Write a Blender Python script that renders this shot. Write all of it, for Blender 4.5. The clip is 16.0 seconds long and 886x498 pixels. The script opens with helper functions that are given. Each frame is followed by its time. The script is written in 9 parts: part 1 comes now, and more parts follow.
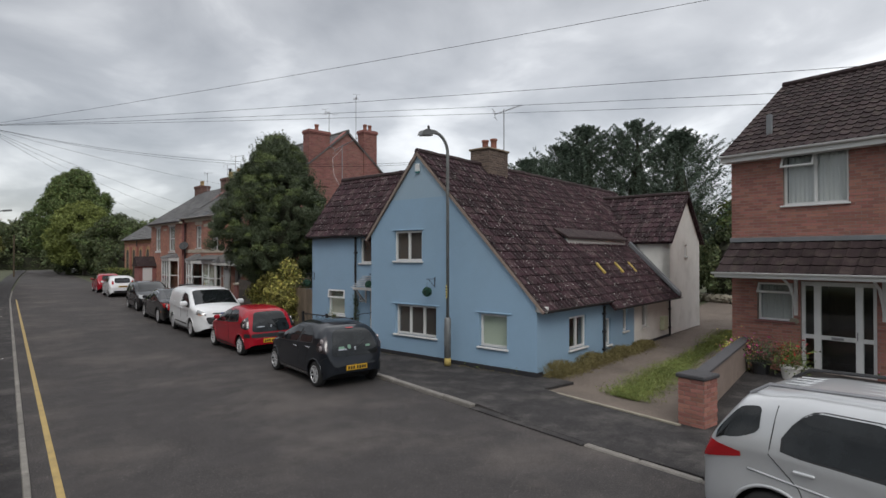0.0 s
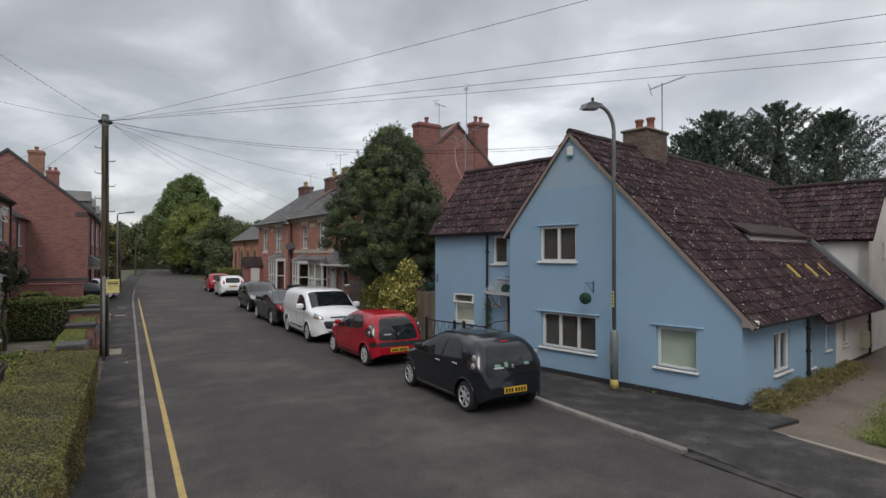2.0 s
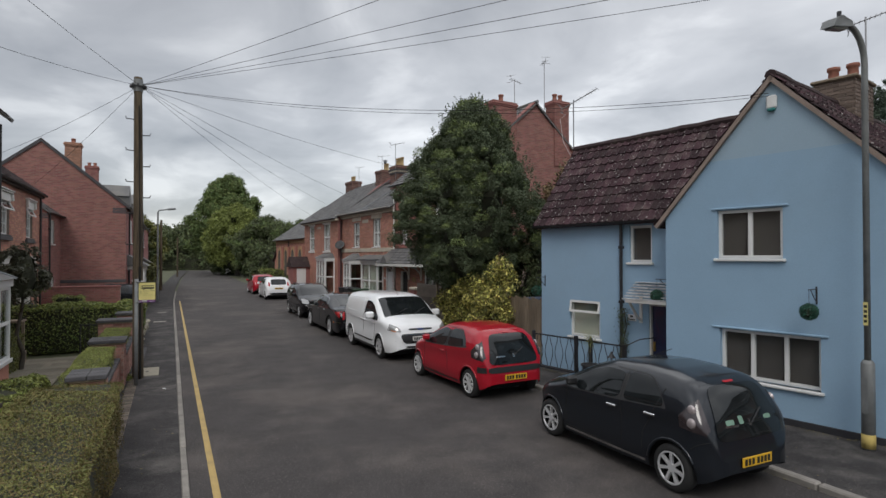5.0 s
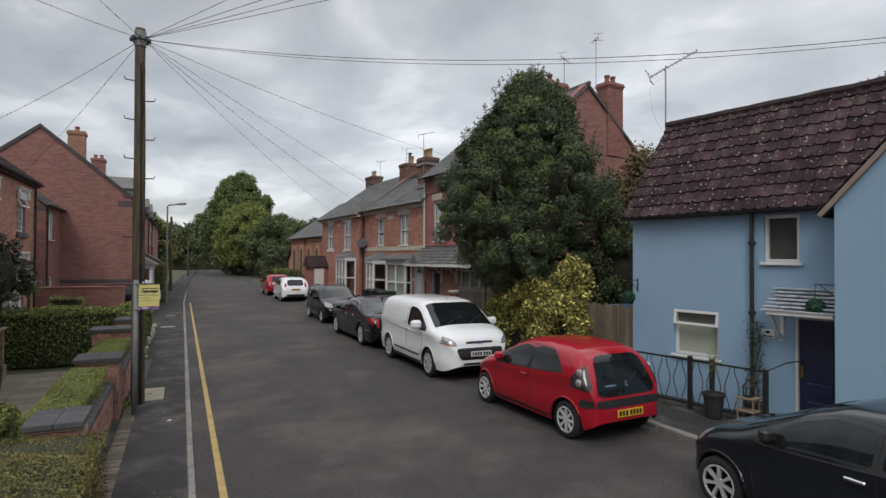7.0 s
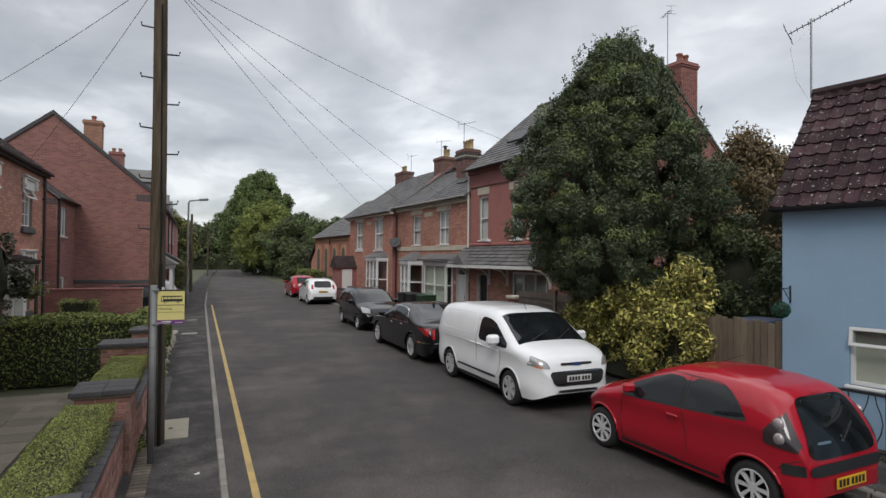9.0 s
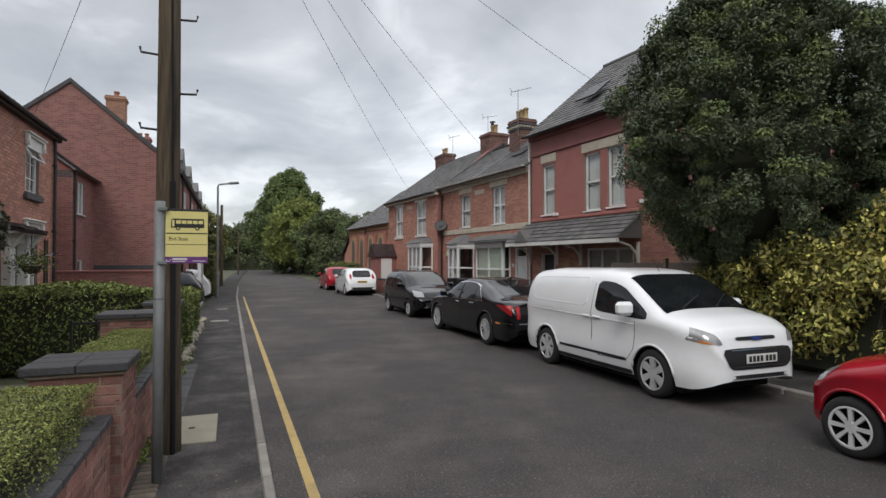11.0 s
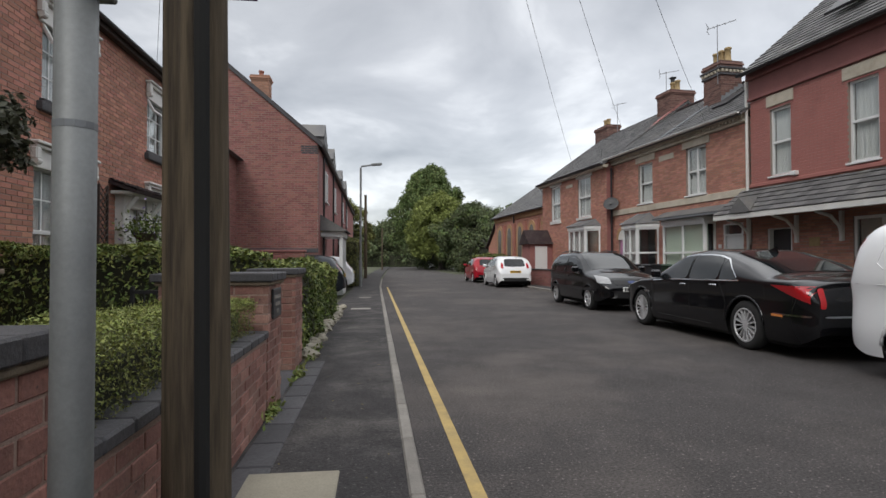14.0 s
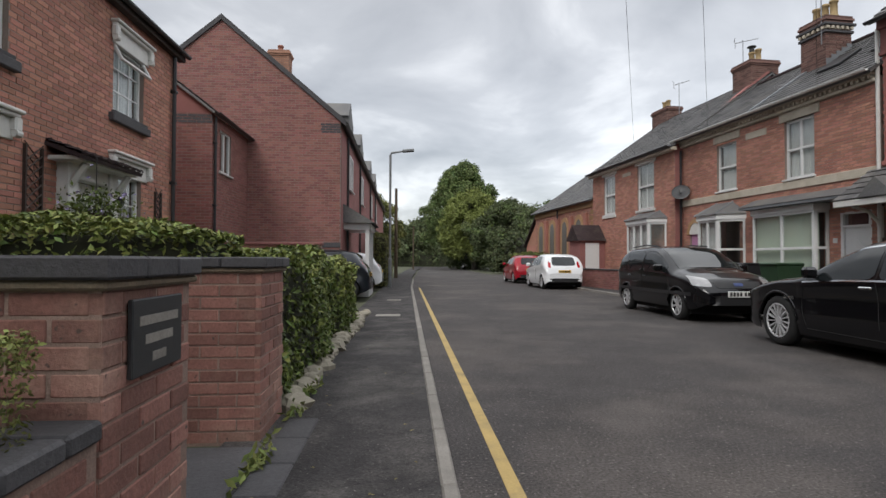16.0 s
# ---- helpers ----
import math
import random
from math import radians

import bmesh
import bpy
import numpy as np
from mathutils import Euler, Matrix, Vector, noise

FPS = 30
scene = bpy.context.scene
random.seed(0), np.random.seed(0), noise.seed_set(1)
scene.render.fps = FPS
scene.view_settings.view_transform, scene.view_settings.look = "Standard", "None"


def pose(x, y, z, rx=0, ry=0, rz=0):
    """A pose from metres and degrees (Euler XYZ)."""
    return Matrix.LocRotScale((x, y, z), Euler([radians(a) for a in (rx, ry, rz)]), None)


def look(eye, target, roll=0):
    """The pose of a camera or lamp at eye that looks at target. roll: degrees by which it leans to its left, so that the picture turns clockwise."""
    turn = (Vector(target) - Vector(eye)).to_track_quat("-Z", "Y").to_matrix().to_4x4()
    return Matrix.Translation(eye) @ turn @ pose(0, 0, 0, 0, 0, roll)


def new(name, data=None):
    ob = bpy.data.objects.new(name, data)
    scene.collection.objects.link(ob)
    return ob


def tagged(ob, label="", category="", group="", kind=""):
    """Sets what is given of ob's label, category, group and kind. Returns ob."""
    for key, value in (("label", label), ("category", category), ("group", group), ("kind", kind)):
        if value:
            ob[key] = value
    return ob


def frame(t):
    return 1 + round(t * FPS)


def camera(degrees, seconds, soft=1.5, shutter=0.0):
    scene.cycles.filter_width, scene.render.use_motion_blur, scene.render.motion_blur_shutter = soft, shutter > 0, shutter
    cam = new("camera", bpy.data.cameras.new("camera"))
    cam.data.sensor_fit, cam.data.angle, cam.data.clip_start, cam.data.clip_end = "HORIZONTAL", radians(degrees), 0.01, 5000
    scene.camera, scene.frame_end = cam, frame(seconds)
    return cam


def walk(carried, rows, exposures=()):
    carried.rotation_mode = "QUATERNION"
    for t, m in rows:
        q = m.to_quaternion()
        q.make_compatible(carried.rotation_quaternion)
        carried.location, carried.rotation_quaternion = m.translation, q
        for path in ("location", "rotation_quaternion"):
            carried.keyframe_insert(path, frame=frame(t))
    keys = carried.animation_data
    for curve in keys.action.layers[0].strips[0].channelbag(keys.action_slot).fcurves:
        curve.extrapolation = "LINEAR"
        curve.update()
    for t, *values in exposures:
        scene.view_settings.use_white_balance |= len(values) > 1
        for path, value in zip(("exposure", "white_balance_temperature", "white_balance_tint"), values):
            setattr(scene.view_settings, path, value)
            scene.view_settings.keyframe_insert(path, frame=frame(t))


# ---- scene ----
cam = camera(77.5, 16.0)
PATH = [
    (0, (-0.247, -0.828, 2.965), (0.994, 0.739, 2.986), 0.0),
    (0.5, (-0.319, -0.206, 2.947), (0.828, 1.432, 2.973), 0.2),
    (1, (-0.234, 0.467, 2.969), (0.827, 2.163, 2.987), -0.2),
    (1.5, (-0.289, 1.124, 2.934), (0.731, 2.844, 2.957), 0.1),
    (2, (-0.291, 1.876, 2.913), (0.699, 3.614, 2.939), 0.1),
    (2.5, (-0.333, 2.513, 2.899), (0.63, 4.265, 2.927), 0.2),
    (3, (-0.2, 3.235, 2.883), (0.737, 5.003, 2.904), -0.1),
    (3.5, (-0.201, 3.92, 2.839), (0.703, 5.704, 2.861), 0.1),
    (4, (-0.223, 4.55, 2.861), (0.672, 6.338, 2.889), 0.0),
    (6.5, (-0.158, 8.133, 2.744), (0.705, 9.937, 2.774), 0.3),
    (7, (-0.162, 8.817, 2.748), (0.693, 10.625, 2.78), 0.3),
    (7.5, (-0.187, 9.443, 2.784), (0.653, 11.258, 2.814), 0.2),
    (8, (-0.225, 10.175, 2.782), (0.6, 11.997, 2.813), 0.6),
    (8.5, (-0.25, 10.842, 2.759), (0.562, 12.67, 2.794), 0.5),
    (9, (-0.327, 11.537, 2.723), (0.478, 13.368, 2.758), 0.6),
    (11.3, (-0.32, 14.911, 1.741), (0.353, 16.795, 1.786), -0.4),
    (11.5, (-0.3, 15.141, 1.674), (0.329, 17.039, 1.719), -0.5),
    (12, (-0.312, 15.752, 1.315), (0.209, 17.683, 1.361), -0.3),
    (12.5, (-0.242, 16.293, 1.164), (0.206, 18.243, 1.21), -0.3),
    (13, (-0.267, 16.927, 1.202), (0.099, 18.892, 1.249), -0.3),
    (13.5, (-0.216, 17.588, 1.195), (0.08, 19.565, 1.24), -0.3),
    (14, (-0.245, 18.364, 1.255), (-0.003, 20.349, 1.298), -0.1),
    (14.5, (-0.289, 19.096, 1.274), (-0.088, 21.086, 1.318), 0.1),
    (15, (-0.275, 19.862, 1.207), (-0.111, 21.855, 1.252), 0.1),
    (15.5, (-0.24, 20.52, 1.148), (-0.097, 22.515, 1.194), 0.2),
    (16, (-0.244, 21.236, 1.15), (-0.113, 23.231, 1.194), 0.2),
]
walk(cam, [(t, look(eye, target, roll)) for t, eye, target, roll in PATH], [(0, 0.19), (4, 0.22), (8, 0.33), (11.5, 0.5), (16, 0.58)])


# ---- light: an even overcast sky, brighter overhead ----
SUN_EL, SUN_AZ = 46.0, 208.0
world = bpy.data.worlds.new("overcast_sky")
scene.world = world
world.use_nodes = True
wt = world.node_tree
wt.nodes.clear()


def wn(kind, **kw):
    n = wt.nodes.new(kind)
    for k, v in kw.items():
        n.inputs[k].default_value = v
    return n


w_out = wn("ShaderNodeOutputWorld")
w_bg = wn("ShaderNodeBackground", Strength=1.0)
w_co = wn("ShaderNodeTexCoord")
w_sky = wn("ShaderNodeTexSky")
w_sky.sky_type = "NISHITA"
w_sky.sun_disc = False
w_sky.sun_elevation, w_sky.sun_rotation = radians(SUN_EL), radians(SUN_AZ)
w_sep = wn("ShaderNodeSeparateXYZ")
wt.links.new(w_co.outputs["Generated"], w_sep.inputs[0])
# the cloud deck is flat, so its pattern is stretched towards the horizon
w_add = wn("ShaderNodeMath")
w_add.operation = "ADD"
w_add.inputs[1].default_value = 0.22
wt.links.new(w_sep.outputs[2], w_add.inputs[0])
w_div = wn("ShaderNodeVectorMath")
w_div.operation = "DIVIDE"
w_cmb = wn("ShaderNodeCombineXYZ")
for k in range(3):
    wt.links.new(w_add.outputs[0], w_cmb.inputs[k])
wt.links.new(w_co.outputs["Generated"], w_div.inputs[0])
wt.links.new(w_cmb.outputs[0], w_div.inputs[1])
w_n1 = wn("ShaderNodeTexNoise", Scale=1.7, Detail=7.0, Roughness=0.5, Distortion=0.35)
wt.links.new(w_div.outputs[0], w_n1.inputs["Vector"])
w_r1 = wn("ShaderNodeValToRGB")
e = w_r1.color_ramp.elements
e[0].position, e[0].color = 0.32, (0.27, 0.275, 0.285, 1)
e[1].position, e[1].color = 0.68, (0.64, 0.645, 0.65, 1)
m = w_r1.color_ramp.elements.new(0.52)
m.color = (0.40, 0.405, 0.415, 1)
wt.links.new(w_n1.outputs["Fac"], w_r1.inputs[0])
w_up = wn("ShaderNodeMapRange")
w_up.inputs["From Min"].default_value, w_up.inputs["From Max"].default_value = 0.45, 0.95
w_up.inputs["To Min"].default_value, w_up.inputs["To Max"].default_value = 1.0, 2.8
wt.links.new(w_sep.outputs[2], w_up.inputs["Value"])
w_mul = wn("ShaderNodeVectorMath")
w_mul.operation = "SCALE"
wt.links.new(w_r1.outputs[0], w_mul.inputs[0])
wt.links.new(w_up.outputs[0], w_mul.inputs["Scale"])
# the thinner cloud lies to the east
w_east = wn("ShaderNodeMapRange")
w_east.inputs["From Min"].default_value, w_east.inputs["From Max"].default_value = 0.0, 0.95
w_east.inputs["To Min"].default_value, w_east.inputs["To Max"].default_value = 0.94, 1.42
wt.links.new(w_sep.outputs[0], w_east.inputs["Value"])
w_lit = wn("ShaderNodeVectorMath")
w_lit.operation = "SCALE"
wt.links.new(w_mul.outputs[0], w_lit.inputs[0])
wt.links.new(w_east.outputs[0], w_lit.inputs["Scale"])
w_mix = wn("ShaderNodeMix")
w_mix.data_type, w_mix.blend_type = "RGBA", "ADD"
w_mix.inputs["Factor"].default_value = 0.02
wt.links.new(w_lit.outputs[0], w_mix.inputs["A"])
wt.links.new(w_sky.outputs[0], w_mix.inputs["B"])
wt.links.new(w_mix.outputs["Result"], w_bg.inputs["Color"])
wt.links.new(w_bg.outputs[0], w_out.inputs[0])
sun = new("sun", bpy.data.lights.new("sun", "SUN"))
sun.data.energy, sun.data.angle, sun.data.color = 1.0, radians(25), (1.0, 0.97, 0.92)
sun.matrix_world = pose(0, 0, 30, 90 - SUN_EL, 0, 180 - SUN_AZ)


# ---- materials ----
def mat(name, col, rough=0.7, metal=0.0, vary=0.12, scale=8.0, fine=0.0, fine_scale=90.0, bump=0.0, island=0.0, obj=0.0, stain=None, stain_amt=0.0, stain_scale=1.2, spec=0.5, coat=0.0, trans=0.0, island_hue=0.0, stretch=1.0, speck=None, speck_scale=20.0, speck_cut=0.62):
    """A procedural surface: base colour, broad and fine variation, a second stain colour, a fine relief."""
    ma = bpy.data.materials.new(name)
    ma.use_nodes = True
    nt = ma.node_tree
    bs = nt.nodes["Principled BSDF"]
    bs.inputs["Roughness"].default_value, bs.inputs["Metallic"].default_value = rough, metal
    bs.inputs["Specular IOR Level"].default_value = spec
    bs.inputs["Coat Weight"].default_value = coat
    bs.inputs["Coat Roughness"].default_value = 0.04
    bs.inputs["Transmission Weight"].default_value = trans
    geo = nt.nodes.new("ShaderNodeNewGeometry")
    place = geo.outputs["Position"]
    if stretch != 1.0:
        vm = nt.nodes.new("ShaderNodeVectorMath")
        vm.operation = "MULTIPLY"
        vm.inputs[1].default_value = (1, 1, stretch)
        nt.links.new(place, vm.inputs[0])
        place = vm.outputs[0]
    rgb = nt.nodes.new("ShaderNodeRGB")
    rgb.outputs[0].default_value = (*col, 1)
    out = rgb.outputs[0]

    def noise_node(sc, det=4.0, ro=0.6):
        n = nt.nodes.new("ShaderNodeTexNoise")
        n.inputs["Scale"].default_value, n.inputs["Detail"].default_value, n.inputs["Roughness"].default_value = sc, det, ro
        nt.links.new(place, n.inputs["Vector"])
        return n.outputs["Fac"]

    def hsv(fac, lo, hi, src, sock="Value"):
        mr = nt.nodes.new("ShaderNodeMapRange")
        mr.inputs["From Min"].default_value, mr.inputs["From Max"].default_value = (0.25, 0.75) if sock == "Value" else (0, 1)
        mr.inputs["To Min"].default_value, mr.inputs["To Max"].default_value = lo, hi
        nt.links.new(fac, mr.inputs["Value"])
        hs = nt.nodes.new("ShaderNodeHueSaturation")
        nt.links.new(src, hs.inputs["Color"])
        nt.links.new(mr.outputs[0], hs.inputs[sock])
        return hs.outputs[0]

    if stain:
        mr = nt.nodes.new("ShaderNodeMapRange")
        mr.inputs["From Min"].default_value, mr.inputs["From Max"].default_value = 0.48, 0.72
        mr.inputs["To Min"].default_value, mr.inputs["To Max"].default_value = 0, stain_amt
        nt.links.new(noise_node(stain_scale, 6, 0.65), mr.inputs["Value"])
        mx = nt.nodes.new("ShaderNodeMix")
        mx.data_type = "RGBA"
        mx.inputs["B"].default_value = (*stain, 1)
        nt.links.new(mr.outputs[0], mx.inputs["Factor"])
        nt.links.new(out, mx.inputs["A"])
        out = mx.outputs["Result"]
    if vary:
        out = hsv(noise_node(scale), 1 - vary, 1 + vary, out)
    if fine:
        out = hsv(noise_node(fine_scale, 3), 1 - fine, 1 + fine, out)
    if island:
        out = hsv(geo.outputs["Random Per Island"], 1 - island, 1 + island, out)
    if island_hue:
        n = nt.nodes.new("ShaderNodeMath")
        n.operation = "FRACT"
        k = nt.nodes.new("ShaderNodeMath")
        k.operation = "MULTIPLY"
        k.inputs[1].default_value = 7.31
        nt.links.new(geo.outputs["Random Per Island"], k.inputs[0])
        nt.links.new(k.outputs[0], n.inputs[0])
        out = hsv(n.outputs[0], 0.5 - island_hue, 0.5 + island_hue, out, "Hue")
    if obj:
        oi = nt.nodes.new("ShaderNodeObjectInfo")
        out = hsv(oi.outputs["Random"], 1 - obj, 1 + obj, out)
    if speck:
        mr = nt.nodes.new("ShaderNodeMapRange")
        mr.inputs["From Min"].default_value, mr.inputs["From Max"].default_value = speck_cut, speck_cut + 0.06
        nt.links.new(noise_node(speck_scale, 2, 0.5), mr.inputs["Value"])
        mx = nt.nodes.new("ShaderNodeMix")
        mx.data_type = "RGBA"
        mx.inputs["B"].default_value = (*speck, 1)
        nt.links.new(mr.outputs[0], mx.inputs["Factor"])
        nt.links.new(out, mx.inputs["A"])
        out = mx.outputs["Result"]
    nt.links.new(out, bs.inputs["Base Color"])
    if bump:
        b = nt.nodes.new("ShaderNodeBump")
        b.inputs["Strength"].default_value, b.inputs["Distance"].default_value = min(1, bump), 0.01 * max(1, bump)
        nt.links.new(noise_node(fine_scale, 4, 0.7), b.inputs["Height"])
        nt.links.new(b.outputs[0], bs.inputs["Normal"])
    return ma


def glass_mat(name, tint, gloss=0.25):
    ma = bpy.data.materials.new(name)
    ma.use_nodes = True
    nt = ma.node_tree
    nt.nodes.clear()
    o, mx = nt.nodes.new("ShaderNodeOutputMaterial"), nt.nodes.new("ShaderNodeMixShader")
    tr, gl, lw = nt.nodes.new("ShaderNodeBsdfTransparent"), nt.nodes.new("ShaderNodeBsdfGlossy"), nt.nodes.new("ShaderNodeLayerWeight")
    pw, fr = nt.nodes.new("ShaderNodeMath"), nt.nodes.new("ShaderNodeMath")
    pw.operation, fr.operation = "POWER", "MULTIPLY_ADD"
    pw.inputs[1].default_value, fr.inputs[1].default_value, fr.inputs[2].default_value = 4.0, 0.9, 0.055
    nt.links.new(lw.outputs["Facing"], pw.inputs[0])
    nt.links.new(pw.outputs[0], fr.inputs[0])
    tr.inputs[0].default_value, gl.inputs["Roughness"].default_value, lw.inputs[0].default_value = (*tint, 1), 0.03, 0.5
    nt.links.new(fr.outputs[0], mx.inputs[0])
    nt.links.new(tr.outputs[0], mx.inputs[1])
    nt.links.new(gl.outputs[0], mx.inputs[2])
    nt.links.new(mx.outputs[0], o.inputs[0])
    return ma


ASPHALT = mat("asphalt_road", (0.054, 0.049, 0.048), 0.85, vary=0.2, scale=1.7, fine=0.6, fine_scale=55, bump=1.1, stain=(0.125, 0.108, 0.098), stain_amt=0.8, stain_scale=0.33, spec=0.25, speck=(0.2, 0.18, 0.165), speck_scale=42, speck_cut=0.64)
PAVE = mat("asphalt_pavement", (0.040, 0.037, 0.037), 0.86, vary=0.3, scale=2.2, fine=0.55, fine_scale=60, bump=0.9, stain=(0.10, 0.092, 0.085), stain_amt=0.8, stain_scale=1.1, spec=0.25, speck=(0.15, 0.14, 0.13), speck_scale=48, speck_cut=0.66)
KERB = mat("kerb_concrete", (0.22, 0.205, 0.185), 0.9, vary=0.2, scale=5, fine=0.15, bump=0.4, obj=0.1, spec=0.2)
YELLOW = mat("yellow_line_paint", (0.40, 0.285, 0.105), 0.8, vary=0.12, scale=3, fine=0.14, stain=(0.2, 0.16, 0.09), stain_amt=0.7, stain_scale=4)
WHITE_LINE = mat("white_line_paint", (0.5, 0.5, 0.48), 0.8, fine=0.15, stain=(0.15, 0.15, 0.15), stain_amt=0.6, stain_scale=5)
SOIL = mat("ground_soil", (0.07, 0.075, 0.04), 0.95, vary=0.3, scale=0.4, fine=0.3, fine_scale=20, bump=0.6)
GRAVEL = mat("gravel_drive", (0.15, 0.12, 0.098), 0.95, vary=0.2, scale=0.8, fine=0.45, fine_scale=55, bump=1.0, stain=(0.08, 0.065, 0.05), stain_amt=0.6)
GRASS = mat("grass_blades", (0.19, 0.225, 0.07), 0.8, vary=0.25, scale=0.7, island=0.35, island_hue=0.03, spec=0.2)
DRYGRASS = mat("dry_grass", (0.2, 0.17, 0.075), 0.85, vary=0.25, scale=2, island=0.3, spec=0.2)
MORTAR = mat("mortar", (0.25, 0.195, 0.165), 0.95, vary=0.15, scale=3, fine=0.2, bump=0.4)
BRICK = mat("red_brick", (0.315, 0.14, 0.112), 0.85, vary=0.14, scale=1.6, fine=0.2, fine_scale=60, island=0.16, island_hue=0.008, bump=0.35, stain=(0.12, 0.06, 0.05), stain_amt=0.5, stain_scale=0.8)
BRICK_OR = mat("orange_red_brick", (0.42, 0.195, 0.14), 0.85, vary=0.12, scale=1.4, fine=0.2, fine_scale=60, island=0.16, island_hue=0.008, bump=0.35, stain=(0.17, 0.075, 0.05), stain_amt=0.5, stain_scale=0.7)
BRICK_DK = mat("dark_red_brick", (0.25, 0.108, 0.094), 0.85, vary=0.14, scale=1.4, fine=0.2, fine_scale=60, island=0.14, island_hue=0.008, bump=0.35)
BRICK_PINK = mat("pink_red_wall_brick", (0.265, 0.125, 0.10), 0.88, vary=0.18, scale=5, fine=0.22, fine_scale=60, obj=0.22, island=0.12, bump=0.5, stain=(0.37, 0.245, 0.19), stain_amt=0.75, stain_scale=2.2, speck=(0.09, 0.06, 0.05), speck_scale=26, speck_cut=0.68)
WALLMORTAR = mat("grey_pink_pointing", (0.27, 0.19, 0.155), 0.95, vary=0.2, scale=6, fine=0.2, bump=0.5, stain=(0.12, 0.08, 0.07), stain_amt=0.6, stain_scale=3)
BRICK_BUFF = mat("buff_brick", (0.36, 0.22, 0.11), 0.85, vary=0.12, scale=3, fine=0.15, island=0.2, bump=0.3)
BLUEBRICK = mat("slate_grey_coping_brick", (0.062, 0.06, 0.064), 0.75, vary=0.2, scale=4, fine=0.25, fine_scale=50, bump=0.5, obj=0.15)
SAND = mat("sandy_mortar", (0.19, 0.15, 0.105), 0.95, vary=0.2, scale=9, fine=0.2, bump=0.6)
REDPAINT = mat("red_masonry_paint", (0.34, 0.132, 0.112), 0.7, vary=0.1, scale=1.2, fine=0.08, stain=(0.15, 0.06, 0.05), stain_amt=0.5, bump=0.25)
BLUE = mat("pale_blue_masonry_paint", (0.25, 0.375, 0.50), 0.75, vary=0.05, scale=0.9, fine=0.03, fine_scale=40, bump=0.25, stain=(0.23, 0.33, 0.42), stain_amt=0.45, stain_scale=0.5)
WHITEWALL = mat("off_white_render", (0.72, 0.71, 0.67), 0.8, vary=0.07, scale=1, fine=0.04, bump=0.25, stain=(0.4, 0.38, 0.34), stain_amt=0.4)
PLINTH = mat("black_plinth_paint", (0.022, 0.022, 0.026), 0.7, vary=0.2, scale=4, fine=0.2, bump=0.4)
TILE = mat("brown_roof_tile", (0.034, 0.017, 0.021), 0.75, vary=0.3, scale=1.5, fine=0.35, fine_scale=35, island=0.4, obj=0.35, bump=0.8, stain=(0.075, 0.06, 0.055), stain_amt=0.6, stain_scale=3, spec=0.2, speck=(0.36, 0.345, 0.33), speck_scale=19, speck_cut=0.65)
TILE_DK = mat("dark_brown_roof_tile", (0.036, 0.024, 0.025), 0.8, vary=0.2, scale=2, fine=0.2, island=0.22, bump=0.5, stain=(0.09, 0.08, 0.06), stain_amt=0.4, stain_scale=4, spec=0.2)
SLATE = mat("grey_slate", (0.11, 0.108, 0.108), 0.65, vary=0.2, scale=1.2, fine=0.2, fine_scale=30, island=0.25, bump=0.3, stain=(0.14, 0.13, 0.10), stain_amt=0.5)
LEAD = mat("grey_lead_flashing", (0.16, 0.17, 0.18), 0.55, vary=0.15, scale=3)
STONE = mat("painted_stone_lintel", (0.47, 0.42, 0.34), 0.85, vary=0.12, scale=3, fine=0.1, bump=0.3, stain=(0.28, 0.22, 0.15), stain_amt=0.5, stain_scale=2.5)
UPVC = mat("white_upvc", (0.66, 0.66, 0.65), 0.35, vary=0.04, scale=5)
WHITEPAINT = mat("white_gloss_paint", (0.62, 0.61, 0.58), 0.5, vary=0.08, scale=6, fine=0.05)
BLACKP = mat("black_plastic", (0.018, 0.018, 0.02), 0.45, vary=0.1)
IRON = mat("black_iron", (0.015, 0.015, 0.017), 0.5, vary=0.15, scale=12)
STEEL = mat("galvanised_steel", (0.17, 0.178, 0.178), 0.55, metal=0.2, vary=0.2, scale=5, fine=0.1, stain=(0.2, 0.2, 0.19), stain_amt=0.5)
ALU = mat("dull_aluminium", (0.3, 0.3, 0.31), 0.4, metal=0.8, vary=0.1)
PANE = glass_mat("window_glass", (0.86, 0.88, 0.88))
# gloom of unlit rooms, put into the colour of their linings
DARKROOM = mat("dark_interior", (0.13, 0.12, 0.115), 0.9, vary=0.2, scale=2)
CURTAIN = mat("pale_curtain_cloth", (0.72, 0.71, 0.69), 0.9, vary=0.1, scale=8)
BLIND = mat("cream_blind", (0.62, 0.62, 0.52), 0.7, vary=0.06)
BLIND_G = mat("pale_green_slat_blind", (0.72, 0.78, 0.64), 0.6, vary=0.05)
BLIND_DK = mat("brown_slat_blind", (0.13, 0.11, 0.10), 0.6, vary=0.1)
WOOD = mat("weathered_fence_wood", (0.20, 0.155, 0.11), 0.85, stretch=0.08, vary=0.25, scale=6, fine=0.25, fine_scale=45, obj=0.2, island=0.15, bump=0.5)
WOOD_GREY = mat("grey_brown_larch", (0.105, 0.085, 0.068), 0.9, vary=0.25, scale=5, fine=0.25, fine_scale=45, obj=0.25, bump=0.5)
WOOD_DK = mat("dark_stained_wood", (0.045, 0.03, 0.024), 0.8, vary=0.25, scale=6, fine=0.2, island=0.2, bump=0.4)
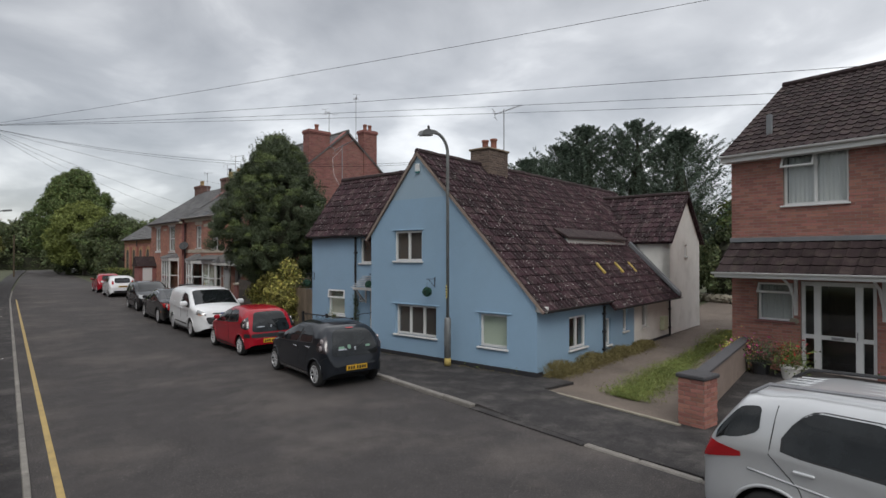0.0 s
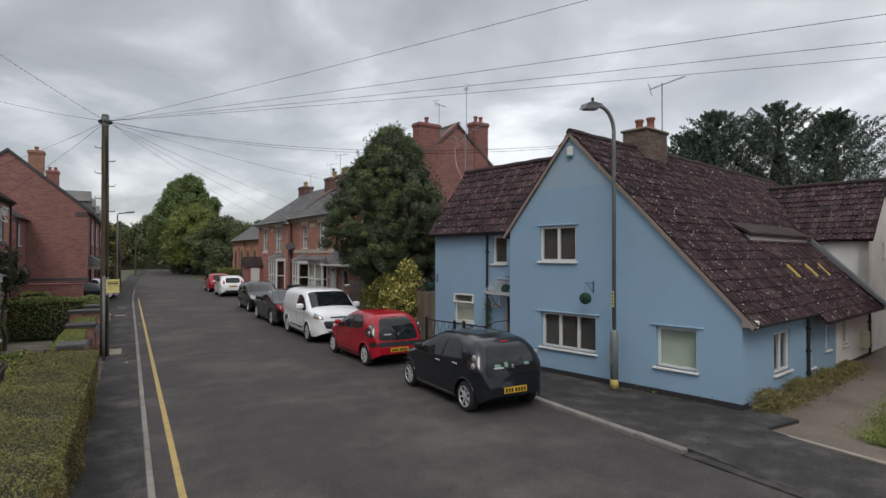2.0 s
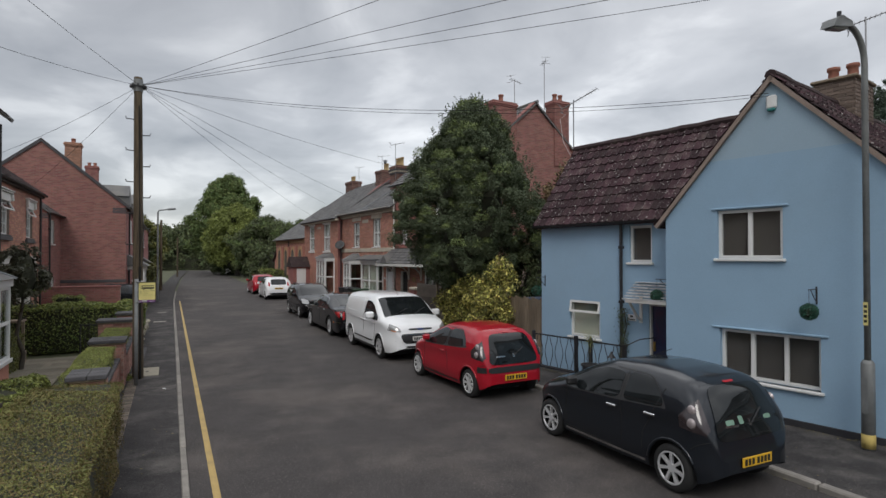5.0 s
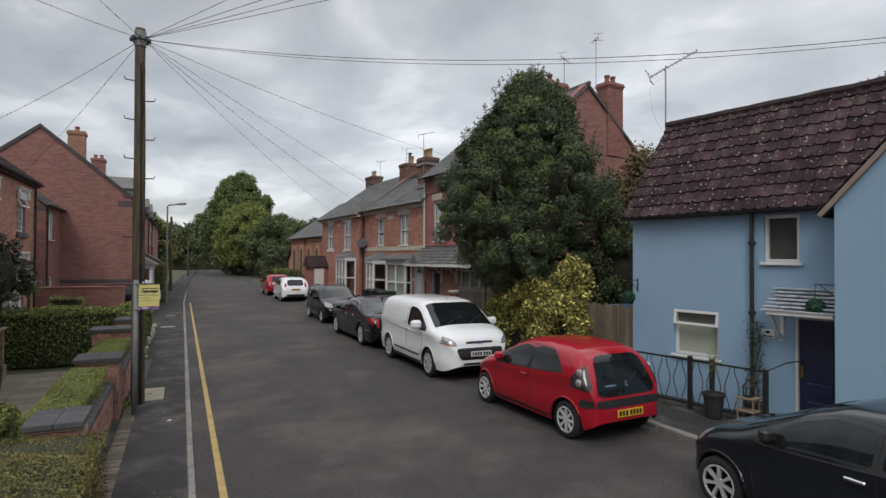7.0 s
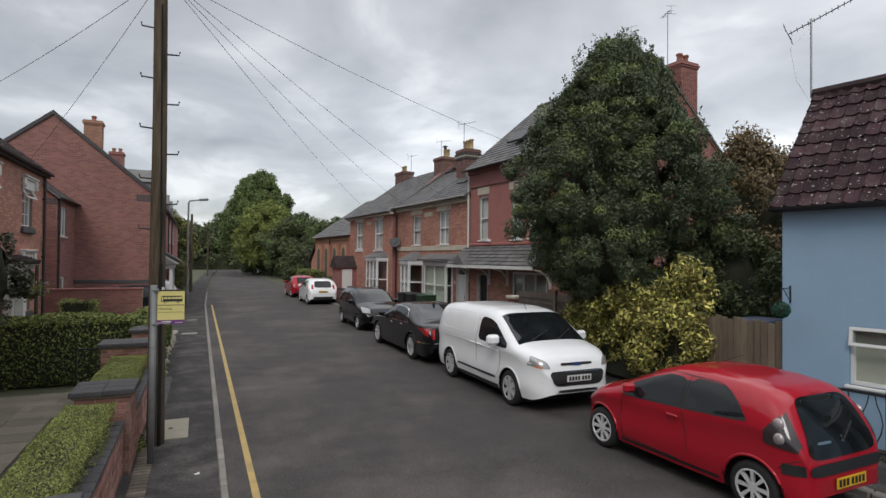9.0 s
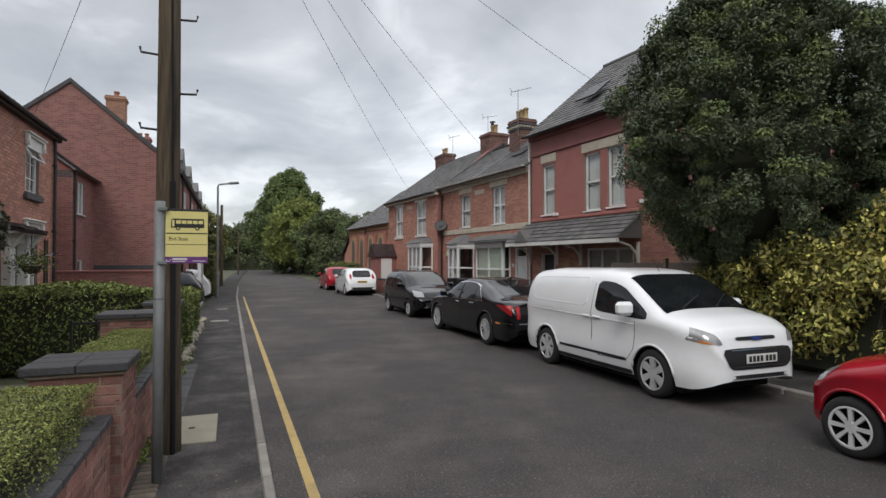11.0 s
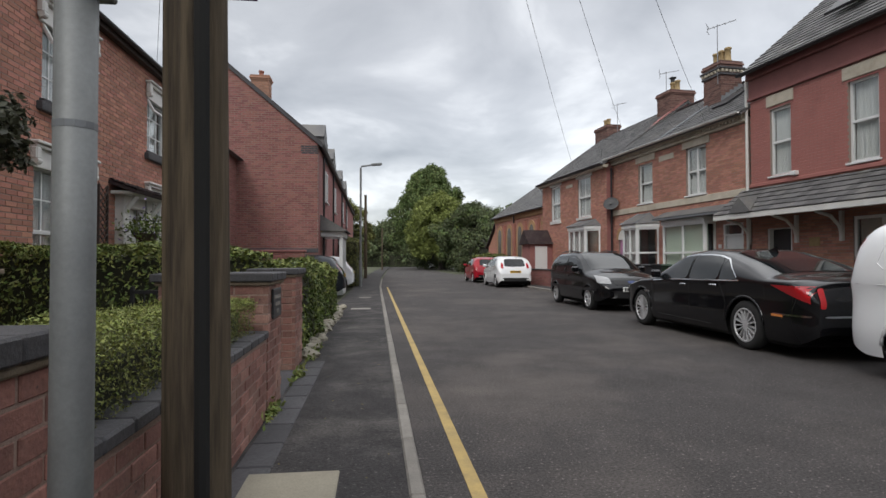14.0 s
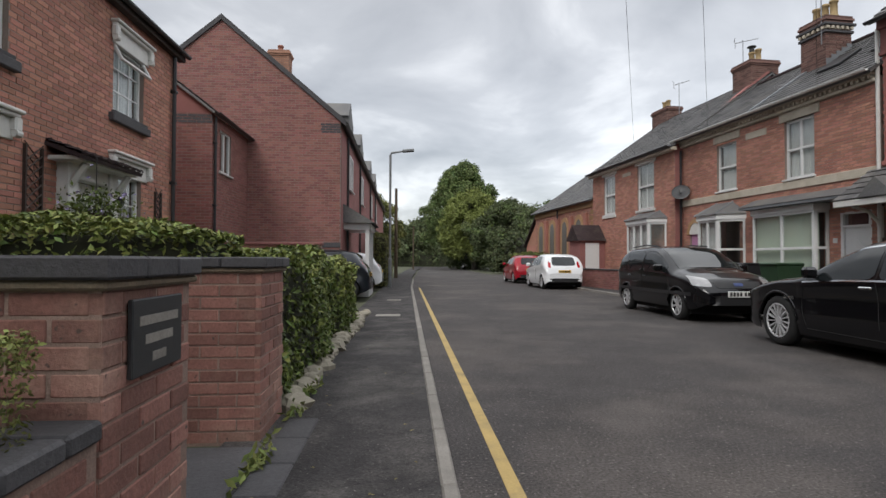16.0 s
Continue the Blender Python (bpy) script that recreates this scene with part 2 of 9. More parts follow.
POLEWOOD = mat("tarred_pole_wood", (0.095, 0.074, 0.05), 0.85, vary=0.35, scale=9, fine=0.35, fine_scale=50, bump=0.7, stain=(0.022, 0.018, 0.016), stain_amt=1.0, stain_scale=14, stretch=0.06, spec=0.2)
SLAB = mat("buff_paving_slab", (0.17, 0.15, 0.115), 0.9, vary=0.2, scale=2, fine=0.15, obj=0.15, bump=0.4)
CONCRETE = mat("pale_concrete", (0.27, 0.245, 0.19), 0.9, vary=0.12, scale=4, fine=0.15, bump=0.3)
SLATECHIP = mat("plum_slate_chippings", (0.10, 0.085, 0.115), 0.7, vary=0.2, scale=8, island=0.35)
POT = mat("chimney_pot_clay", (0.33, 0.24, 0.12), 0.85, vary=0.2, scale=8, fine=0.1)
POT_RED = mat("red_clay_pot", (0.24, 0.10, 0.07), 0.85, vary=0.2, scale=8)
NAVY = mat("navy_door_paint", (0.018, 0.025, 0.07), 0.35, vary=0.08)
PINK = mat("pink_door_paint", (0.42, 0.2, 0.33), 0.4, vary=0.06)
TERRACOTTA = mat("dark_glazed_planter", (0.03, 0.03, 0.033), 0.4, vary=0.1)
FLAG_Y = mat("pale_yellow_sign", (0.66, 0.58, 0.22), 0.5, vary=0.04)
PURPLE = mat("purple_sign_band", (0.13, 0.03, 0.17), 0.5, vary=0.05)
SIGNBLACK = mat("sign_black", (0.014, 0.013, 0.012), 0.6, vary=0)
SIGNTEXT = mat("sign_letter_brown", (0.06, 0.045, 0.02), 0.6, vary=0)
WHITE_MARK = mat("white_marking", (0.6, 0.6, 0.6), 0.6, vary=0.03)
PLATE_Y = mat("yellow_plate", (0.62, 0.36, 0.02), 0.4, vary=0.03)
PLATE_W = mat("white_plate", (0.6, 0.6, 0.58), 0.4, vary=0.03)
SLATE_SIGN = mat("black_slate_plaque", (0.03, 0.032, 0.034), 0.5, vary=0.15, fine=0.1)
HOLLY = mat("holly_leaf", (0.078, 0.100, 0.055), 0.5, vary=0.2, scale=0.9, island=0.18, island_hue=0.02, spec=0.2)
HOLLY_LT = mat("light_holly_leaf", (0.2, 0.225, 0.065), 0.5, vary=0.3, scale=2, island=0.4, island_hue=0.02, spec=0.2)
# holly highlight colour, for the upper sides of leaf clumps
HOLLY_MID = mat("lit_holly_leaf", (0.13, 0.165, 0.062), 0.5, vary=0.2, scale=1.2, island=0.25, island_hue=0.015, spec=0.2)
YELLEAF = mat("variegated_yellow_leaf", (0.48, 0.45, 0.12), 0.55, vary=0.25, scale=2.5, island=0.5, island_hue=0.025, spec=0.2)
HEDGE = mat("privet_leaf", (0.14, 0.145, 0.045), 0.6, vary=0.3, scale=2.0, island=0.3, island_hue=0.025, spec=0.2)
HEDGE_BR = mat("brownish_hedge_leaf", (0.15, 0.12, 0.047), 0.65, vary=0.3, scale=2.0, island=0.2, island_hue=0.03, spec=0.2)
LAUREL = mat("laurel_leaf", (0.105, 0.14, 0.036), 0.42, vary=0.3, scale=2.0, island=0.5, island_hue=0.025, spec=0.2)
LEAFFAR = mat("deciduous_leaf", (0.11, 0.148, 0.052), 0.6, vary=0.35, scale=0.35, island=0.4, island_hue=0.03, spec=0.2)
LEAFDK = mat("dark_tree_leaf", (0.085, 0.105, 0.048), 0.6, vary=0.35, scale=0.35, island=0.4, island_hue=0.03, spec=0.2)
CONIFER = mat("conifer_needle", (0.075, 0.105, 0.075), 0.6, vary=0.3, scale=0.5, island=0.4, island_hue=0.02, spec=0.2)
BARK = mat("bark", (0.06, 0.05, 0.04), 0.9, vary=0.3, scale=4, fine=0.3, fine_scale=25, bump=0.8)
# near-black colour of the cores: shade deep among leaves, painted in
CORE_SHADE = mat("dark_core_shade", (0.03, 0.032, 0.018), 0.95, vary=0.3, scale=3)
BLUE_OLD = mat("faded_grey_blue_paint", (0.29, 0.39, 0.475), 0.8, vary=0.05, scale=0.9, fine=0.03, fine_scale=40, bump=0.25)
STACK = mat("sooty_brown_stack", (0.14, 0.105, 0.085), 0.9, vary=0.2, scale=3, fine=0.2, island=0.2, bump=0.4)
SOOTRED = mat("sooty_dark_red_brick", (0.15, 0.082, 0.068), 0.9, vary=0.2, scale=3, fine=0.2, island=0.25, bump=0.4)
SETT = mat("mossy_brown_paviour", (0.13, 0.105, 0.085), 0.9, vary=0.25, scale=5, fine=0.25, fine_scale=50, obj=0.25, bump=0.5, stain=(0.07, 0.08, 0.035), stain_amt=0.6, stain_scale=6)


# ---- modelling kit ----
class Geo:
    """Collects boxes, prisms, tubes and sheets into one mesh."""

    def __init__(self, m=None):
        self.v, self.f, self.m, self.smooth = [], [], m or Matrix(), False
        self.weld = False

    def add(self, vs, fs):
        n = len(self.v)
        self.v += [tuple(self.m @ Vector(p)) for p in vs]
        self.f += [tuple(i + n for i in q) for q in fs]
        return self

    def box(self, x0, x1, y0, y1, z0, z1, c=0.0):
        if c <= 0:
            vs = [(x, y, z) for z in (z0, z1) for y in (y0, y1) for x in (x0, x1)]
            return self.add(vs, [(0, 2, 3, 1), (4, 5, 7, 6), (0, 1, 5, 4), (1, 3, 7, 5), (3, 2, 6, 7), (2, 0, 4, 6)])
        # chamfered box: three shrunken pairs of faces joined by bevels
        c = min(c, (x1 - x0) / 2.01, (y1 - y0) / 2.01, (z1 - z0) / 2.01)
        vs, ix = [], {}
        for sx in (0, 1):
            for sy in (0, 1):
                for sz in (0, 1):
                    for ax in range(3):
                        q = []
                        for k, (lo, hi, s) in enumerate(((x0, x1, sx), (y0, y1, sy), (z0, z1, sz))):
                            q.append((hi if s else lo) if k == ax else (hi - c if s else lo + c))
                        ix[sx, sy, sz, ax] = len(vs)
                        vs.append(tuple(q))
        fs = []
        for ax in range(3):
            o = [k for k in range(3) if k != ax]
            for s in (0, 1):
                ring = []
                for a, b in ((0, 0), (1, 0), (1, 1), (0, 1)):
                    t = [0, 0, 0]
                    t[ax], t[o[0]], t[o[1]] = s, a, b
                    ring.append(ix[t[0], t[1], t[2], ax])
                fs.append(tuple(ring if (s == 1) == (ax != 1) else ring[::-1]))
            for a in (0, 1):
                for b in (0, 1):
                    t0, t1 = [0, 0, 0], [0, 0, 0]
                    t0[ax], t1[ax] = 0, 1
                    t0[o[0]] = t1[o[0]] = a
                    t0[o[1]] = t1[o[1]] = b
                    ring = [ix[(*t0, o[0])], ix[(*t1, o[0])], ix[(*t1, o[1])], ix[(*t0, o[1])]]
                    flip = (a == b) != (ax == 1)
                    fs.append(tuple(ring[::-1] if flip else ring))
        for s in ix:
            if s[3] == 0:
                r = [ix[s[0], s[1], s[2], k] for k in range(3)]
                fs.append(tuple(r if (s[0] + s[1] + s[2]) % 2 else r[::-1]))
        return self.add(vs, fs)

    def prism(self, poly, y0, y1):
        """A polygon in x, z pushed along y."""
        n = len(poly)
        vs = [(x, y0, z) for x, z in poly] + [(x, y1, z) for x, z in poly]
        return self.add(vs, [tuple(range(n)), tuple(range(2 * n - 1, n - 1, -1))] + [(i, i + n, (i + 1) % n + n, (i + 1) % n) for i in range(n)])

    def flat(self, poly, z0, z1):
        """A polygon in x, y with a height."""
        n = len(poly)
        vs = [(x, y, z0) for x, y in poly] + [(x, y, z1) for x, y in poly]
        return self.add(vs, [tuple(range(n))[::-1], tuple(range(n, 2 * n))] + [(i, (i + 1) % n, (i + 1) % n + n, i + n) for i in range(n)])

    def tube(self, pts, r, n=8, cap=True):
        """A round bar along points; r is one radius or one for each point."""
        pts = [Vector(p) for p in pts]
        rs = r if isinstance(r, (list, tuple)) else [r] * len(pts)
        vs, fs = [], []
        for i, p in enumerate(pts):
            d = (pts[min(i + 1, len(pts) - 1)] - pts[max(i - 1, 0)]).normalized()
            a = d.cross(Vector((0, 0, 1)) if abs(d.z) < 0.9 else Vector((1, 0, 0))).normalized()
            b = d.cross(a)
            vs += [tuple(p + (a * math.cos(k * math.tau / n) + b * math.sin(k * math.tau / n)) * rs[i]) for k in range(n)]
        for i in range(len(pts) - 1):
            fs += [(i * n + k, i * n + (k + 1) % n, (i + 1) * n + (k + 1) % n, (i + 1) * n + k) for k in range(n)]
        if cap:
            fs += [tuple(range(n))[::-1], tuple(range((len(pts) - 1) * n, len(pts) * n))]
        return self.add(vs, fs)

    def lathe(self, prof, n=20, axis="z", at=(0, 0, 0)):
        """Turns (radius, height) points round an axis."""
        vs, fs = [], []
        for r, h in prof:
            for k in range(n):
                c, s = r * math.cos(k * math.tau / n), r * math.sin(k * math.tau / n)
                p = (c, s, h) if axis == "z" else (h, c, s) if axis == "x" else (s, h, c)
                vs.append((p[0] + at[0], p[1] + at[1], p[2] + at[2]))
        for i in range(len(prof) - 1):
            fs += [(i * n + k, i * n + (k + 1) % n, (i + 1) * n + (k + 1) % n, (i + 1) * n + k) for k in range(n)]
        return self.add(vs, fs)

    def sheet(self, grid):
        """A grid of points, row by row."""
        r, c = len(grid), len(grid[0])
        return self.add([p for row in grid for p in row], [(i * c + k, i * c + k + 1, (i + 1) * c + k + 1, (i + 1) * c + k) for i in range(r - 1) for k in range(c - 1)])

    def mesh(self, name, material, smooth=False):
        me = bpy.data.meshes.new(name)
        v, f = self.v, self.f
        if self.weld:
            seen, idx, v = {}, [], []
            for p in self.v:
                k = (round(p[0], 4), round(p[1], 4), round(p[2], 4))
                if k not in seen:
                    seen[k] = len(v)
                    v.append(p)
                idx.append(seen[k])
            cnt = {}
            for q in self.f:
                k = tuple(sorted({idx[i] for i in q}))
                cnt[k] = cnt.get(k, 0) + 1
            f = [tuple(idx[i] for i in q) for q in self.f if cnt[tuple(sorted({idx[i] for i in q}))] == 1]
        me.from_pydata(v, [], f)
        me.materials.append(material)
        if smooth or self.smooth:
            me.shade_smooth()
        me.update()
        return me


def part(name, geo, material, parent=None, label="", smooth=False, category="", group="", kind=""):
    """Links a mesh as one object, under a thing if parent is given."""
    ob = new(name, geo.mesh(name, material, smooth))
    if parent is not None:
        ob.parent = parent
    return tagged(ob, label, category, group, kind)


def thing(name, label, category, m=None, group="", kind=""):
    ob = new(name)
    ob.empty_display_size = 0.2
    if m is not None:
        ob.matrix_world = m
    return tagged(ob, label, category, group, kind)


def right_frame(o, ang):
    """Local frame of a house on the right side: x to the viewer's right along its front, y into the house."""
    a = radians(ang)
    return Matrix(((math.sin(a), math.cos(a), 0, o[0]), (-math.cos(a), math.sin(a), 0, o[1]), (0, 0, 1, 0), (0, 0, 0, 1)))


def left_frame(o):
    return Matrix(((0, -1, 0, o[0]), (1, 0, 0, o[1]), (0, 0, 1, 0), (0, 0, 0, 1)))


def turned(x, y, deg, z=0.0):
    """A wall plane inside a house's frame: x, y of its left end and the turn of its run."""
    return pose(x, y, z, 0, 0, deg)


def holes_grid(x0, x1, z0, z1, holes):
    """Cells of a wall round its openings."""
    xs = sorted({x0, x1, *[min(max(h[i], x0), x1) for h in holes for i in (0, 1)]})
    zs = sorted({z0, z1, *[min(max(h[i], z0), z1) for h in holes for i in (2, 3)]})
    for za, zb in zip(zs, zs[1:]):
        for xa, xb in zip(xs, xs[1:]):
            mx, mz = (xa + xb) / 2, (za + zb) / 2
            if not any(h[0] < mx < h[1] and h[2] < mz < h[3] for h in holes):
                yield xa, xb, za, zb


def wall_core(m, x0, x1, z0, z1, holes=(), y0=0.0065, y1=0.25, top=None):
    """The body of a wall with openings through it; top: a gable outline [(x, z), ...] above z1."""
    g = Geo(m)
    g.weld = True
    if y0 > 0:
        x0, x1 = x0 + 0.013, x1 - 0.013
    for a, b, c, d in holes_grid(x0, x1, z0, z1, holes):
        g.box(a, b, y0, y1, c, d)
    if top:
        g.prism([(x0, z1)] + [(x1, z1)] + list(top), y0, y1)
    return g


def brick_skin(m, x0, x1, z0, z1, holes=(), outline=None, bl=0.225, bh=0.075, joint=0.010, proud=0.009, seed=1):
    """Single bricks laid in stretcher bond, cut at openings and at a sloping outline(z) -> (xa, xb)."""
    rnd = random.Random(seed)
    g = Geo(m)
    k = 0
    z = z0
    while z < z1 - 0.02:
        za, zb = z + joint / 2, min(z + bh, z1) - joint / 2
        xa, xb = outline((za + zb) / 2) if outline else (x0, x1)
        spans = [(xa, xb)]
        for h in holes:
            if h[2] < (za + zb) / 2 < h[3]:
                nxt = []
                for a, b in spans:
                    if h[1] <= a or h[0] >= b:
                        nxt.append((a, b))
                        continue
                    if h[0] > a:
                        nxt.append((a, h[0]))
                    if h[1] < b:
                        nxt.append((h[1], b))
                spans = nxt
        for a, b in spans:
            s = math.floor(a / bl) * bl - (bl / 2 if k % 2 else 0)
            while s < b:
                p, q = max(s + joint / 2, a), min(s + bl - joint / 2, b)
                if q - p > 0.03 and zb - za > 0.02:
                    o = rnd.uniform(-0.002, 0.002)
                    e = 0.004
                    vs = [(p, proud, za), (q, proud, za), (q, proud, zb), (p, proud, zb), (p + e, o, za + e), (q - e, o, za + e), (q - e, o, zb - e), (p + e, o, zb - e)]
                    g.add(vs, [(4, 5, 6, 7), (0, 1, 5, 4), (1, 2, 6, 5), (2, 3, 7, 6), (3, 0, 4, 7)])
                s += bl
        z += bh
        k += 1
    return g


def tile_rows(m, width, length, course, tw, wave=0.03, lip=0.032, seed=1, clip=None, rows=None):
    """Overlapping roof tiles in a plane: x across, y up the slope, z off it. Yields (geo) with one island a tile."""
    rnd = random.Random(seed)
    g = Geo(m)
    n = math.ceil(length / course)
    for r in range(n):
        if rows and r not in rows:
            continue
        y0, y1 = r * course, min((r + 1) * course + 0.04, length + 0.02)
        off = 0 if wave else (tw / 2 if r % 2 else 0)
        cnt = math.ceil((width + off) / tw)
        for c in range(cnt):
            xa, xb = max(0, c * tw - off), min(width, (c + 1) * tw - off)
            if xb - xa < 0.03:
                continue
            if clip and not clip((xa + xb) / 2, (y0 + y1) / 2):
                continue
            dz, dy = rnd.uniform(-0.004, 0.005), rnd.uniform(-0.006, 0.006)
            if wave:
                prof = ((0, 0.3), (0.16, 1.0), (0.34, 0.35), (0.6, 0.0), (0.85, 0.1), (1, 0.3))
            else:
                prof = ((0.015, 0), (0.985, 0))
            w = xb - xa
            low = [(xa + w * t, y0 + dy, lip + wave * h + dz) for t, h in prof]
            up = [(xa + w * t, y1, 0.004 + wave * h * 0.9) for t, h in prof]
            under = [(xa + w * t, y0 + dy, wave * h * 0.9 + 0.001) for t, h in prof]
            k = len(prof)
            fs = [(i, i + 1, k + i + 1, k + i) for i in range(k - 1)] + [(2 * k + i, 2 * k + i + 1, i + 1, i) for i in range(k - 1)]
            g.add(low + up + under, fs)
    return g


def slope(a, b, c):
    """The frame of a roof slope: a, b its eaves ends (left to right), c a point at its top edge above a."""
    a, b, c = Vector(a), Vector(b), Vector(c)
    x = (b - a).normalized()
    z = x.cross(c - a).normalized()
    y = z.cross(x)
    mm = Matrix((x, y, z)).transposed().to_4x4()
    mm.translation = a
    return mm, (b - a).length, (c - a).dot(y)


def roof(thingy, a, b, c, material, course=0.3, tw=0.3, wave=0.03, thick=0.06, name="roof_slope", seed=1, clip=None, deck=None):
    """A roof plane: a deck and its tiles, both parts of the house."""
    mm, w, l = slope(a, b, c)
    d = part(name, Geo(mm).box(0, w, 0, l, -thick, -0.002), deck or material, thingy)
    part("roof_tiles", tile_rows(mm, w, l, course, tw, wave, seed=seed, clip=clip), material, d, kind="stuff")
    return d


def window(house, m, x0, x1, z0, z1, lights=2, depth=0.09, bar=0.055, sill=True, sash=False, grid=None, curtain=None, frame_mat=None, vent=None, name="window", sill_mat=None, room=True):
    """A window in the wall plane m: frame, panes, sill, what hangs behind it."""
    fm = frame_mat or UPVC
    d0, d1 = depth, depth + 0.07
    ring = [(x0, z0), (x1, z0), (x1, z1), (x0, z1)]
    inner = [(x0 + bar, z0 + bar), (x1 - bar, z0 + bar), (x1 - bar, z1 - bar), (x0 + bar, z1 - bar)]
    vs = [(x, y, z) for y, e in ((d0 + 0.006, 0), (d0, 0.006)) for x, z in [(px + (e if k in (0, 3) else -e), pz + (e if k < 2 else -e)) for k, (px, pz) in enumerate(ring)]]
    vs += [(x, d0, z) for x, z in inner] + [(x, d1, z) for x, z in inner] + [(x, d1, z) for x, z in ring]
    fs = []
    for k in range(4):
        n = (k + 1) % 4
        fs += [(k, n, 4 + n, 4 + k), (4 + k, 4 + n, 8 + n, 8 + k), (8 + k, 8 + n, 12 + n, 12 + k), (12 + k, 12 + n, 16 + n, 16 + k), (16 + k, 16 + n, n, k)]
    w = part(name, Geo(m).add(vs, fs), fm, house)
    ww = (x1 - x0) / lights
    for k in range(1, lights):
        part("mullion", Geo(m).box(x0 + k * ww - bar * 0.6, x0 + k * ww + bar * 0.6, d0, d1, z0 + bar, z1 - bar, 0.006), fm, w)
    if sash:
        zm = z0 + (z1 - z0) * 0.5
        part("meeting_rail", Geo(m).box(x0 + bar, x1 - bar, d0 + 0.005, d1 - 0.005, zm - bar * 0.5, zm + bar * 0.5, 0.005), fm, w)
    if grid:
        for k in range(1, grid[0]):
            xx = x0 + (x1 - x0) * k / grid[0]
            part("glazing_bar", Geo(m).box(xx - 0.011, xx + 0.011, d0 + 0.02, d1 - 0.02, z0 + bar, z1 - bar), fm, w)
        for k in range(1, grid[1]):
            zz = z0 + (z1 - z0) * k / grid[1]
            part("glazing_bar", Geo(m).box(x0 + bar, x1 - bar, d0 + 0.021, d1 - 0.021, zz - 0.011, zz + 0.011), fm, w)
    for k in range(lights):
        a, b = x0 + k * ww + bar * 0.7, x0 + (k + 1) * ww - bar * 0.7
        p = part("pane", Geo(m).box(a, b, d0 + 0.03, d0 + 0.036, z0 + bar * 0.9, z1 - bar * 0.9), PANE, w)
        p.visible_shadow = False
    if sill:
        part("window_sill", Geo(m).box(x0 - 0.05, x1 + 0.05, -0.06, depth, z0 - 0.05, z0, 0.01), sill_mat or fm, w)
    if vent:
        va, vb, vz = vent[:3]
        swing = vent[3] if len(vent) > 3 else 28
        h = z1 - vz
        vm = m @ Matrix.Translation((0, d0 - 0.01, z1 - 0.01)) @ Matrix.Rotation(radians(-swing), 4, "X")
        gv = Geo(vm)
        for a, b, c, d in ((va, vb, -h, -h + 0.05), (va, vb, -0.05, 0), (va, va + 0.05, -h + 0.05, -0.05), (vb - 0.05, vb, -h + 0.05, -0.05)):
            gv.box(a, b, -0.045, 0, c, d, 0.005)
        vo = part("vent_light", gv, fm, w)
        pp = part("pane", Geo(vm).box(va + 0.05, vb - 0.05, -0.025, -0.02, -h + 0.05, -0.05), PANE, vo)
        pp.visible_shadow = False
    if curtain:
        kind, c0, c1 = curtain[:3]
        cm = curtain[3] if len(curtain) > 3 else None
        if kind == "net":
            gc = Geo(m)
            n = 40
            rows = []
            for zz in (z0 + 0.03, z1 - 0.03):
                rows.append([(c0 + (c1 - c0) * k / n, d1 + 0.03 + 0.018 * math.sin(k * 1.9) + 0.012 * math.sin(k * 0.7), zz) for k in range(n + 1)])
            part("curtain", gc.sheet(rows), cm or CURTAIN, w)
        elif kind == "slats":
            gc = Geo(m)
            zz = z0 + 0.05
            while zz < z1 - 0.04:
                gc.add([(c0, d1 + 0.005, zz), (c1, d1 + 0.005, zz), (c1, d1 + 0.02, zz + 0.026), (c0, d1 + 0.02, zz + 0.026)], [(0, 1, 2, 3)])
                zz += 0.03
            part("blind", gc, cm or BLIND, w, kind="stuff")
        elif kind == "roll":
            part("blind", Geo(m).box(c0, c1, d1 + 0.01, d1 + 0.015, z0 + 0.03, z1 - 0.03), cm or BLIND, w)
    # dark-coloured box added behind the panes as the unlit room
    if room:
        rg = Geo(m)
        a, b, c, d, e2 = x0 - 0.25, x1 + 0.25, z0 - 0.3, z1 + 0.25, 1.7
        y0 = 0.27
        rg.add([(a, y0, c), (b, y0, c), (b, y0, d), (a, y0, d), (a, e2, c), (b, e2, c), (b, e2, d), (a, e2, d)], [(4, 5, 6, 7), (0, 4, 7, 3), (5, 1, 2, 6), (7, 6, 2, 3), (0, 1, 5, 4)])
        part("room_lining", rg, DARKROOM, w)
    return w


def pipe(house, m, x, y, z0, z1, r=0.035, name="downpipe", material=None):
    g = Geo(m).tube([(x, y, z0), (x, y, z1)], r, 8)
    for k in range(3):
        zz = z0 + (z1 - z0) * (0.15 + 0.35 * k)
        g.box(x - r * 1.3, x + r * 1.3, y - r * 1.3, y + 0.06, zz - 0.03, zz + 0.03, 0.008)
    return part(name, g, material or BLACKP, house)


def gutter(house, m, x0, x1, y, z, r=0.06, material=None):
    prof = [(y + r * math.cos(t), z + r * math.sin(t)) for t in [math.pi + math.pi * k / 6 for k in range(7)]]
    inner = [(y + r * 0.85 * math.cos(t), z + r * 0.85 * math.sin(t)) for t in [math.pi + math.pi * k / 6 for k in range(7)]][::-1]
    ring = prof + inner
    n = len(ring)
    g = Geo(m)
    vs = [(x0, a, b) for a, b in ring] + [(x1, a, b) for a, b in ring]
    g.add(vs, [(i, (i + 1) % n, (i + 1) % n + n, i + n) for i in range(n)] + [tuple(range(n))[::-1], tuple(range(n, 2 * n))])
    return part("gutter", g, material or BLACKP, house)


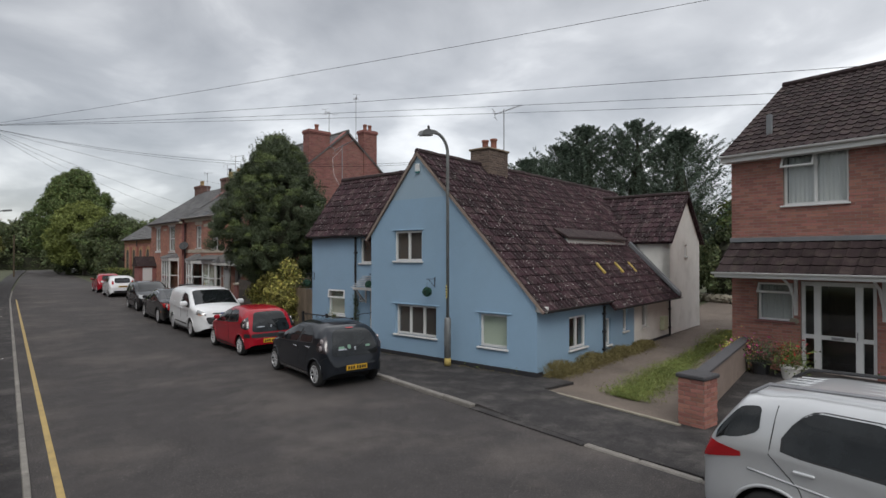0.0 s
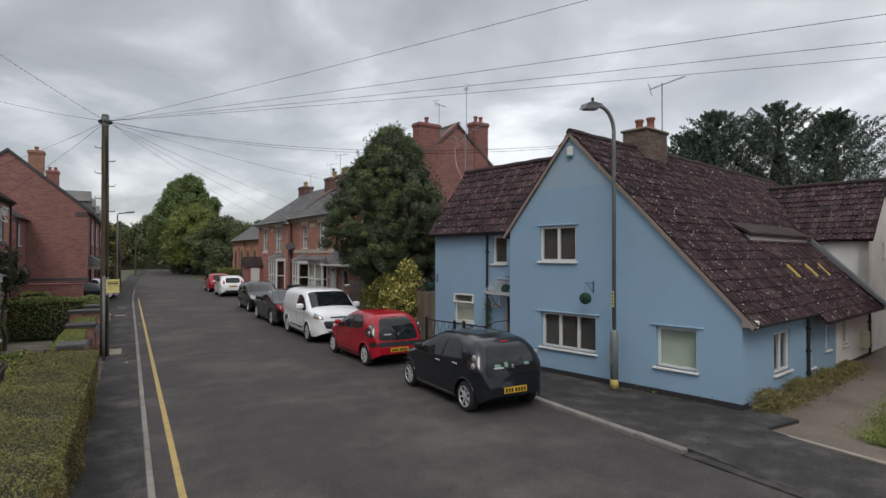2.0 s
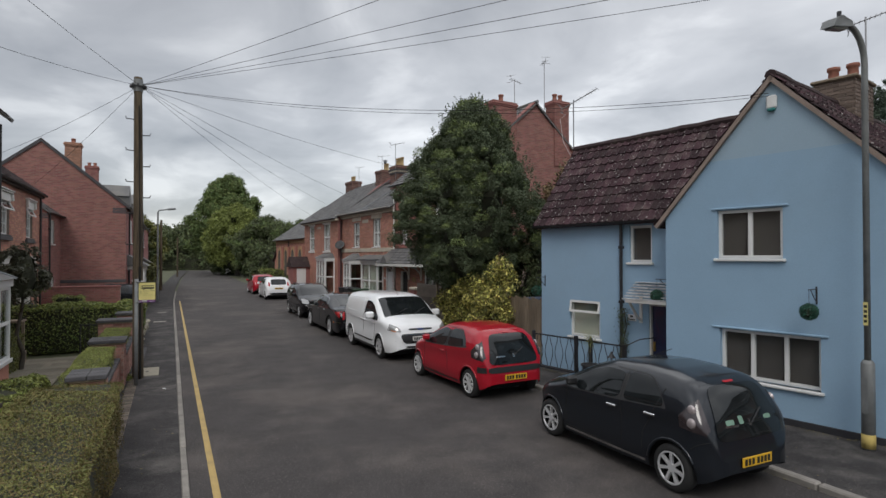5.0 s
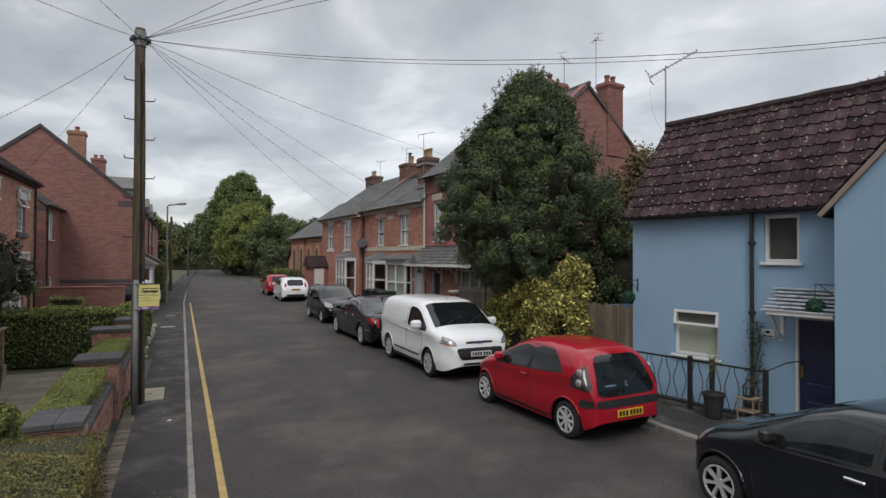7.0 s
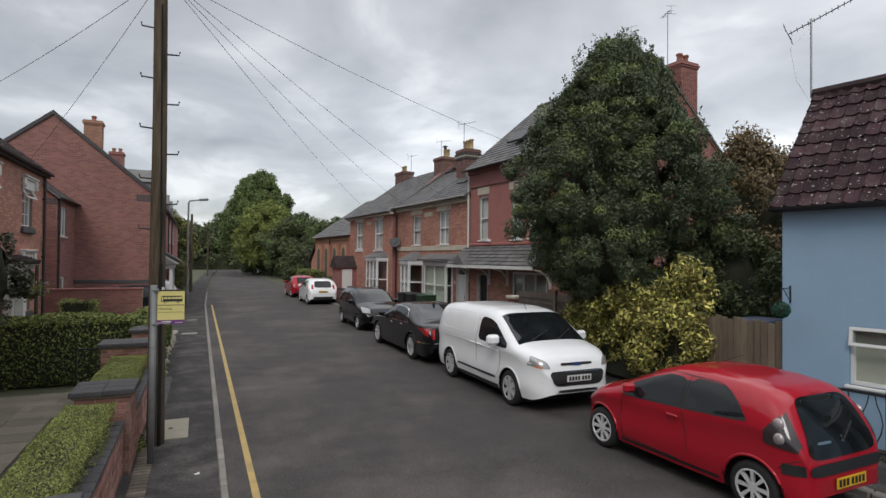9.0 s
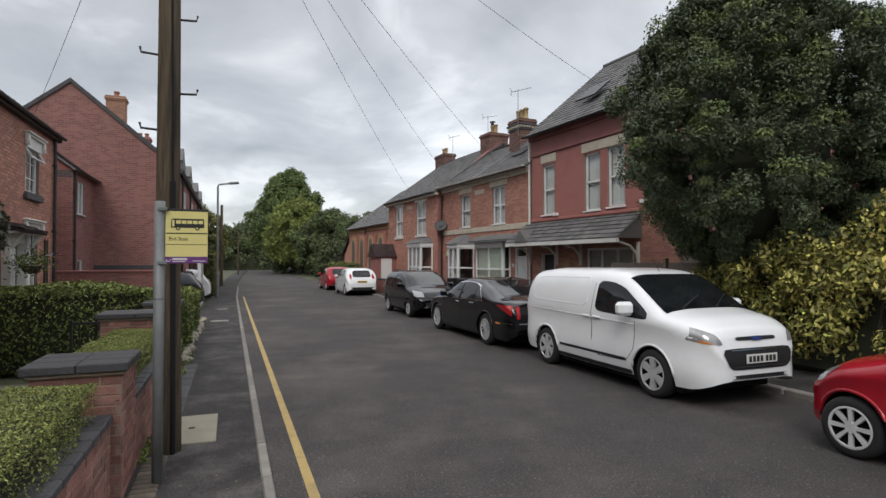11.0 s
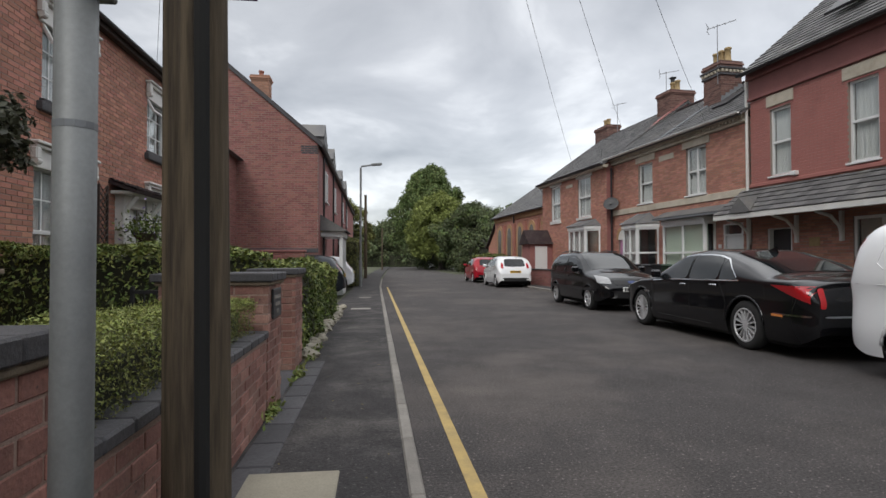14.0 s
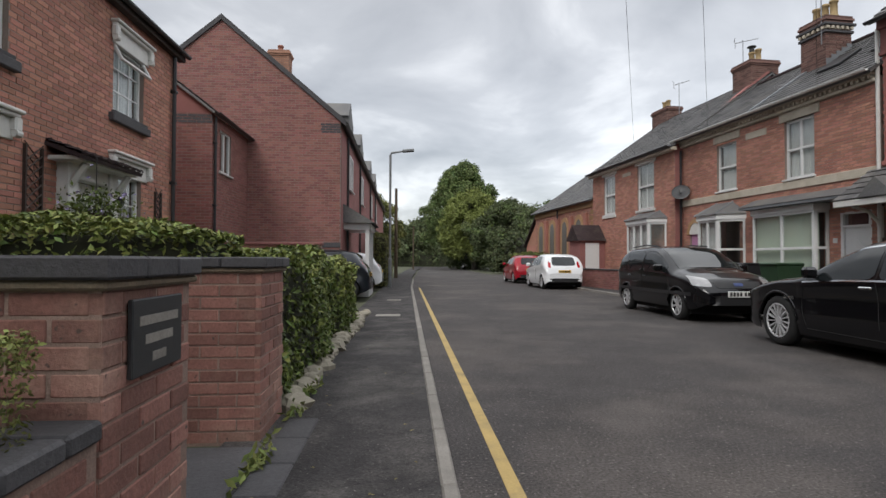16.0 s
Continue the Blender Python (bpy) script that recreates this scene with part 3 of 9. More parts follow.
def chimney(house, m, x, y, w, d, z0, z1, pots=2, brick=None, pot_mat=None, pot_h=0.42, corbel=True):
    """A brick stack with courses, a corbelled head and its pots."""
    g = Geo(m)
    g.box(x - w / 2 + 0.012, x + w / 2 - 0.012, y - d / 2 + 0.012, y + d / 2 - 0.012, z0, z1)
    c = part("chimney", g, MORTAR, house)
    b = brick or BRICK_DK
    sk = Geo()
    faces = ((m @ pose(x - w / 2, y - d / 2, 0), w), (m @ pose(x + w / 2, y - d / 2, 0, 0, 0, 90), d), (m @ pose(x - w / 2, y + d / 2, 0, 0, 0, -90), d), (m @ pose(x + w / 2, y + d / 2, 0, 0, 0, 180), w))
    for i, (fm, ln) in enumerate(faces):
        q = brick_skin(fm, 0, ln, z0, z1, seed=i + 3)
        n = len(sk.v)
        sk.v += q.v
        sk.f += [tuple(k + n for k in f) for f in q.f]
    part("stack_bricks", sk, b, c, kind="stuff")
    if corbel:
        hd = Geo(m)
        for k in range(3):
            e2 = 0.03 + 0.03 * k if k < 2 else 0.03
            hd.box(x - w / 2 - e2, x + w / 2 + e2, y - d / 2 - e2, y + d / 2 + e2, z1 - 0.02 + k * 0.075, z1 + 0.052 + k * 0.075, 0.008)
        part("chimney_head", hd, b, c)
    zt = z1 + (0.205 if corbel else 0)
    for k in range(pots):
        px = x + (k - (pots - 1) / 2) * min(0.34, w / max(1, pots))
        gp = Geo(m).lathe([(0.13, zt - 0.02), (0.125, zt + 0.05), (0.10, zt + 0.08), (0.095, zt + pot_h - 0.08), (0.12, zt + pot_h - 0.06), (0.12, zt + pot_h), (0.09, zt + pot_h), (0.08, zt + 0.05)], 14, "z", (px, y, 0))
        part("chimney_pot", gp, pot_mat or POT, c, smooth=True)
    return c


def aerial(name_m, h, boom=0.9, turn=0.0, elements=7, label="television aerial on a pole", tilt=6):
    """A television aerial: mast, boom and cross rods."""
    a = thing("tv_aerial", label, "aerial", name_m)
    part("mast", Geo().tube([(0, 0, 0), (0, 0, h)], 0.017, 6), ALU, a)
    mm = Matrix.Translation((0, 0, h - 0.06)) @ pose(0, 0, 0, 0, -tilt, turn)
    g = Geo(mm).tube([(-boom * 0.35, 0, 0), (boom * 0.65, 0, 0)], 0.012, 6)
    for k in range(elements):
        xx = -boom * 0.3 + boom * 0.95 * k / max(1, elements - 1)
        g.tube([(xx, -0.11, 0), (xx, 0.11, 0)], 0.006, 4)
    g.tube([(-boom * 0.35, -0.2, -0.14), (-boom * 0.35, 0.2, -0.14)], 0.008, 4).tube([(-boom * 0.35, -0.2, 0.14), (-boom * 0.35, 0.2, 0.14)], 0.008, 4).tube([(-boom * 0.35, 0, -0.14), (-boom * 0.35, 0, 0.14)], 0.008, 4)
    part("antenna", g, ALU, a)
    return a


def leaf_mesh(name, pts, size, material, seed=0, up=0.3, normals=None, thin=0.45):
    """Many small folded leaves at the points, in one mesh (numpy)."""
    r = np.random.default_rng(seed)
    n = len(pts)
    d = r.normal(size=(n, 3))
    if normals is not None:
        d = d * 0.75 + normals
    d[:, 2] += up
    d /= np.linalg.norm(d, axis=1)[:, None] + 1e-9
    a = np.cross(d, r.normal(size=(n, 3)))
    a /= np.linalg.norm(a, axis=1)[:, None] + 1e-9
    b = np.cross(d, a)
    s = (size * r.uniform(0.6, 1.35, n))[:, None]
    p = np.asarray(pts)
    vs = np.stack([p - a * s, p + b * s * thin + d * s * 0.12, p + a * s, p - b * s * thin + d * s * 0.12], 1).reshape(-1, 3)
    me = bpy.data.meshes.new(name)
    me.vertices.add(4 * n)
    me.vertices.foreach_set("co", vs.astype(np.float32).ravel())
    tri = np.arange(n)[:, None] * 4 + np.array([0, 1, 2, 0, 2, 3])
    me.loops.add(6 * n)
    me.loops.foreach_set("vertex_index", tri.astype(np.int32).ravel())
    me.polygons.add(2 * n)
    me.polygons.foreach_set("loop_start", (np.arange(2 * n) * 3).astype(np.int32))
    me.update(calc_edges=True)
    me.materials.append(material)
    return me


def leaf_part(name, pts, size, material, parent, seed=0, up=0.3, normals=None, kind="stuff", label="", thin=0.45):
    ob = new(name, leaf_mesh(name, pts, size, material, seed, up, normals, thin))
    ob.parent = parent
    return tagged(ob, label, kind=kind)


def clump_points(centres, radii, per, seed, shell=0.55):
    """Points gathered near the skins of many small balls."""
    r = np.random.default_rng(seed)
    c = np.repeat(np.asarray(centres), per, 0)
    q = np.repeat(np.asarray(radii), per)
    d = r.normal(size=(len(c), 3))
    d /= np.linalg.norm(d, axis=1)[:, None]
    return c + d * (q * r.uniform(shell, 1.05, len(c)))[:, None], d


def lumpy(gm, rx, ry, rz, n=14, k=9, amp=0.16, seed=0):
    """An uneven dark core inside a crown."""
    rnd = random.Random(seed)
    ph = [rnd.uniform(0, 6.28) for _ in range(4)]
    rows = []
    for i in range(k + 1):
        t = math.pi * i / k
        row = []
        for j in range(n + 1):
            a = math.tau * j / n
            f = 1 + amp * math.sin(3 * a + ph[0] + 2 * t) + amp * 0.7 * math.sin(5 * a + ph[1] - 3 * t)
            row.append((rx * math.sin(t) * math.cos(a) * f, ry * math.sin(t) * math.sin(a) * f, rz * math.cos(t)))
        rows.append(row)
    return Geo(gm).sheet(rows)


def hedge(name, x0, x1, y0, y1, z1, material, label, count, size=0.022, seed=1, z0=0.05, wob=0.06, second=None, side=1.0):
    """A clipped hedge: a core coloured as inner shade with leaves all over its sides and top."""
    h = thing(name, label, "hedge")
    r = np.random.default_rng(seed)
    part("twiggy_core", Geo().box(x0 + 0.09, x1 - 0.09, y0 + 0.09, y1 - 0.09, z0, z1 - 0.10, 0.05), CORE_SHADE, h)
    A = [(x1 - x0) * (y1 - y0), (x1 - x0) * (z1 - z0), (x1 - x0) * (z1 - z0), (y1 - y0) * (z1 - z0), (y1 - y0) * (z1 - z0)]
    # side below 1 thins the faces, so the dark core shows as shade
    ns = (np.array(A) / sum(A) * count * np.array([1.0] + [side] * 4)).astype(int)
    P, N = [], []
    for k, n in enumerate(ns):
        u, v, d = r.uniform(size=n), r.uniform(size=n), np.abs(r.normal(size=n)) * 0.045
        X, Y, Zz = x0 + u * (x1 - x0), y0 + u * (y1 - y0), z0 + v * (z1 - z0)
        one = np.ones(n)
        if k == 0:
            p, nn = np.stack([X, y0 + v * (y1 - y0), z1 - d], 1), (0, 0, 1)
        elif k == 1:
            p, nn = np.stack([X, y0 + d, Zz], 1), (0, -1, 0.3)
        elif k == 2:
            p, nn = np.stack([X, y1 - d, Zz], 1), (0, 1, 0.3)
        elif k == 3:
            p, nn = np.stack([x0 + d, Y, Zz], 1), (-1, 0, 0.3)
        else:
            p, nn = np.stack([x1 - d, Y, Zz], 1), (1, 0, 0.3)
        P.append(p)
        N.append(np.tile(nn, (n, 1)))
    P, N = np.concatenate(P), np.concatenate(N).astype(float)
    # rounded shoulders and a wavering face
    w = wob * (np.sin(P[:, 0] * 3.1 + seed) + np.sin(P[:, 1] * 2.3 + 1.7 * seed) + np.sin(P[:, 2] * 5.0 + P[:, 1] * 3.7) + 0.6 * np.sin(P[:, 1] * 9.0 + P[:, 0] * 7.0)) / 2
    P += N * w[:, None]
    cx, cy = (x0 + x1) / 2, (y0 + y1) / 2
    edge = np.clip((P[:, 2] - (z1 - 0.14)) / 0.14, 0, 1)[:, None]
    side = np.stack([P[:, 0] - cx, P[:, 1] - cy, np.zeros(len(P))], 1)
    out = np.maximum(np.abs(P[:, 0] - cx) / (x1 - x0) * 2, np.abs(P[:, 1] - cy) / (y1 - y0) * 2)
    P[:, 2] -= 0.07 * np.clip((out - 0.75) / 0.25, 0, 1) * edge[:, 0]
    # second leaf colour thickens with height: the lit top put into colour
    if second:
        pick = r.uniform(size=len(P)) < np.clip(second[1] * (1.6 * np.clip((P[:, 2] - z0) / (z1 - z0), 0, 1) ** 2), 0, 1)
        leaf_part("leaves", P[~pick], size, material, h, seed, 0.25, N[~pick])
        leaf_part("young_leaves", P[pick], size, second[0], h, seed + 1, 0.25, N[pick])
    else:
        leaf_part("leaves", P, size, material, h, seed, 0.25, N)
    return h


def text_part(word, size, m, material, parent, name="lettering"):
    cu = bpy.data.curves.new(name, "FONT")
    cu.body, cu.size, cu.extrude = word, size, 0.0008
    ob = new(name, cu)
    dg = bpy.context.evaluated_depsgraph_get()
    me = bpy.data.meshes.new_from_object(ob.evaluated_get(dg))
    bpy.data.objects.remove(ob)
    me.materials.clear()
    me.materials.append(material)
    o2 = new(name, me)
    o2.parent = parent
    o2.matrix_basis = m
    return o2


# ---- ground, road, pavements ----
tagged(part("ground", Geo().box(-400, 400, -200, 600, -0.6, -0.05), SOIL), "dark soil and rough ground", "ground", kind="structure")
road = part("road", Geo().flat([(0.02, -30), (7.05, -30), (6.95, 3), (6.8, 7), (6.85, 60), (7.3, 90), (8.5, 130), (3.0, 130), (1.2, 90), (0.3, 60), (0.02, 45)], -0.3, 0.0), ASPHALT)
tagged(road, "worn grey asphalt street with patched surface", "road", kind="structure")
side_road = part("road", Geo().box(6.86, 40, 62, 69, -0.3, -0.004), ASPHALT)
tagged(side_road, "grey asphalt side street mouth", "road", kind="structure")
pl = part("pavement", Geo().flat([(-1.35, -30), (-0.071, -30), (-0.071, 45), (0.15, 60), (1.05, 90), (2.9, 130), (1.4, 130), (-0.3, 90), (-1.1, 60), (-1.35, 34)], -0.3, 0.04), PAVE)
tagged(pl, "narrow dark asphalt pavement with worn grey patches", "pavement", kind="structure")
pr = part("pavement", Geo().flat([(6.93, 7.2), (9.9, 7.2), (9.9, 8.4), (9.3, 15), (9.0, 26), (9.6, 45), (9.6, 61.5), (6.97, 61.5), (6.93, 45)], -0.3, 0.07), PAVE)
tagged(pr, "dark asphalt pavement beside the blue cottage", "pavement", kind="structure")
pr2 = part("pavement", Geo().flat([(7.1, -30), (8.85, -30), (8.85, 4.4), (8.9, 7.2), (6.93, 7.2), (6.9, 4.6), (7.0, 3)], -0.3, 0.03), PAVE)
tagged(pr2, "lowered asphalt pavement at the drive crossing", "pavement", kind="structure")
tagged(part("ground", Geo().flat([(8.87, 4.4), (8.92, 7.2), (9.9, 7.2), (9.9, 8.2), (17, 9.7), (25, 13.0), (36, 16.5), (36, 8), (15, 6.1), (9.0, 4.2)], -0.3, 0.012), GRAVEL), "brown gravel drive with two wheel tracks", "drive", kind="structure")
tagged(part("ground", Geo().flat([(8.87, -25), (8.87, 4.2), (15, 6.1), (15.3, -25)], -0.3, 0.018), PAVE), "dark paved forecourt of the brick house", "forecourt", kind="structure")
tagged(part("edging", Geo().flat([(8.80, 4.1), (8.88, 4.1), (8.95, 7.15), (8.87, 7.15)], -0.1, 0.055), CONCRETE), "thin pale concrete edging strip", "edging", kind="structure")
tagged(part("pavement", Geo().flat([(6.76, 4.56), (6.98, 4.56), (6.97, 7.19), (6.76, 7.19)], -0.2, 0.026), PAVE), "flush asphalt strip where the kerb is dropped", "pavement", kind="structure")
tagged(part("pavement", Geo().add([(6.95, 6.3, 0.031), (8.89, 6.3, 0.031), (8.91, 7.21, 0.0715), (6.95, 7.21, 0.0715), (6.95, 6.3, -0.1), (8.89, 6.3, -0.1), (8.91, 7.21, -0.1), (6.95, 7.21, -0.1)], [(0, 1, 2, 3), (0, 3, 7, 4), (1, 5, 6, 2), (4, 5, 1, 0), (2, 6, 7, 3)]), PAVE), "short asphalt ramp up from the drive crossing", "pavement", kind="structure")
# kerb stones
kerb_l = thing("kerb", "row of flush pale grey kerb stones", "kerb", kind="structure")
stone = Geo().box(-0.03, 0.056, 0.004, 0.908, -0.2, 0.045, 0.012).mesh("kerb_stone", KERB)
for k in range(70):
    y = -8 + k * 0.914
    o = new("kerb_stone", stone)
    o.parent = kerb_l
    o.matrix_basis = pose(-0.04 + (max(0, y - 45) * 0.018 if y > 45 else 0), y, random.uniform(-0.004, 0.004), 0, 0, random.uniform(-0.25, 0.25) - (1.0 if y > 45 else 0))
kerb_r = thing("kerb", "row of pale grey kerb stones along the parked cars", "kerb", kind="structure")
stone_r = Geo().box(-0.065, 0.065, 0.004, 0.908, -0.2, 0.085, 0.02).mesh("kerb_stone_high", KERB)
for k in range(58):
    y = 7.2 + k * 0.914
    o = new("kerb_stone", stone_r)
    o.parent = kerb_r
    o.matrix_basis = pose(6.865, y, random.uniform(-0.006, 0.004), 0, 0, random.uniform(-0.3, 0.3))
for k in range(3, 12):
    y = 6.4 - k * 0.914
    o = new("kerb_stone", stone_r)
    o.parent = kerb_r
    o.matrix_basis = pose(6.84 + max(0, 5 - y) * 0.028, y, -0.062 + random.uniform(-0.006, 0.004), 0, 0, 1.2)
# painted lines
tagged(part("road_marking", Geo().flat([(0.25, -25), (0.345, -25), (0.345, 45), (0.27, 45)], 0.0, 0.004), YELLOW), "single worn yellow no-waiting line", "road marking", kind="structure")
for k in range(7):
    tagged(part("road_marking", Geo().box(7.05 + 0.15 * k, 7.95 + 0.15 * k, 62.3 + k * 0.9, 62.6 + k * 0.9, 0, 0.004), WHITE_LINE), "white junction dash on asphalt", "road marking", group="junction dashes", kind="structure")
cover = thing("utility_cover", "pale concrete inspection cover set in the pavement", "cover", pose(-0.70, 21.09, 0.04))
part("lid", Geo().box(-0.26, 0.25, -0.53, 0.53, -0.02, 0.012, 0.006), CONCRETE, cover)
part("lift_ring", Geo().lathe([(0.035, 0.011), (0.035, 0.018), (0.02, 0.018), (0.02, 0.011)], 12), IRON, cover)
for (px, py, w, d, lab) in ((-0.62, 32.6, 0.5, 0.4, "grey iron access cover in pavement"), (-0.6, 37, 0.4, 0.4, "small iron cover in the pavement")):
    tagged(part("utility_cover", Geo().box(px - w / 2, px + w / 2, py - d / 2, py + d / 2, 0.03, 0.046, 0.004), KERB), lab, "cover")
litter = thing("litter_scrap", "white scrap of paper on the pavement", "litter", pose(-0.32, 19.0, 0.045, 0, 0, 20))
part("paper", Geo().sheet([[(-0.03, -0.02, 0.004), (0.03, -0.022, 0.0)], [(-0.028, 0.02, 0.001), (0.032, 0.018, 0.012)]]), WHITE_MARK, litter)
rnd = random.Random(5)
sc = Geo()
for k in range(260):
    x, y = (rnd.uniform(-1.1, -0.15), rnd.uniform(8, 34)) if k % 3 else (rnd.uniform(6.95, 8.0), rnd.uniform(9, 24))
    z = 0.044 if x < 0 else 0.094
    s = rnd.uniform(0.008, 0.02)
    a = rnd.uniform(0, 6.28)
    sc.add([(x - s * math.cos(a), y - s * math.sin(a), z), (x + s * 0.5 * math.sin(a), y - s * 0.5 * math.cos(a), z + 0.004), (x + s * math.cos(a), y + s * math.sin(a), z + 0.002), (x - s * 0.5 * math.sin(a), y + s * 0.5 * math.cos(a), z + 0.003)], [(0, 1, 2, 3)])
for k in range(520):
    if k % 4:
        t, w = rnd.random(), abs(rnd.gauss(0, 0.1))
        x, y, z = 7.98 + 0.2 * 3.6 * t - w, 17.5 - 4.9 * t, 0.076
        if k % 4 == 1:
            x, y = 9.42 + 0.2 * 3.2 * (1 - t) * 0.2 - w, 8.4 + 3.6 * t
            x = 9.55 - (y - 8.1) * 0.2 - w
    else:
        x, y, z = 6.78 - abs(rnd.gauss(0, 0.08)), rnd.uniform(10, 24), 0.004
    q, a = rnd.uniform(0.012, 0.03), rnd.uniform(0, 6.28)
    sc.add([(x - q * math.cos(a), y - q * math.sin(a), z), (x + q * 0.5 * math.sin(a), y - q * 0.5 * math.cos(a), z + 0.008), (x + q * math.cos(a), y + q * math.sin(a), z + 0.004), (x - q * 0.5 * math.sin(a), y + q * 0.5 * math.cos(a), z + 0.006)], [(0, 1, 2, 3)])
tagged(part("fallen_leaves", sc, DRYGRASS), "scattered dry leaf crumbs on the pavements", "leaf litter", kind="stuff")
# gravel and grass of the drive
pts = []
for k in range(26000):
    t = rnd.random() ** 1.4
    w = rnd.gauss(0, 0.22) * (1.0 + 0.3 * math.sin(9 * t))
    pts.append((9.7 + 12 * t, 5.75 + 3.1 * t + w, 0.035 + rnd.random() * 0.05))
gr = thing("grass_strip", "strip of green grass down the middle of the drive", "grass", kind="stuff")
leaf_part("grass_blades", np.array(pts), 0.04, GRASS, gr, 4, up=-0.2, thin=0.12)
pts = []
for k in range(15000):
    t = rnd.random()
    hgt = 0.32 * abs(math.sin(t * 11 + 1)) * (1 - 0.6 * t) + 0.08
    pts.append((9.85 + 6.3 * t + rnd.gauss(0, 0.12), 7.98 + 1.26 * t - abs(rnd.gauss(0, 0.2)), 0.03 + hgt * rnd.random() ** 1.6))
dg2 = thing("weeds", "dry straw-coloured weeds along the cottage wall", "weeds", kind="stuff")
leaf_part("blades", np.array(pts), 0.06, DRYGRASS, dg2, 5, up=-0.5, thin=0.09)
wp = []
for k in range(650):
    y = rnd.choice((24.3, 25.4, 26.0, 22.9, 20.4, 8.6, 9.7)) + rnd.gauss(0, 0.16)
    if y > 18:
        wp.append((-1.08 + abs(rnd.gauss(0, 0.04)), y, 0.05 + abs(rnd.gauss(0, 0.035))))
    else:
        wp.append((9.62 - (y - 8.1) * 0.2 - abs(rnd.gauss(0, 0.04)), y, 0.1 + abs(rnd.gauss(0, 0.06))))
wd = thing("weeds", "small green weeds at the foot of the walls", "weeds", kind="stuff")
leaf_part("blades", np.array(wp), 0.03, GRASS, wd, 6)


# ---- the blue cottage ----
BM = right_frame((8.65, 12.68), 11.3)
cot = thing("blue_cottage", "pale blue rendered cottage with brown tiled roofs and white windows", "house")
# front gable wall
H_FRONT = [(0.0, 1.08, 2.79, 3.65), (0.03, 1.61, 0.69, 1.54), (3.06, 3.91, 0.64, 1.47)]
g = wall_core(BM, -1.0, 4.75, 0.12, 1.85, [h for h in H_FRONT if h[3] < 1.85], 0.0, 0.3)
for a, b, c, d in holes_grid(-1.0, 2.0, 1.85, 3.6, [H_FRONT[0]]):
    g.box(a, b, 0.0, 0.3, c, d)
g.prism([(2.0, 1.85), (4.75, 1.85), (3.07, 3.6), (2.0, 3.6)], 0.0, 0.3)
for a, b, c, d in holes_grid(-1.0, 3.07, 3.6, 3.65, [H_FRONT[0]]):
    g.box(a, b, 0.0, 0.3, c, d)
g.prism([(-0.96, 3.65), (3.02, 3.65), (2.15, 4.55), (-0.17, 4.55)], 0.0, 0.3)
wf = part("wall", g, BLUE, cot)
part("gable_top", Geo(BM).prism([(-0.17, 4.55), (2.15, 4.55), (0.93, 5.80)], 0.0, 0.3), BLUE_OLD, cot, "faded grey-blue gable top")
part("plinth", Geo(BM).box(-1.0, 4.752, -0.022, 0.3, -0.2, 0.18, 0.01), PLINTH, cot)
for z0, a, b in ((3.66, -0.09, 1.17), (1.55, -0.1, 1.72), (1.49, 2.94, 4.05)):
    part("drip_mould", Geo(BM).box(a, b, -0.03, 0.02, z0, z0 + 0.035, 0.008), BLUE, cot)
window(cot, BM, 0.0, 1.08, 2.79, 3.65, 2, depth=0.05, curtain=("slats", 0.05, 1.03, BLIND_DK))
window(cot, BM, 0.03, 1.61, 0.69, 1.54, 3, curtain=("slats", 0.08, 1.56, BLIND_DK))
window(cot, BM, 3.06, 3.91, 0.64, 1.47, 1, curtain=("slats", 3.08, 3.89, BLIND_G))
# main roof: right slope in two widths, left slope
AP, RD = (0.93, 5.82), 13.6


def bl(x, y, z):
    return tuple(BM @ Vector((x, y, z)))


roof(cot, bl(5.0, -0.06, 1.62), bl(5.0, 3.75, 1.62), bl(0.93, -0.06, 5.86), TILE, 0.28, 0.20, 0.042, seed=2)
roof(cot, bl(5.12, 3.75, 1.42), bl(5.12, 9.4, 1.42), bl(0.93, 3.75, 5.84), TILE, 0.28, 0.20, 0.042, seed=3)
roof(cot, bl(3.3, 9.4, 3.35), bl(3.3, RD, 3.35), bl(0.93, 9.4, 5.84), TILE, 0.28, 0.20, 0.042, seed=4)
roof(cot, bl(-1.2, RD, 3.42), bl(-1.2, -0.06, 3.42), bl(0.93, RD, 5.86), TILE, 0.28, 0.20, 0.042, seed=5)
part("ridge", Geo(BM).tube([(0.93, -0.05 + k * 0.45, 5.87 + 0.012 * math.sin(k * 2.2) - 0.0015 * k) for k in range(31)], 0.095, 8), TILE_DK, cot)
for (xa, za), (xb, zb) in (((0.93, 5.86), (5.0, 1.62)), ((-1.2, 3.42), (0.93, 5.86))):
    n = Vector((zb - za, 0, xa - xb)).normalized() * 0.035
    s = -1 if n.z > 0 else 1
    part("verge_mortar", Geo(BM).prism([(xa, za), (xb, zb), (xb + s * n.x * 2.0, zb + s * n.z * 2.0), (xa + s * n.x * 2.0, za + s * n.z * 2.0)], -0.075, -0.02), MORTAR, cot)
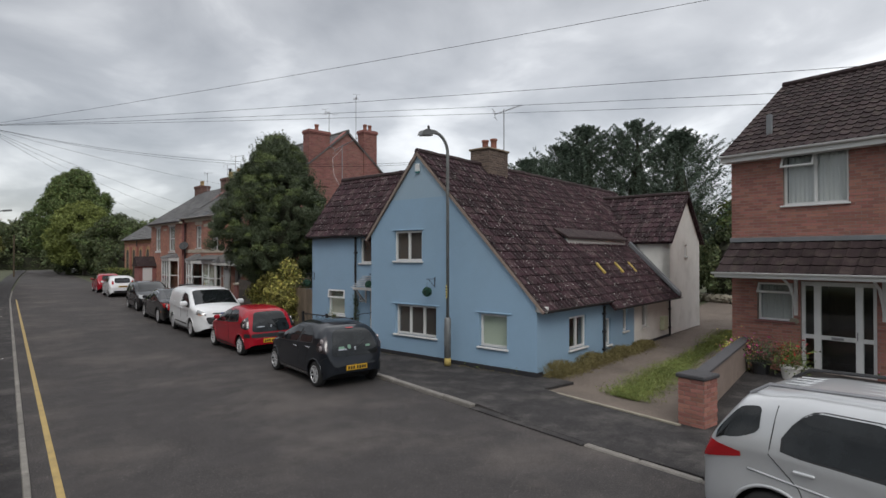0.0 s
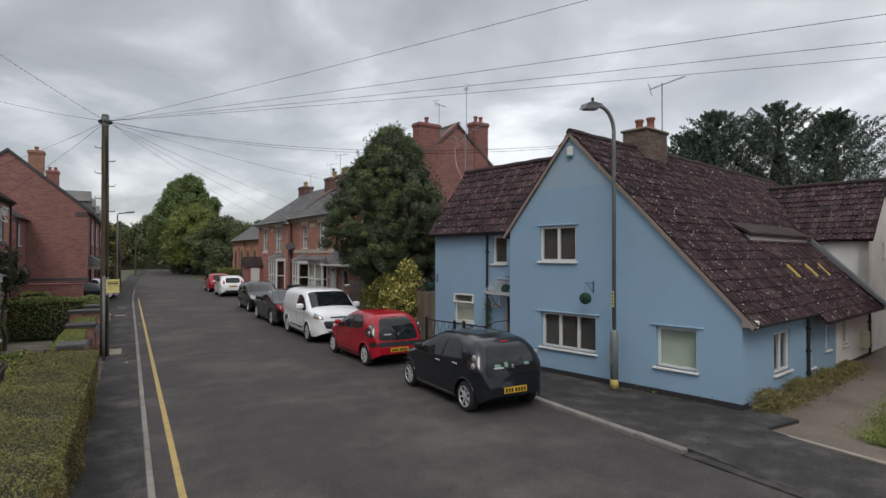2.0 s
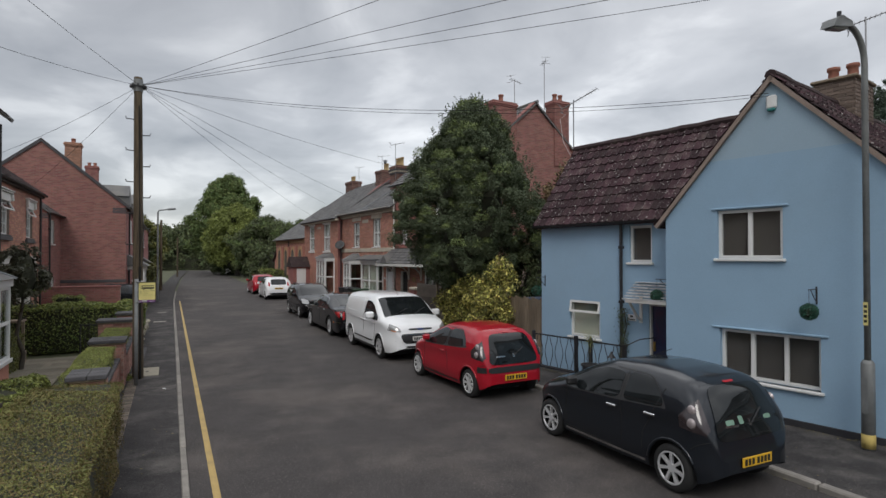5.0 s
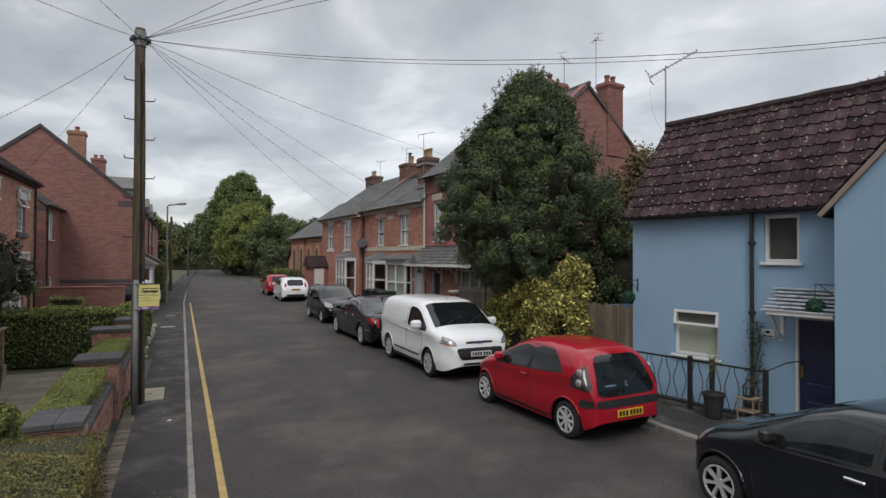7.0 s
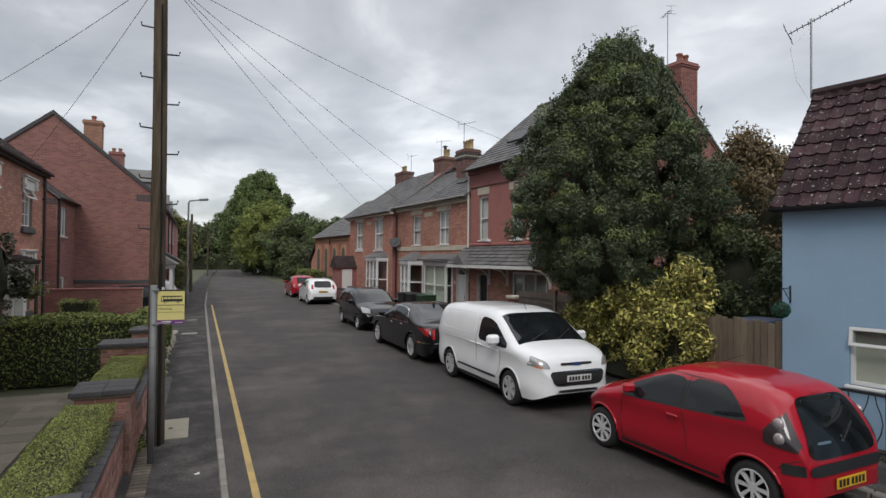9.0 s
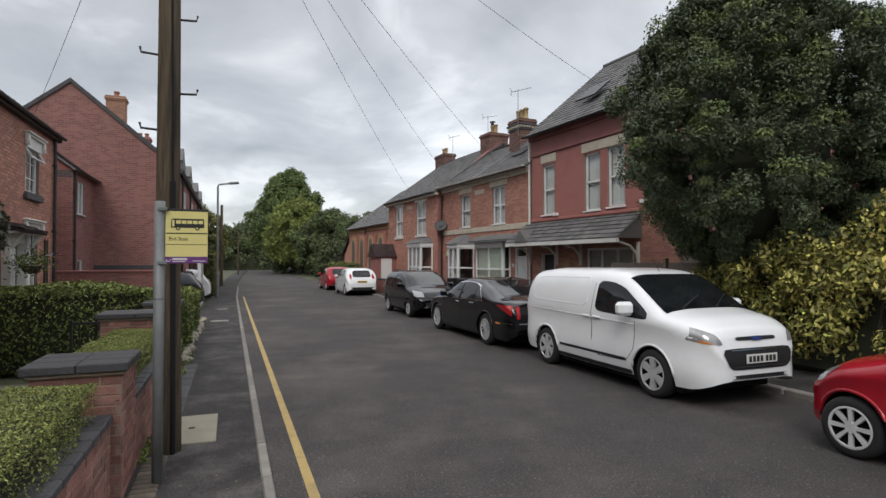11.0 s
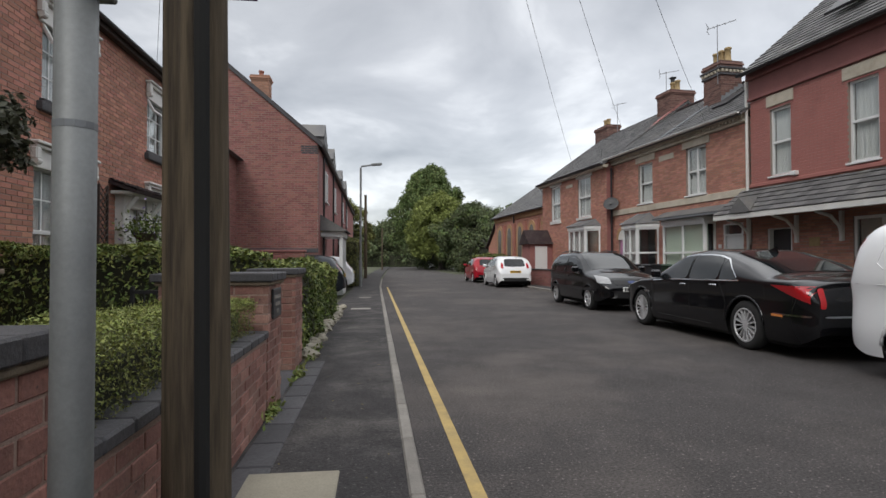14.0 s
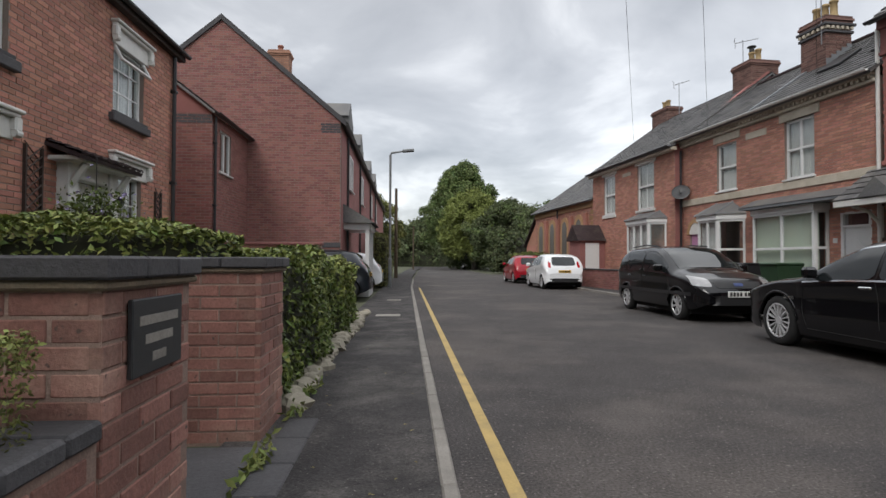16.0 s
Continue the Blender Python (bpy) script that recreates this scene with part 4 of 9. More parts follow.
# side walls along the drive
SM = BM @ pose(4.75, 0, 0, 0, 0, 90)
for (a, b, z1, mt, holes) in ((0.3, 3.62, 1.78, BLUE, [(1.62, 2.6, 0.5, 1.35)]), (3.62, 6.0, 1.5, BLUE, [(3.86, 4.2, 0.35, 1.12), (5.1, 5.45, 0.62, 1.3)]), (6.0, 9.4, 1.5, WHITEWALL, [(6.66, 7.16, 0.58, 1.33)])):
    part("wall", wall_core(SM, a, b, 0.1, z1, holes, 0.0, 0.25), mt, cot)
    for h in holes:
        window(cot, SM, *h, 2 if h[1] - h[0] > 0.6 else 1, depth=0.05)
part("plinth", Geo(SM).box(0.0, 9.4, -0.02, 0.25, -0.2, 0.1, 0.01), PLINTH, cot)
pipe(cot, SM, 3.66, -0.05, 0.05, 1.5)
pipe(cot, SM, 9.25, -0.05, 0.05, 1.95)
gutter(cot, SM, 0.05, 3.7, -0.28, 1.66, 0.05)
gutter(cot, SM, 3.75, 9.4, -0.4, 1.44, 0.05)
part("bargeboard_end", Geo(SM).box(0.0, 0.12, -0.26, 0.05, 1.6, 1.74, 0.01), WHITEPAINT, cot)
tagged(part("meter_box", Geo(SM).box(8.35, 8.75, -0.16, 0.0, 0.32, 0.8, 0.02), mat("cream_meter_box", (0.5, 0.52, 0.36), 0.6), cot))
# rear cross wing, white
RM = BM @ pose(4.75, 9.4, 0, 0, 0, 90)
g = wall_core(RM, 0, 3.7, 0.05, 3.5, [(1.75, 2.05, 2.9, 3.35)], 0.0, 0.25)
g.prism([(0, 3.5), (3.7, 3.5), (1.85, 5.25)], 0.0, 0.25)
part("wall", g, WHITEWALL, cot)
window(cot, RM, 1.75, 2.05, 2.9, 3.35, 1, depth=0.04, room=False)
part("wall", Geo(BM).box(1.5, 4.75, 9.4, 9.65, 1.5, 3.5), WHITEWALL, cot)
roof(cot, bl(0.6, 9.2, 3.42), bl(4.9, 9.2, 3.42), bl(0.6, 11.25, 5.33), TILE, 0.28, 0.20, 0.042, seed=6)
roof(cot, bl(4.9, 13.3, 3.42), bl(0.6, 13.3, 3.42), bl(4.9, 11.25, 5.33), TILE, 0.28, 0.20, 0.042, seed=7)
part("ridge", Geo(BM).tube([(0.9, 11.25, 5.36), (4.92, 11.25, 5.36)], 0.09, 8), TILE_DK, cot)
part("wall", Geo(BM).box(-0.95, 0.9, 13.3, 13.55, 0, 3.4).prism([(-1.0, 3.4), (3.2, 3.4), (0.93, 5.75)], 13.3, 13.5), WHITEWALL, cot)
part("verge_flashing", Geo(BM).prism([(3.35, 3.34), (5.2, 1.5), (5.2, 1.62), (3.4, 3.46)], 9.02, 9.3), LEAD, cot)
# flat dormer strip and rooflights on the big slope
part("dormer_fascia", Geo(BM).prism([(3.30, 3.25), (3.36, 3.2), (3.36, 3.46), (3.30, 3.5)], 4.2, 8.7), WHITEPAINT, cot)
part("dormer_roof", Geo(BM).prism([(2.92, 3.74), (3.44, 3.47), (3.44, 3.53), (2.92, 3.82)], 4.1, 8.8), TILE_DK, cot)
for y in (4.2, 8.64):
    part("dormer_cheek", Geo(BM).prism([(2.95, 3.68), (3.3, 3.3), (3.3, 3.5)], y, y + 0.06), LEAD, cot)
for k, y in enumerate((4.9, 6.3, 7.4)):
    mm, w, l = slope(bl(4.15, y, 2.42), bl(4.15, y + 0.5, 2.42), bl(3.9, y, 2.69))
    part("rooflight", Geo(mm).box(0, 0.1, -0.1, 0.34, 0.03, 0.09, 0.01), mat("yellow_fibre_strip", (0.45, 0.33, 0.08), 0.7), cot)
chimney(cot, BM, 0.93, 3.45, 0.72, 1.1, 5.3, 6.35, 2, STACK, POT_RED, 0.4, False).name = "chimney"
part("chimney_flaunching", Geo(BM).box(0.52, 1.34, 2.85, 4.05, 6.33, 6.4, 0.02), SAND, cot)
part("lead_apron", Geo(BM).prism([(1.25, 5.28), (1.62, 5.0), (1.62, 5.1), (1.25, 5.4)], 2.8, 4.1), LEAD, cot)
# left wing, set back
WM = BM @ pose(0, 0.65, 0)
HW = [(-2.25, -1.7, 2.7, 3.5), (-3.9, -3.03, 0.92, 1.78), (-1.78, -1.13, 0.1, 1.82)]
part("wall", wall_core(WM, -4.82, -1.0, 0.05, 3.6, HW, 0.0, 0.3), BLUE, cot)
EM = BM @ pose(-4.82, 4.55, 0, 0, 0, -90)
part("wall", wall_core(EM, 0, 3.87, 0.05, 3.58, (), 0.004, 0.25, [(2.43, 5.6)]), BLUE, cot)
part("wall", Geo(BM).box(-4.82, -1.0, 4.3, 4.55, 0, 3.6), BLUE, cot)
window(cot, WM, *HW[0], 1, depth=0.05, curtain=("slats", -2.2, -1.75, BLIND_DK))
window(cot, WM, *HW[1], 1, depth=0.05, curtain=("roll", -3.86, -3.07, BLIND), vent=(-3.9, -3.03, 1.5, 9))
# roof of the wing: its tiles are single parts
wmm, ww_, wl_ = slope(bl(-4.92, 0.45, 3.58), bl(-0.6, 0.45, 3.58), bl(-4.92, 2.12, 5.74))
wing_roof = part("roof_slope", Geo(wmm).box(0, ww_, 0, wl_, -0.08, -0.002), TILE_DK, cot)
roof(cot, bl(-0.6, 4.8, 3.55), bl(-4.92, 4.8, 3.55), bl(-0.6, 2.12, 5.74), TILE, 0.28, 0.20, 0.042, seed=8)
part("ridge", Geo(BM).tube([(-4.93 + 0.44 * k, 2.12, 5.76 + 0.01 * math.sin(k * 3)) for k in range(12)], 0.095, 8), TILE_DK, cot)
gutter(cot, WM, -4.93, -1.0, -0.2, 3.6, 0.06)
pipe(cot, WM, -2.42, -0.06, 0.1, 3.55)
# front door with canopy
fd = part("front_door", Geo(WM).box(-1.74, -1.17, 0.08, 0.13, 0.12, 1.78, 0.008), NAVY, cot)
for a, b, c, d in ((-1.66, -1.49, 0.95, 1.68), (-1.42, -1.25, 0.95, 1.68)):
    part("door_glass", Geo(WM).box(a, b, 0.072, 0.09, c, d), PANE, fd)
for zz in (0.25, 0.55):
    part("door_panel", Geo(WM).box(-1.64, -1.27, 0.066, 0.09, zz, zz + 0.2, 0.012), NAVY, fd)
part("door_handle", Geo(WM).tube([(-1.69, 0.03, 0.86), (-1.69, 0.03, 0.98)], 0.012, 6).box(-1.71, -1.67, 0.04, 0.08, 0.82, 1.02, 0.004), mat("brass", (0.5, 0.33, 0.1), 0.35, metal=0.9), fd)
part("door_frame", Geo(WM).box(-1.79, -1.74, 0.02, 0.16, 0.1, 1.82).box(-1.17, -1.12, 0.02, 0.16, 0.1, 1.82).box(-1.74, -1.17, 0.02, 0.16, 1.78, 1.82), WHITEPAINT, cot)
part("door_step", Geo(WM).box(-1.95, -1.05, -0.4, 0.1, 0.0, 0.12, 0.015), CONCRETE, cot)
can = part("door_canopy", Geo(WM).box(-2.0, -1.05, -0.55, -0.5, 1.86, 1.94, 0.01), WHITEPAINT, cot, "flaking white shingled door canopy")
for k in range(7):
    y0, z0 = -0.57 + k * 0.082, 1.93 + k * 0.055
    part("board", Geo(WM).prism([(-2.06, z0), (-1.0, z0), (-1.0, z0 + 0.022), (-2.06, z0 + 0.022)], y0, y0 + 0.105), mat("flaking_white_board", (0.48, 0.5, 0.52), 0.8, vary=0.2, scale=14, stain=(0.12, 0.11, 0.1), stain_amt=0.9, stain_scale=9) if k == 0 else bpy.data.materials["flaking_white_board"], can)
part("canopy_bracket", Geo(WM).tube([(-1.96, 0, 1.45), (-1.96, -0.14, 1.52), (-1.96, -0.3, 1.7), (-1.96, -0.45, 1.88)], 0.03, 6).box(-1.99, -1.93, -0.03, 0.01, 1.4, 1.95), WHITEPAINT, can)
part("number_plaque", Geo(WM).box(-2.28, -2.08, -0.02, 0.0, 1.42, 1.56, 0.004), WHITE_MARK, cot)
part("number_bar", Geo(WM).box(-2.22, -2.15, -0.026, -0.02, 1.5, 1.54).box(-2.26, -2.1, -0.026, -0.02, 1.44, 1.46), SIGNBLACK, cot)
part("alarm_box", Geo(BM).box(0.86, 1.02, -0.07, 0.0, 5.3, 5.52, 0.02), UPVC, cot, "white and teal alarm box")
part("alarm_lens", Geo(BM).box(0.88, 1.0, -0.072, -0.01, 5.26, 5.3, 0.01), mat("teal_plastic", (0.02, 0.18, 0.17), 0.5), cot)


def hanging_ball(x, y, z, m, arm):
    """A green topiary ball on a scrolled bracket."""
    t = thing("hanging_topiary_ball", "dark green artificial topiary ball on a black bracket", "ornament", group="topiary balls on the cottage")
    part("bracket", Geo(m).tube([(x, 0.0, z + 0.34), (x, -0.34, z + 0.34)], 0.008, 5).tube([(x, 0.0, z + 0.12), (x, -0.1, z + 0.2), (x, -0.26, z + 0.335)], 0.007, 5).box(x - 0.012, x + 0.012, -0.012, 0.0, z + 0.1, z + 0.38), IRON, t)
    part("chain", Geo(m).tube([(x, -0.32, z + 0.34), (x, -0.32, z + 0.12)], 0.004, 4), IRON, t)
    c = m @ Vector((x, -0.32, z))
    r = np.random.default_rng(int(abs(x) * 100))
    d = r.normal(size=(900, 3))
    d /= np.linalg.norm(d, axis=1)[:, None]
    part("ball_core", Geo(Matrix.Translation(c)).lathe([(0.115 * math.sin(k * math.pi / 8) + 0.001, 0.115 * math.cos(k * math.pi / 8)) for k in range(9)], 12), CORE_SHADE, t)
    leaf_part("ball_leaves", np.array(c) + d * 0.125, 0.018, mat("artificial_box_leaf", (0.012, 0.075, 0.045), 0.5, island=0.4), t, 1, 0.1, d)


hanging_ball(1.56, 0, 1.97, BM, 1)
hanging_ball(0.0, 0, 2.03, BM @ pose(-1.0, 0.2, 0, 0, 0, -90), 1)
hanging_ball(-4.7, 0, 1.97, WM, 1)

# railings in front of the wing
rail = thing("railing", "black iron railing with curved bars before the cottage", "railing", WM)
for x in (-4.55, -3.25, -2.85, -1.98):
    part("post", Geo().box(x - 0.035, x + 0.035, -0.62, -0.55, 0.05, 1.02 if x < -2 else 0.98, 0.006), IRON, rail)
for zz in (0.16, 0.93):
    part("rail_bar", Geo().box(-4.55, -1.98, -0.6, -0.575, zz, zz + 0.03), IRON, rail)
for k in range(16):
    x = -4.45 + k * 0.155
    s = 0.045 * (1 if k % 2 else -1)
    part("baluster", Geo().tube([(x + s * math.sin(math.pi * i / 6 * 2 - math.pi / 2), -0.588, 0.18 + 0.76 * i / 6) for i in range(7)], 0.008, 5), IRON, rail)
part("handrail", Geo().tube([(-1.98, -0.58, 0.95), (-1.75, -0.4, 1.1), (-1.62, -0.02, 1.12)], 0.012, 6), IRON, rail)


def planter(x, y, r, h, label):
    p = thing("plant_pot", label, "plant pot", WM @ Matrix.Translation((x, y, 0.09)))
    part("pot", Geo().lathe([(0.001, 0), (r * 0.75, 0), (r, h), (r + 0.02, h), (r + 0.02, h - 0.04), (r * 0.8, h - 0.06), (0.001, h - 0.06)], 16), TERRACOTTA, p, smooth=False)
    rr = np.random.default_rng(int(x * -50))
    pts = rr.normal(size=(260, 3)) * (0.07, 0.07, 0.13) + (0, 0, h + 0.55)
    part("stem", Geo().tube([(0, 0, h - 0.06), (0.02, 0.01, h + 0.4), (0.0, 0.0, h + 0.62)], 0.006, 5), BARK, p)
    leaf_part("foliage", pts, 0.022, HOLLY_LT, p, 2, thin=0.2)
    return p


planter(-2.72, -0.78, 0.17, 0.4, "black pot with a small yellow-leaved shrub")
lan = thing("lantern_stand", "small wooden crate with a black lantern on top", "lantern", WM @ Matrix.Translation((-2.15, -0.8, 0.09)))
for zz in (0.0, 0.22, 0.42):
    part("shelf", Geo().box(-0.14, 0.14, -0.12, 0.12, zz, zz + 0.03, 0.005), WOOD, lan)
for sx in (-0.13, 0.11):
    for sy in (-0.11, 0.09):
        part("leg", Geo().box(sx, sx + 0.02, sy, sy + 0.02, 0, 0.44), WOOD, lan)
part("lantern", Geo().box(-0.06, 0.06, -0.06, 0.06, 0.45, 0.47, 0.004).box(-0.06, -0.05, -0.06, -0.05, 0.47, 0.62).box(0.05, 0.06, -0.06, -0.05, 0.47, 0.62).box(-0.06, -0.05, 0.05, 0.06, 0.47, 0.62).box(0.05, 0.06, 0.05, 0.06, 0.47, 0.62).lathe([(0.09, 0.62), (0.03, 0.7), (0.02, 0.74), (0.001, 0.75)], 8), IRON, lan)
climb = thing("climbing_plant", "thin climbing plant up the downpipe in a pot", "plant", WM @ Matrix.Translation((-2.3, -0.25, 0.09)))
part("pot", Geo().lathe([(0.001, 0), (0.13, 0), (0.17, 0.25), (0.15, 0.25), (0.001, 0.2)], 14), TERRACOTTA, climb)
rr = np.random.default_rng(9)
part("stem", Geo().tube([(0, 0, 0.2), (-0.06, 0.1, 0.7), (0.03, 0.16, 1.2), (-0.05, 0.18, 1.6)], 0.012, 5), BARK, climb)
leaf_part("foliage", np.stack([rr.normal(0, 0.07, 500) - 0.03, rr.normal(0.12, 0.05, 500), rr.uniform(0.3, 1.6, 500)], 1), 0.026, HOLLY, climb, 2)


# ---- brick house by the drive ----
HM = right_frame((15.3, 6.1), 0)
h0 = thing("brick_house", "two-storey red brick house with a tiled porch and white windows", "house")
H0 = [(1.28, 2.68, 4.22, 5.55), (0.65, 1.5, 1.27, 2.24), (1.66, 3.2, 0.1, 2.3)]
part("wall", wall_core(HM, 0, 9, 0, 5.6, H0, 0.0065, 0.3), MORTAR, h0)
part("bricks", brick_skin(HM, 0, 6.5, 0, 5.6, H0, seed=11), BRICK, h0, kind="stuff")
SH = HM @ pose(0, 8, 0, 0, 0, -90)
part("wall", wall_core(SH, 0, 7.98, 0, 5.6, (), 0.0065, 0.3, [(4.0, 8.2)]), BRICK, h0)
roof(h0, tuple(HM @ Vector((-0.15, -0.3, 5.62))), tuple(HM @ Vector((9, -0.3, 5.62))), tuple(HM @ Vector((-0.15, 4.0, 8.35))), TILE_DK, 0.3, 0.22, 0.042, seed=12)
roof(h0, tuple(HM @ Vector((9, 8.3, 5.62))), tuple(HM @ Vector((-0.15, 8.3, 5.62))), tuple(HM @ Vector((9, 4.0, 8.35))), TILE_DK, 0.3, 0.22, 0.042, seed=13)
part("ridge", Geo(HM).tube([(-0.15, 4.0, 8.4), (9, 4.0, 8.4)], 0.1, 8), TILE_DK, h0)
part("fascia", Geo(HM).box(-0.15, 9, -0.3, -0.27, 5.44, 5.62, 0.005), UPVC, h0)
part("soffit", Geo(HM).box(-0.12, 9, -0.27, 0.0, 5.44, 5.46), UPVC, h0)
gutter(h0, HM, -0.15, 9, -0.37, 5.62, 0.06, UPVC)
part("vent_pipe", Geo(HM).box(0.68, 0.8, 0.55, 0.67, 6.0, 6.75, 0.01), LEAD, h0)
window(h0, HM, *H0[0], 2, curtain=("net", 1.35, 2.6), vent=(1.26, 2.0, 5.12))
window(h0, HM, *H0[1], 1, curtain=("net", 0.7, 1.45), vent=(0.66, 1.48, 1.95), sill_mat=BRICK_DK)
roof(h0, tuple(HM @ Vector((0.0, -0.95, 2.5))), tuple(HM @ Vector((9, -0.95, 2.5))), tuple(HM @ Vector((0.0, 0.0, 3.32))), TILE_DK, 0.3, 0.3, 0.03, seed=14)
part("porch_fascia", Geo(HM).box(-0.02, 9, -0.97, -0.94, 2.38, 2.52, 0.005), UPVC, h0)
part("porch_soffit", Geo(HM).box(0.0, 9, -0.94, 0.0, 2.38, 2.4), UPVC, h0)
gutter(h0, HM, -0.05, 9, -1.04, 2.52, 0.055, UPVC)
part("porch_flashing", Geo(HM).box(0, 9, -0.1, 0.0, 3.3, 3.42, 0.01), LEAD, h0)
for x in (1.57, 3.35):
    part("porch_bracket", Geo(HM).tube([(x, -0.03, 1.5), (x, -0.15, 1.85), (x, -0.42, 2.2), (x, -0.8, 2.38)], 0.035, 6).box(x - 0.035, x + 0.035, -0.06, 0.0, 1.45, 2.38), UPVC, h0)
dr = thing("porch_door", "", "")
dr.parent = h0
for a, b, c, d in ((1.66, 3.2, 0.1, 0.16), (1.66, 3.2, 2.2, 2.3), (1.74, 1.93, 0.9, 1.0), (2.08, 2.78, 0.9, 1.0), (2.93, 3.12, 0.9, 1.0)):
    part("door_rail", Geo(HM).box(a, b, 0.06, 0.14, c, d, 0.005), UPVC, dr)
for a, b in ((1.66, 1.74), (3.12, 3.2), (1.93, 2.08), (2.78, 2.93)):
    part("door_stile", Geo(HM).box(a, b, 0.06, 0.14, 0.16, 2.2, 0.005), UPVC, dr)
part("letter_plate", Geo(HM).box(2.3, 2.55, 0.045, 0.062, 0.92, 0.98, 0.004), ALU, dr)
for a, b in ((1.74, 1.93), (2.08, 2.78), (2.93, 3.12)):
    pn = part("pane", Geo(HM).box(a, b, 0.09, 0.096, 0.16, 2.2), PANE, dr)
    pn.visible_shadow = False
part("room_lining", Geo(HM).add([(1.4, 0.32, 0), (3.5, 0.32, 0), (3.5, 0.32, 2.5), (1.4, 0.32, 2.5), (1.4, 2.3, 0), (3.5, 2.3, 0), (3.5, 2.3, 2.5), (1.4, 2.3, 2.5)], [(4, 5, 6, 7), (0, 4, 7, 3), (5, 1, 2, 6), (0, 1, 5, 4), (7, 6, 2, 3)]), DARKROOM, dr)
part("door_handle", Geo(HM).tube([(2.83, 0.02, 0.95), (2.83, 0.02, 1.15)], 0.012, 6), ALU, dr)
part("wall_plaque", Geo(HM).prism([(1.52 + 0.11 * math.cos(k * math.tau / 12), 1.3 + 0.08 * math.sin(k * math.tau / 12)) for k in range(12)], -0.02, 0.0), CONCRETE, h0)
part("door_step", Geo(HM).box(1.4, 3.6, -0.9, 0.0, 0.0, 0.1, 0.015), PAVE, h0)
# its garden wall with pier
gwall = thing("garden_wall", "low red brick garden wall with a coped pier", "wall")
GP = pose(9.0, 3.75, 0)
part("pier_core", Geo(GP).box(0.01, 0.46, 0.01, 0.46, -0.1, 0.83), MORTAR, gwall)
for i, fm in enumerate((GP, GP @ pose(0.47, 0, 0, 0, 0, 90), GP @ pose(0, 0.47, 0, 0, 0, -90))):
    part("pier_bricks", brick_skin(fm, 0, 0.47, 0.0, 0.825, seed=20 + i), BRICK, gwall, kind="stuff")
part("pier_cap", Geo(GP).box(-0.03, 0.5, -0.03, 0.5, 0.83, 0.9, 0.015), BLUEBRICK, gwall)
WG = pose(9.47, 4.05, 0, 0, 0, 15)
part("wall_core", Geo(WG).box(0, 6.0, 0.012, 0.2, -0.1, 0.72), MORTAR, gwall)
part("wall_bricks", brick_skin(WG @ pose(6.0, 0.212, 0, 0, 0, 180), 0, 6.0, 0, 0.72, seed=25), BRICK, gwall, kind="stuff")
part("coping", Geo(WG).box(0, 6.0, -0.02, 0.24, 0.72, 0.78, 0.012), BLUEBRICK, gwall)
rnd = random.Random(8)
for k, (x, y, lab, col) in enumerate(((14.55, 5.6, "pot of yellow and green trailing flowers", YELLEAF), (14.5, 5.05, "large dark tub of trailing evergreen", HOLLY), (14.4, 4.35, "white pot with red dahlias and a spiky palm", LAUREL), (13.9, 1.9, "low pot of pink flowers", LAUREL))):
    fp = thing("flower_pot", lab, "flower pot", pose(x, y, 0.02), group="flower pots by the porch")
    part("pot", Geo().lathe([(0.001, 0), (0.17, 0), (0.22, 0.3), (0.24, 0.3), (0.24, 0.26), (0.2, 0.25), (0.001, 0.25)], 14), TERRACOTTA if k != 2 else WHITEPAINT, fp)
    rr = np.random.default_rng(k + 31)
    n = 700
    p = rr.normal(size=(n, 3)) * (0.2, 0.2, 0.17) + (0, 0, 0.48)
    leaf_part("foliage", p, 0.035, col, fp, k)
    fl = rr.normal(size=(60, 3)) * (0.22, 0.22, 0.12) + (0, 0, 0.62)
    leaf_part("flower_cluster", fl, 0.045, mat("petals_%d" % k, ((0.5, 0.1, 0.3), (0.4, 0.05, 0.15), (0.4, 0.03, 0.03), (0.6, 0.1, 0.35))[k], 0.6), fp, k)
    if k == 2:
        gg = Geo()
        for j in range(16):
            a = j * 2.4
            e2 = 0.25 + 0.4 * rnd.random()
            gg.add([(0.01 * math.sin(a), -0.01 * math.cos(a), 0.4), (-0.01 * math.sin(a), 0.01 * math.cos(a), 0.4), (0.8 * e2 * math.cos(a), 0.8 * e2 * math.sin(a), 0.5 + e2 * 1.1)], [(0, 1, 2)])
        part("palm_blades", gg, HOLLY_LT, fp, kind="stuff")


# ---- terrace on the right ----
TM = right_frame((10.3, 32.0), 5.1)


def tl(x, y, z):
    return tuple(TM @ Vector((x, y, z)))


# painted end house
ea = thing("terrace_house", "tall red-painted end terrace house with slate roof and porch canopy", "house", group="terrace")
HA = [(0.0, 0.68, 3.5, 5.3), (2.28, 3.0, 3.47, 5.34), (3.34, 4.07, 3.5, 5.4), (-0.13, 0.67, 0.1, 2.13), (2.35, 4.4, 0.45, 2.25)]
part("wall", wall_core(TM, -0.7, 6.05, 0, 6.55, HA, 0.0065, 0.3), MORTAR, ea)
part("bricks", brick_skin(TM, -0.7, 6.05, 0, 3.3, HA, seed=40), BRICK_OR, ea, kind="stuff")
part("bricks", brick_skin(TM, -0.7, 6.05, 3.3, 5.72, HA, joint=0.004, proud=0.005, seed=41), REDPAINT, ea, kind="stuff")
part("string_course", Geo(TM).box(-0.72, 6.07, -0.05, 0.02, 3.28, 3.38, 0.015), REDPAINT, ea)
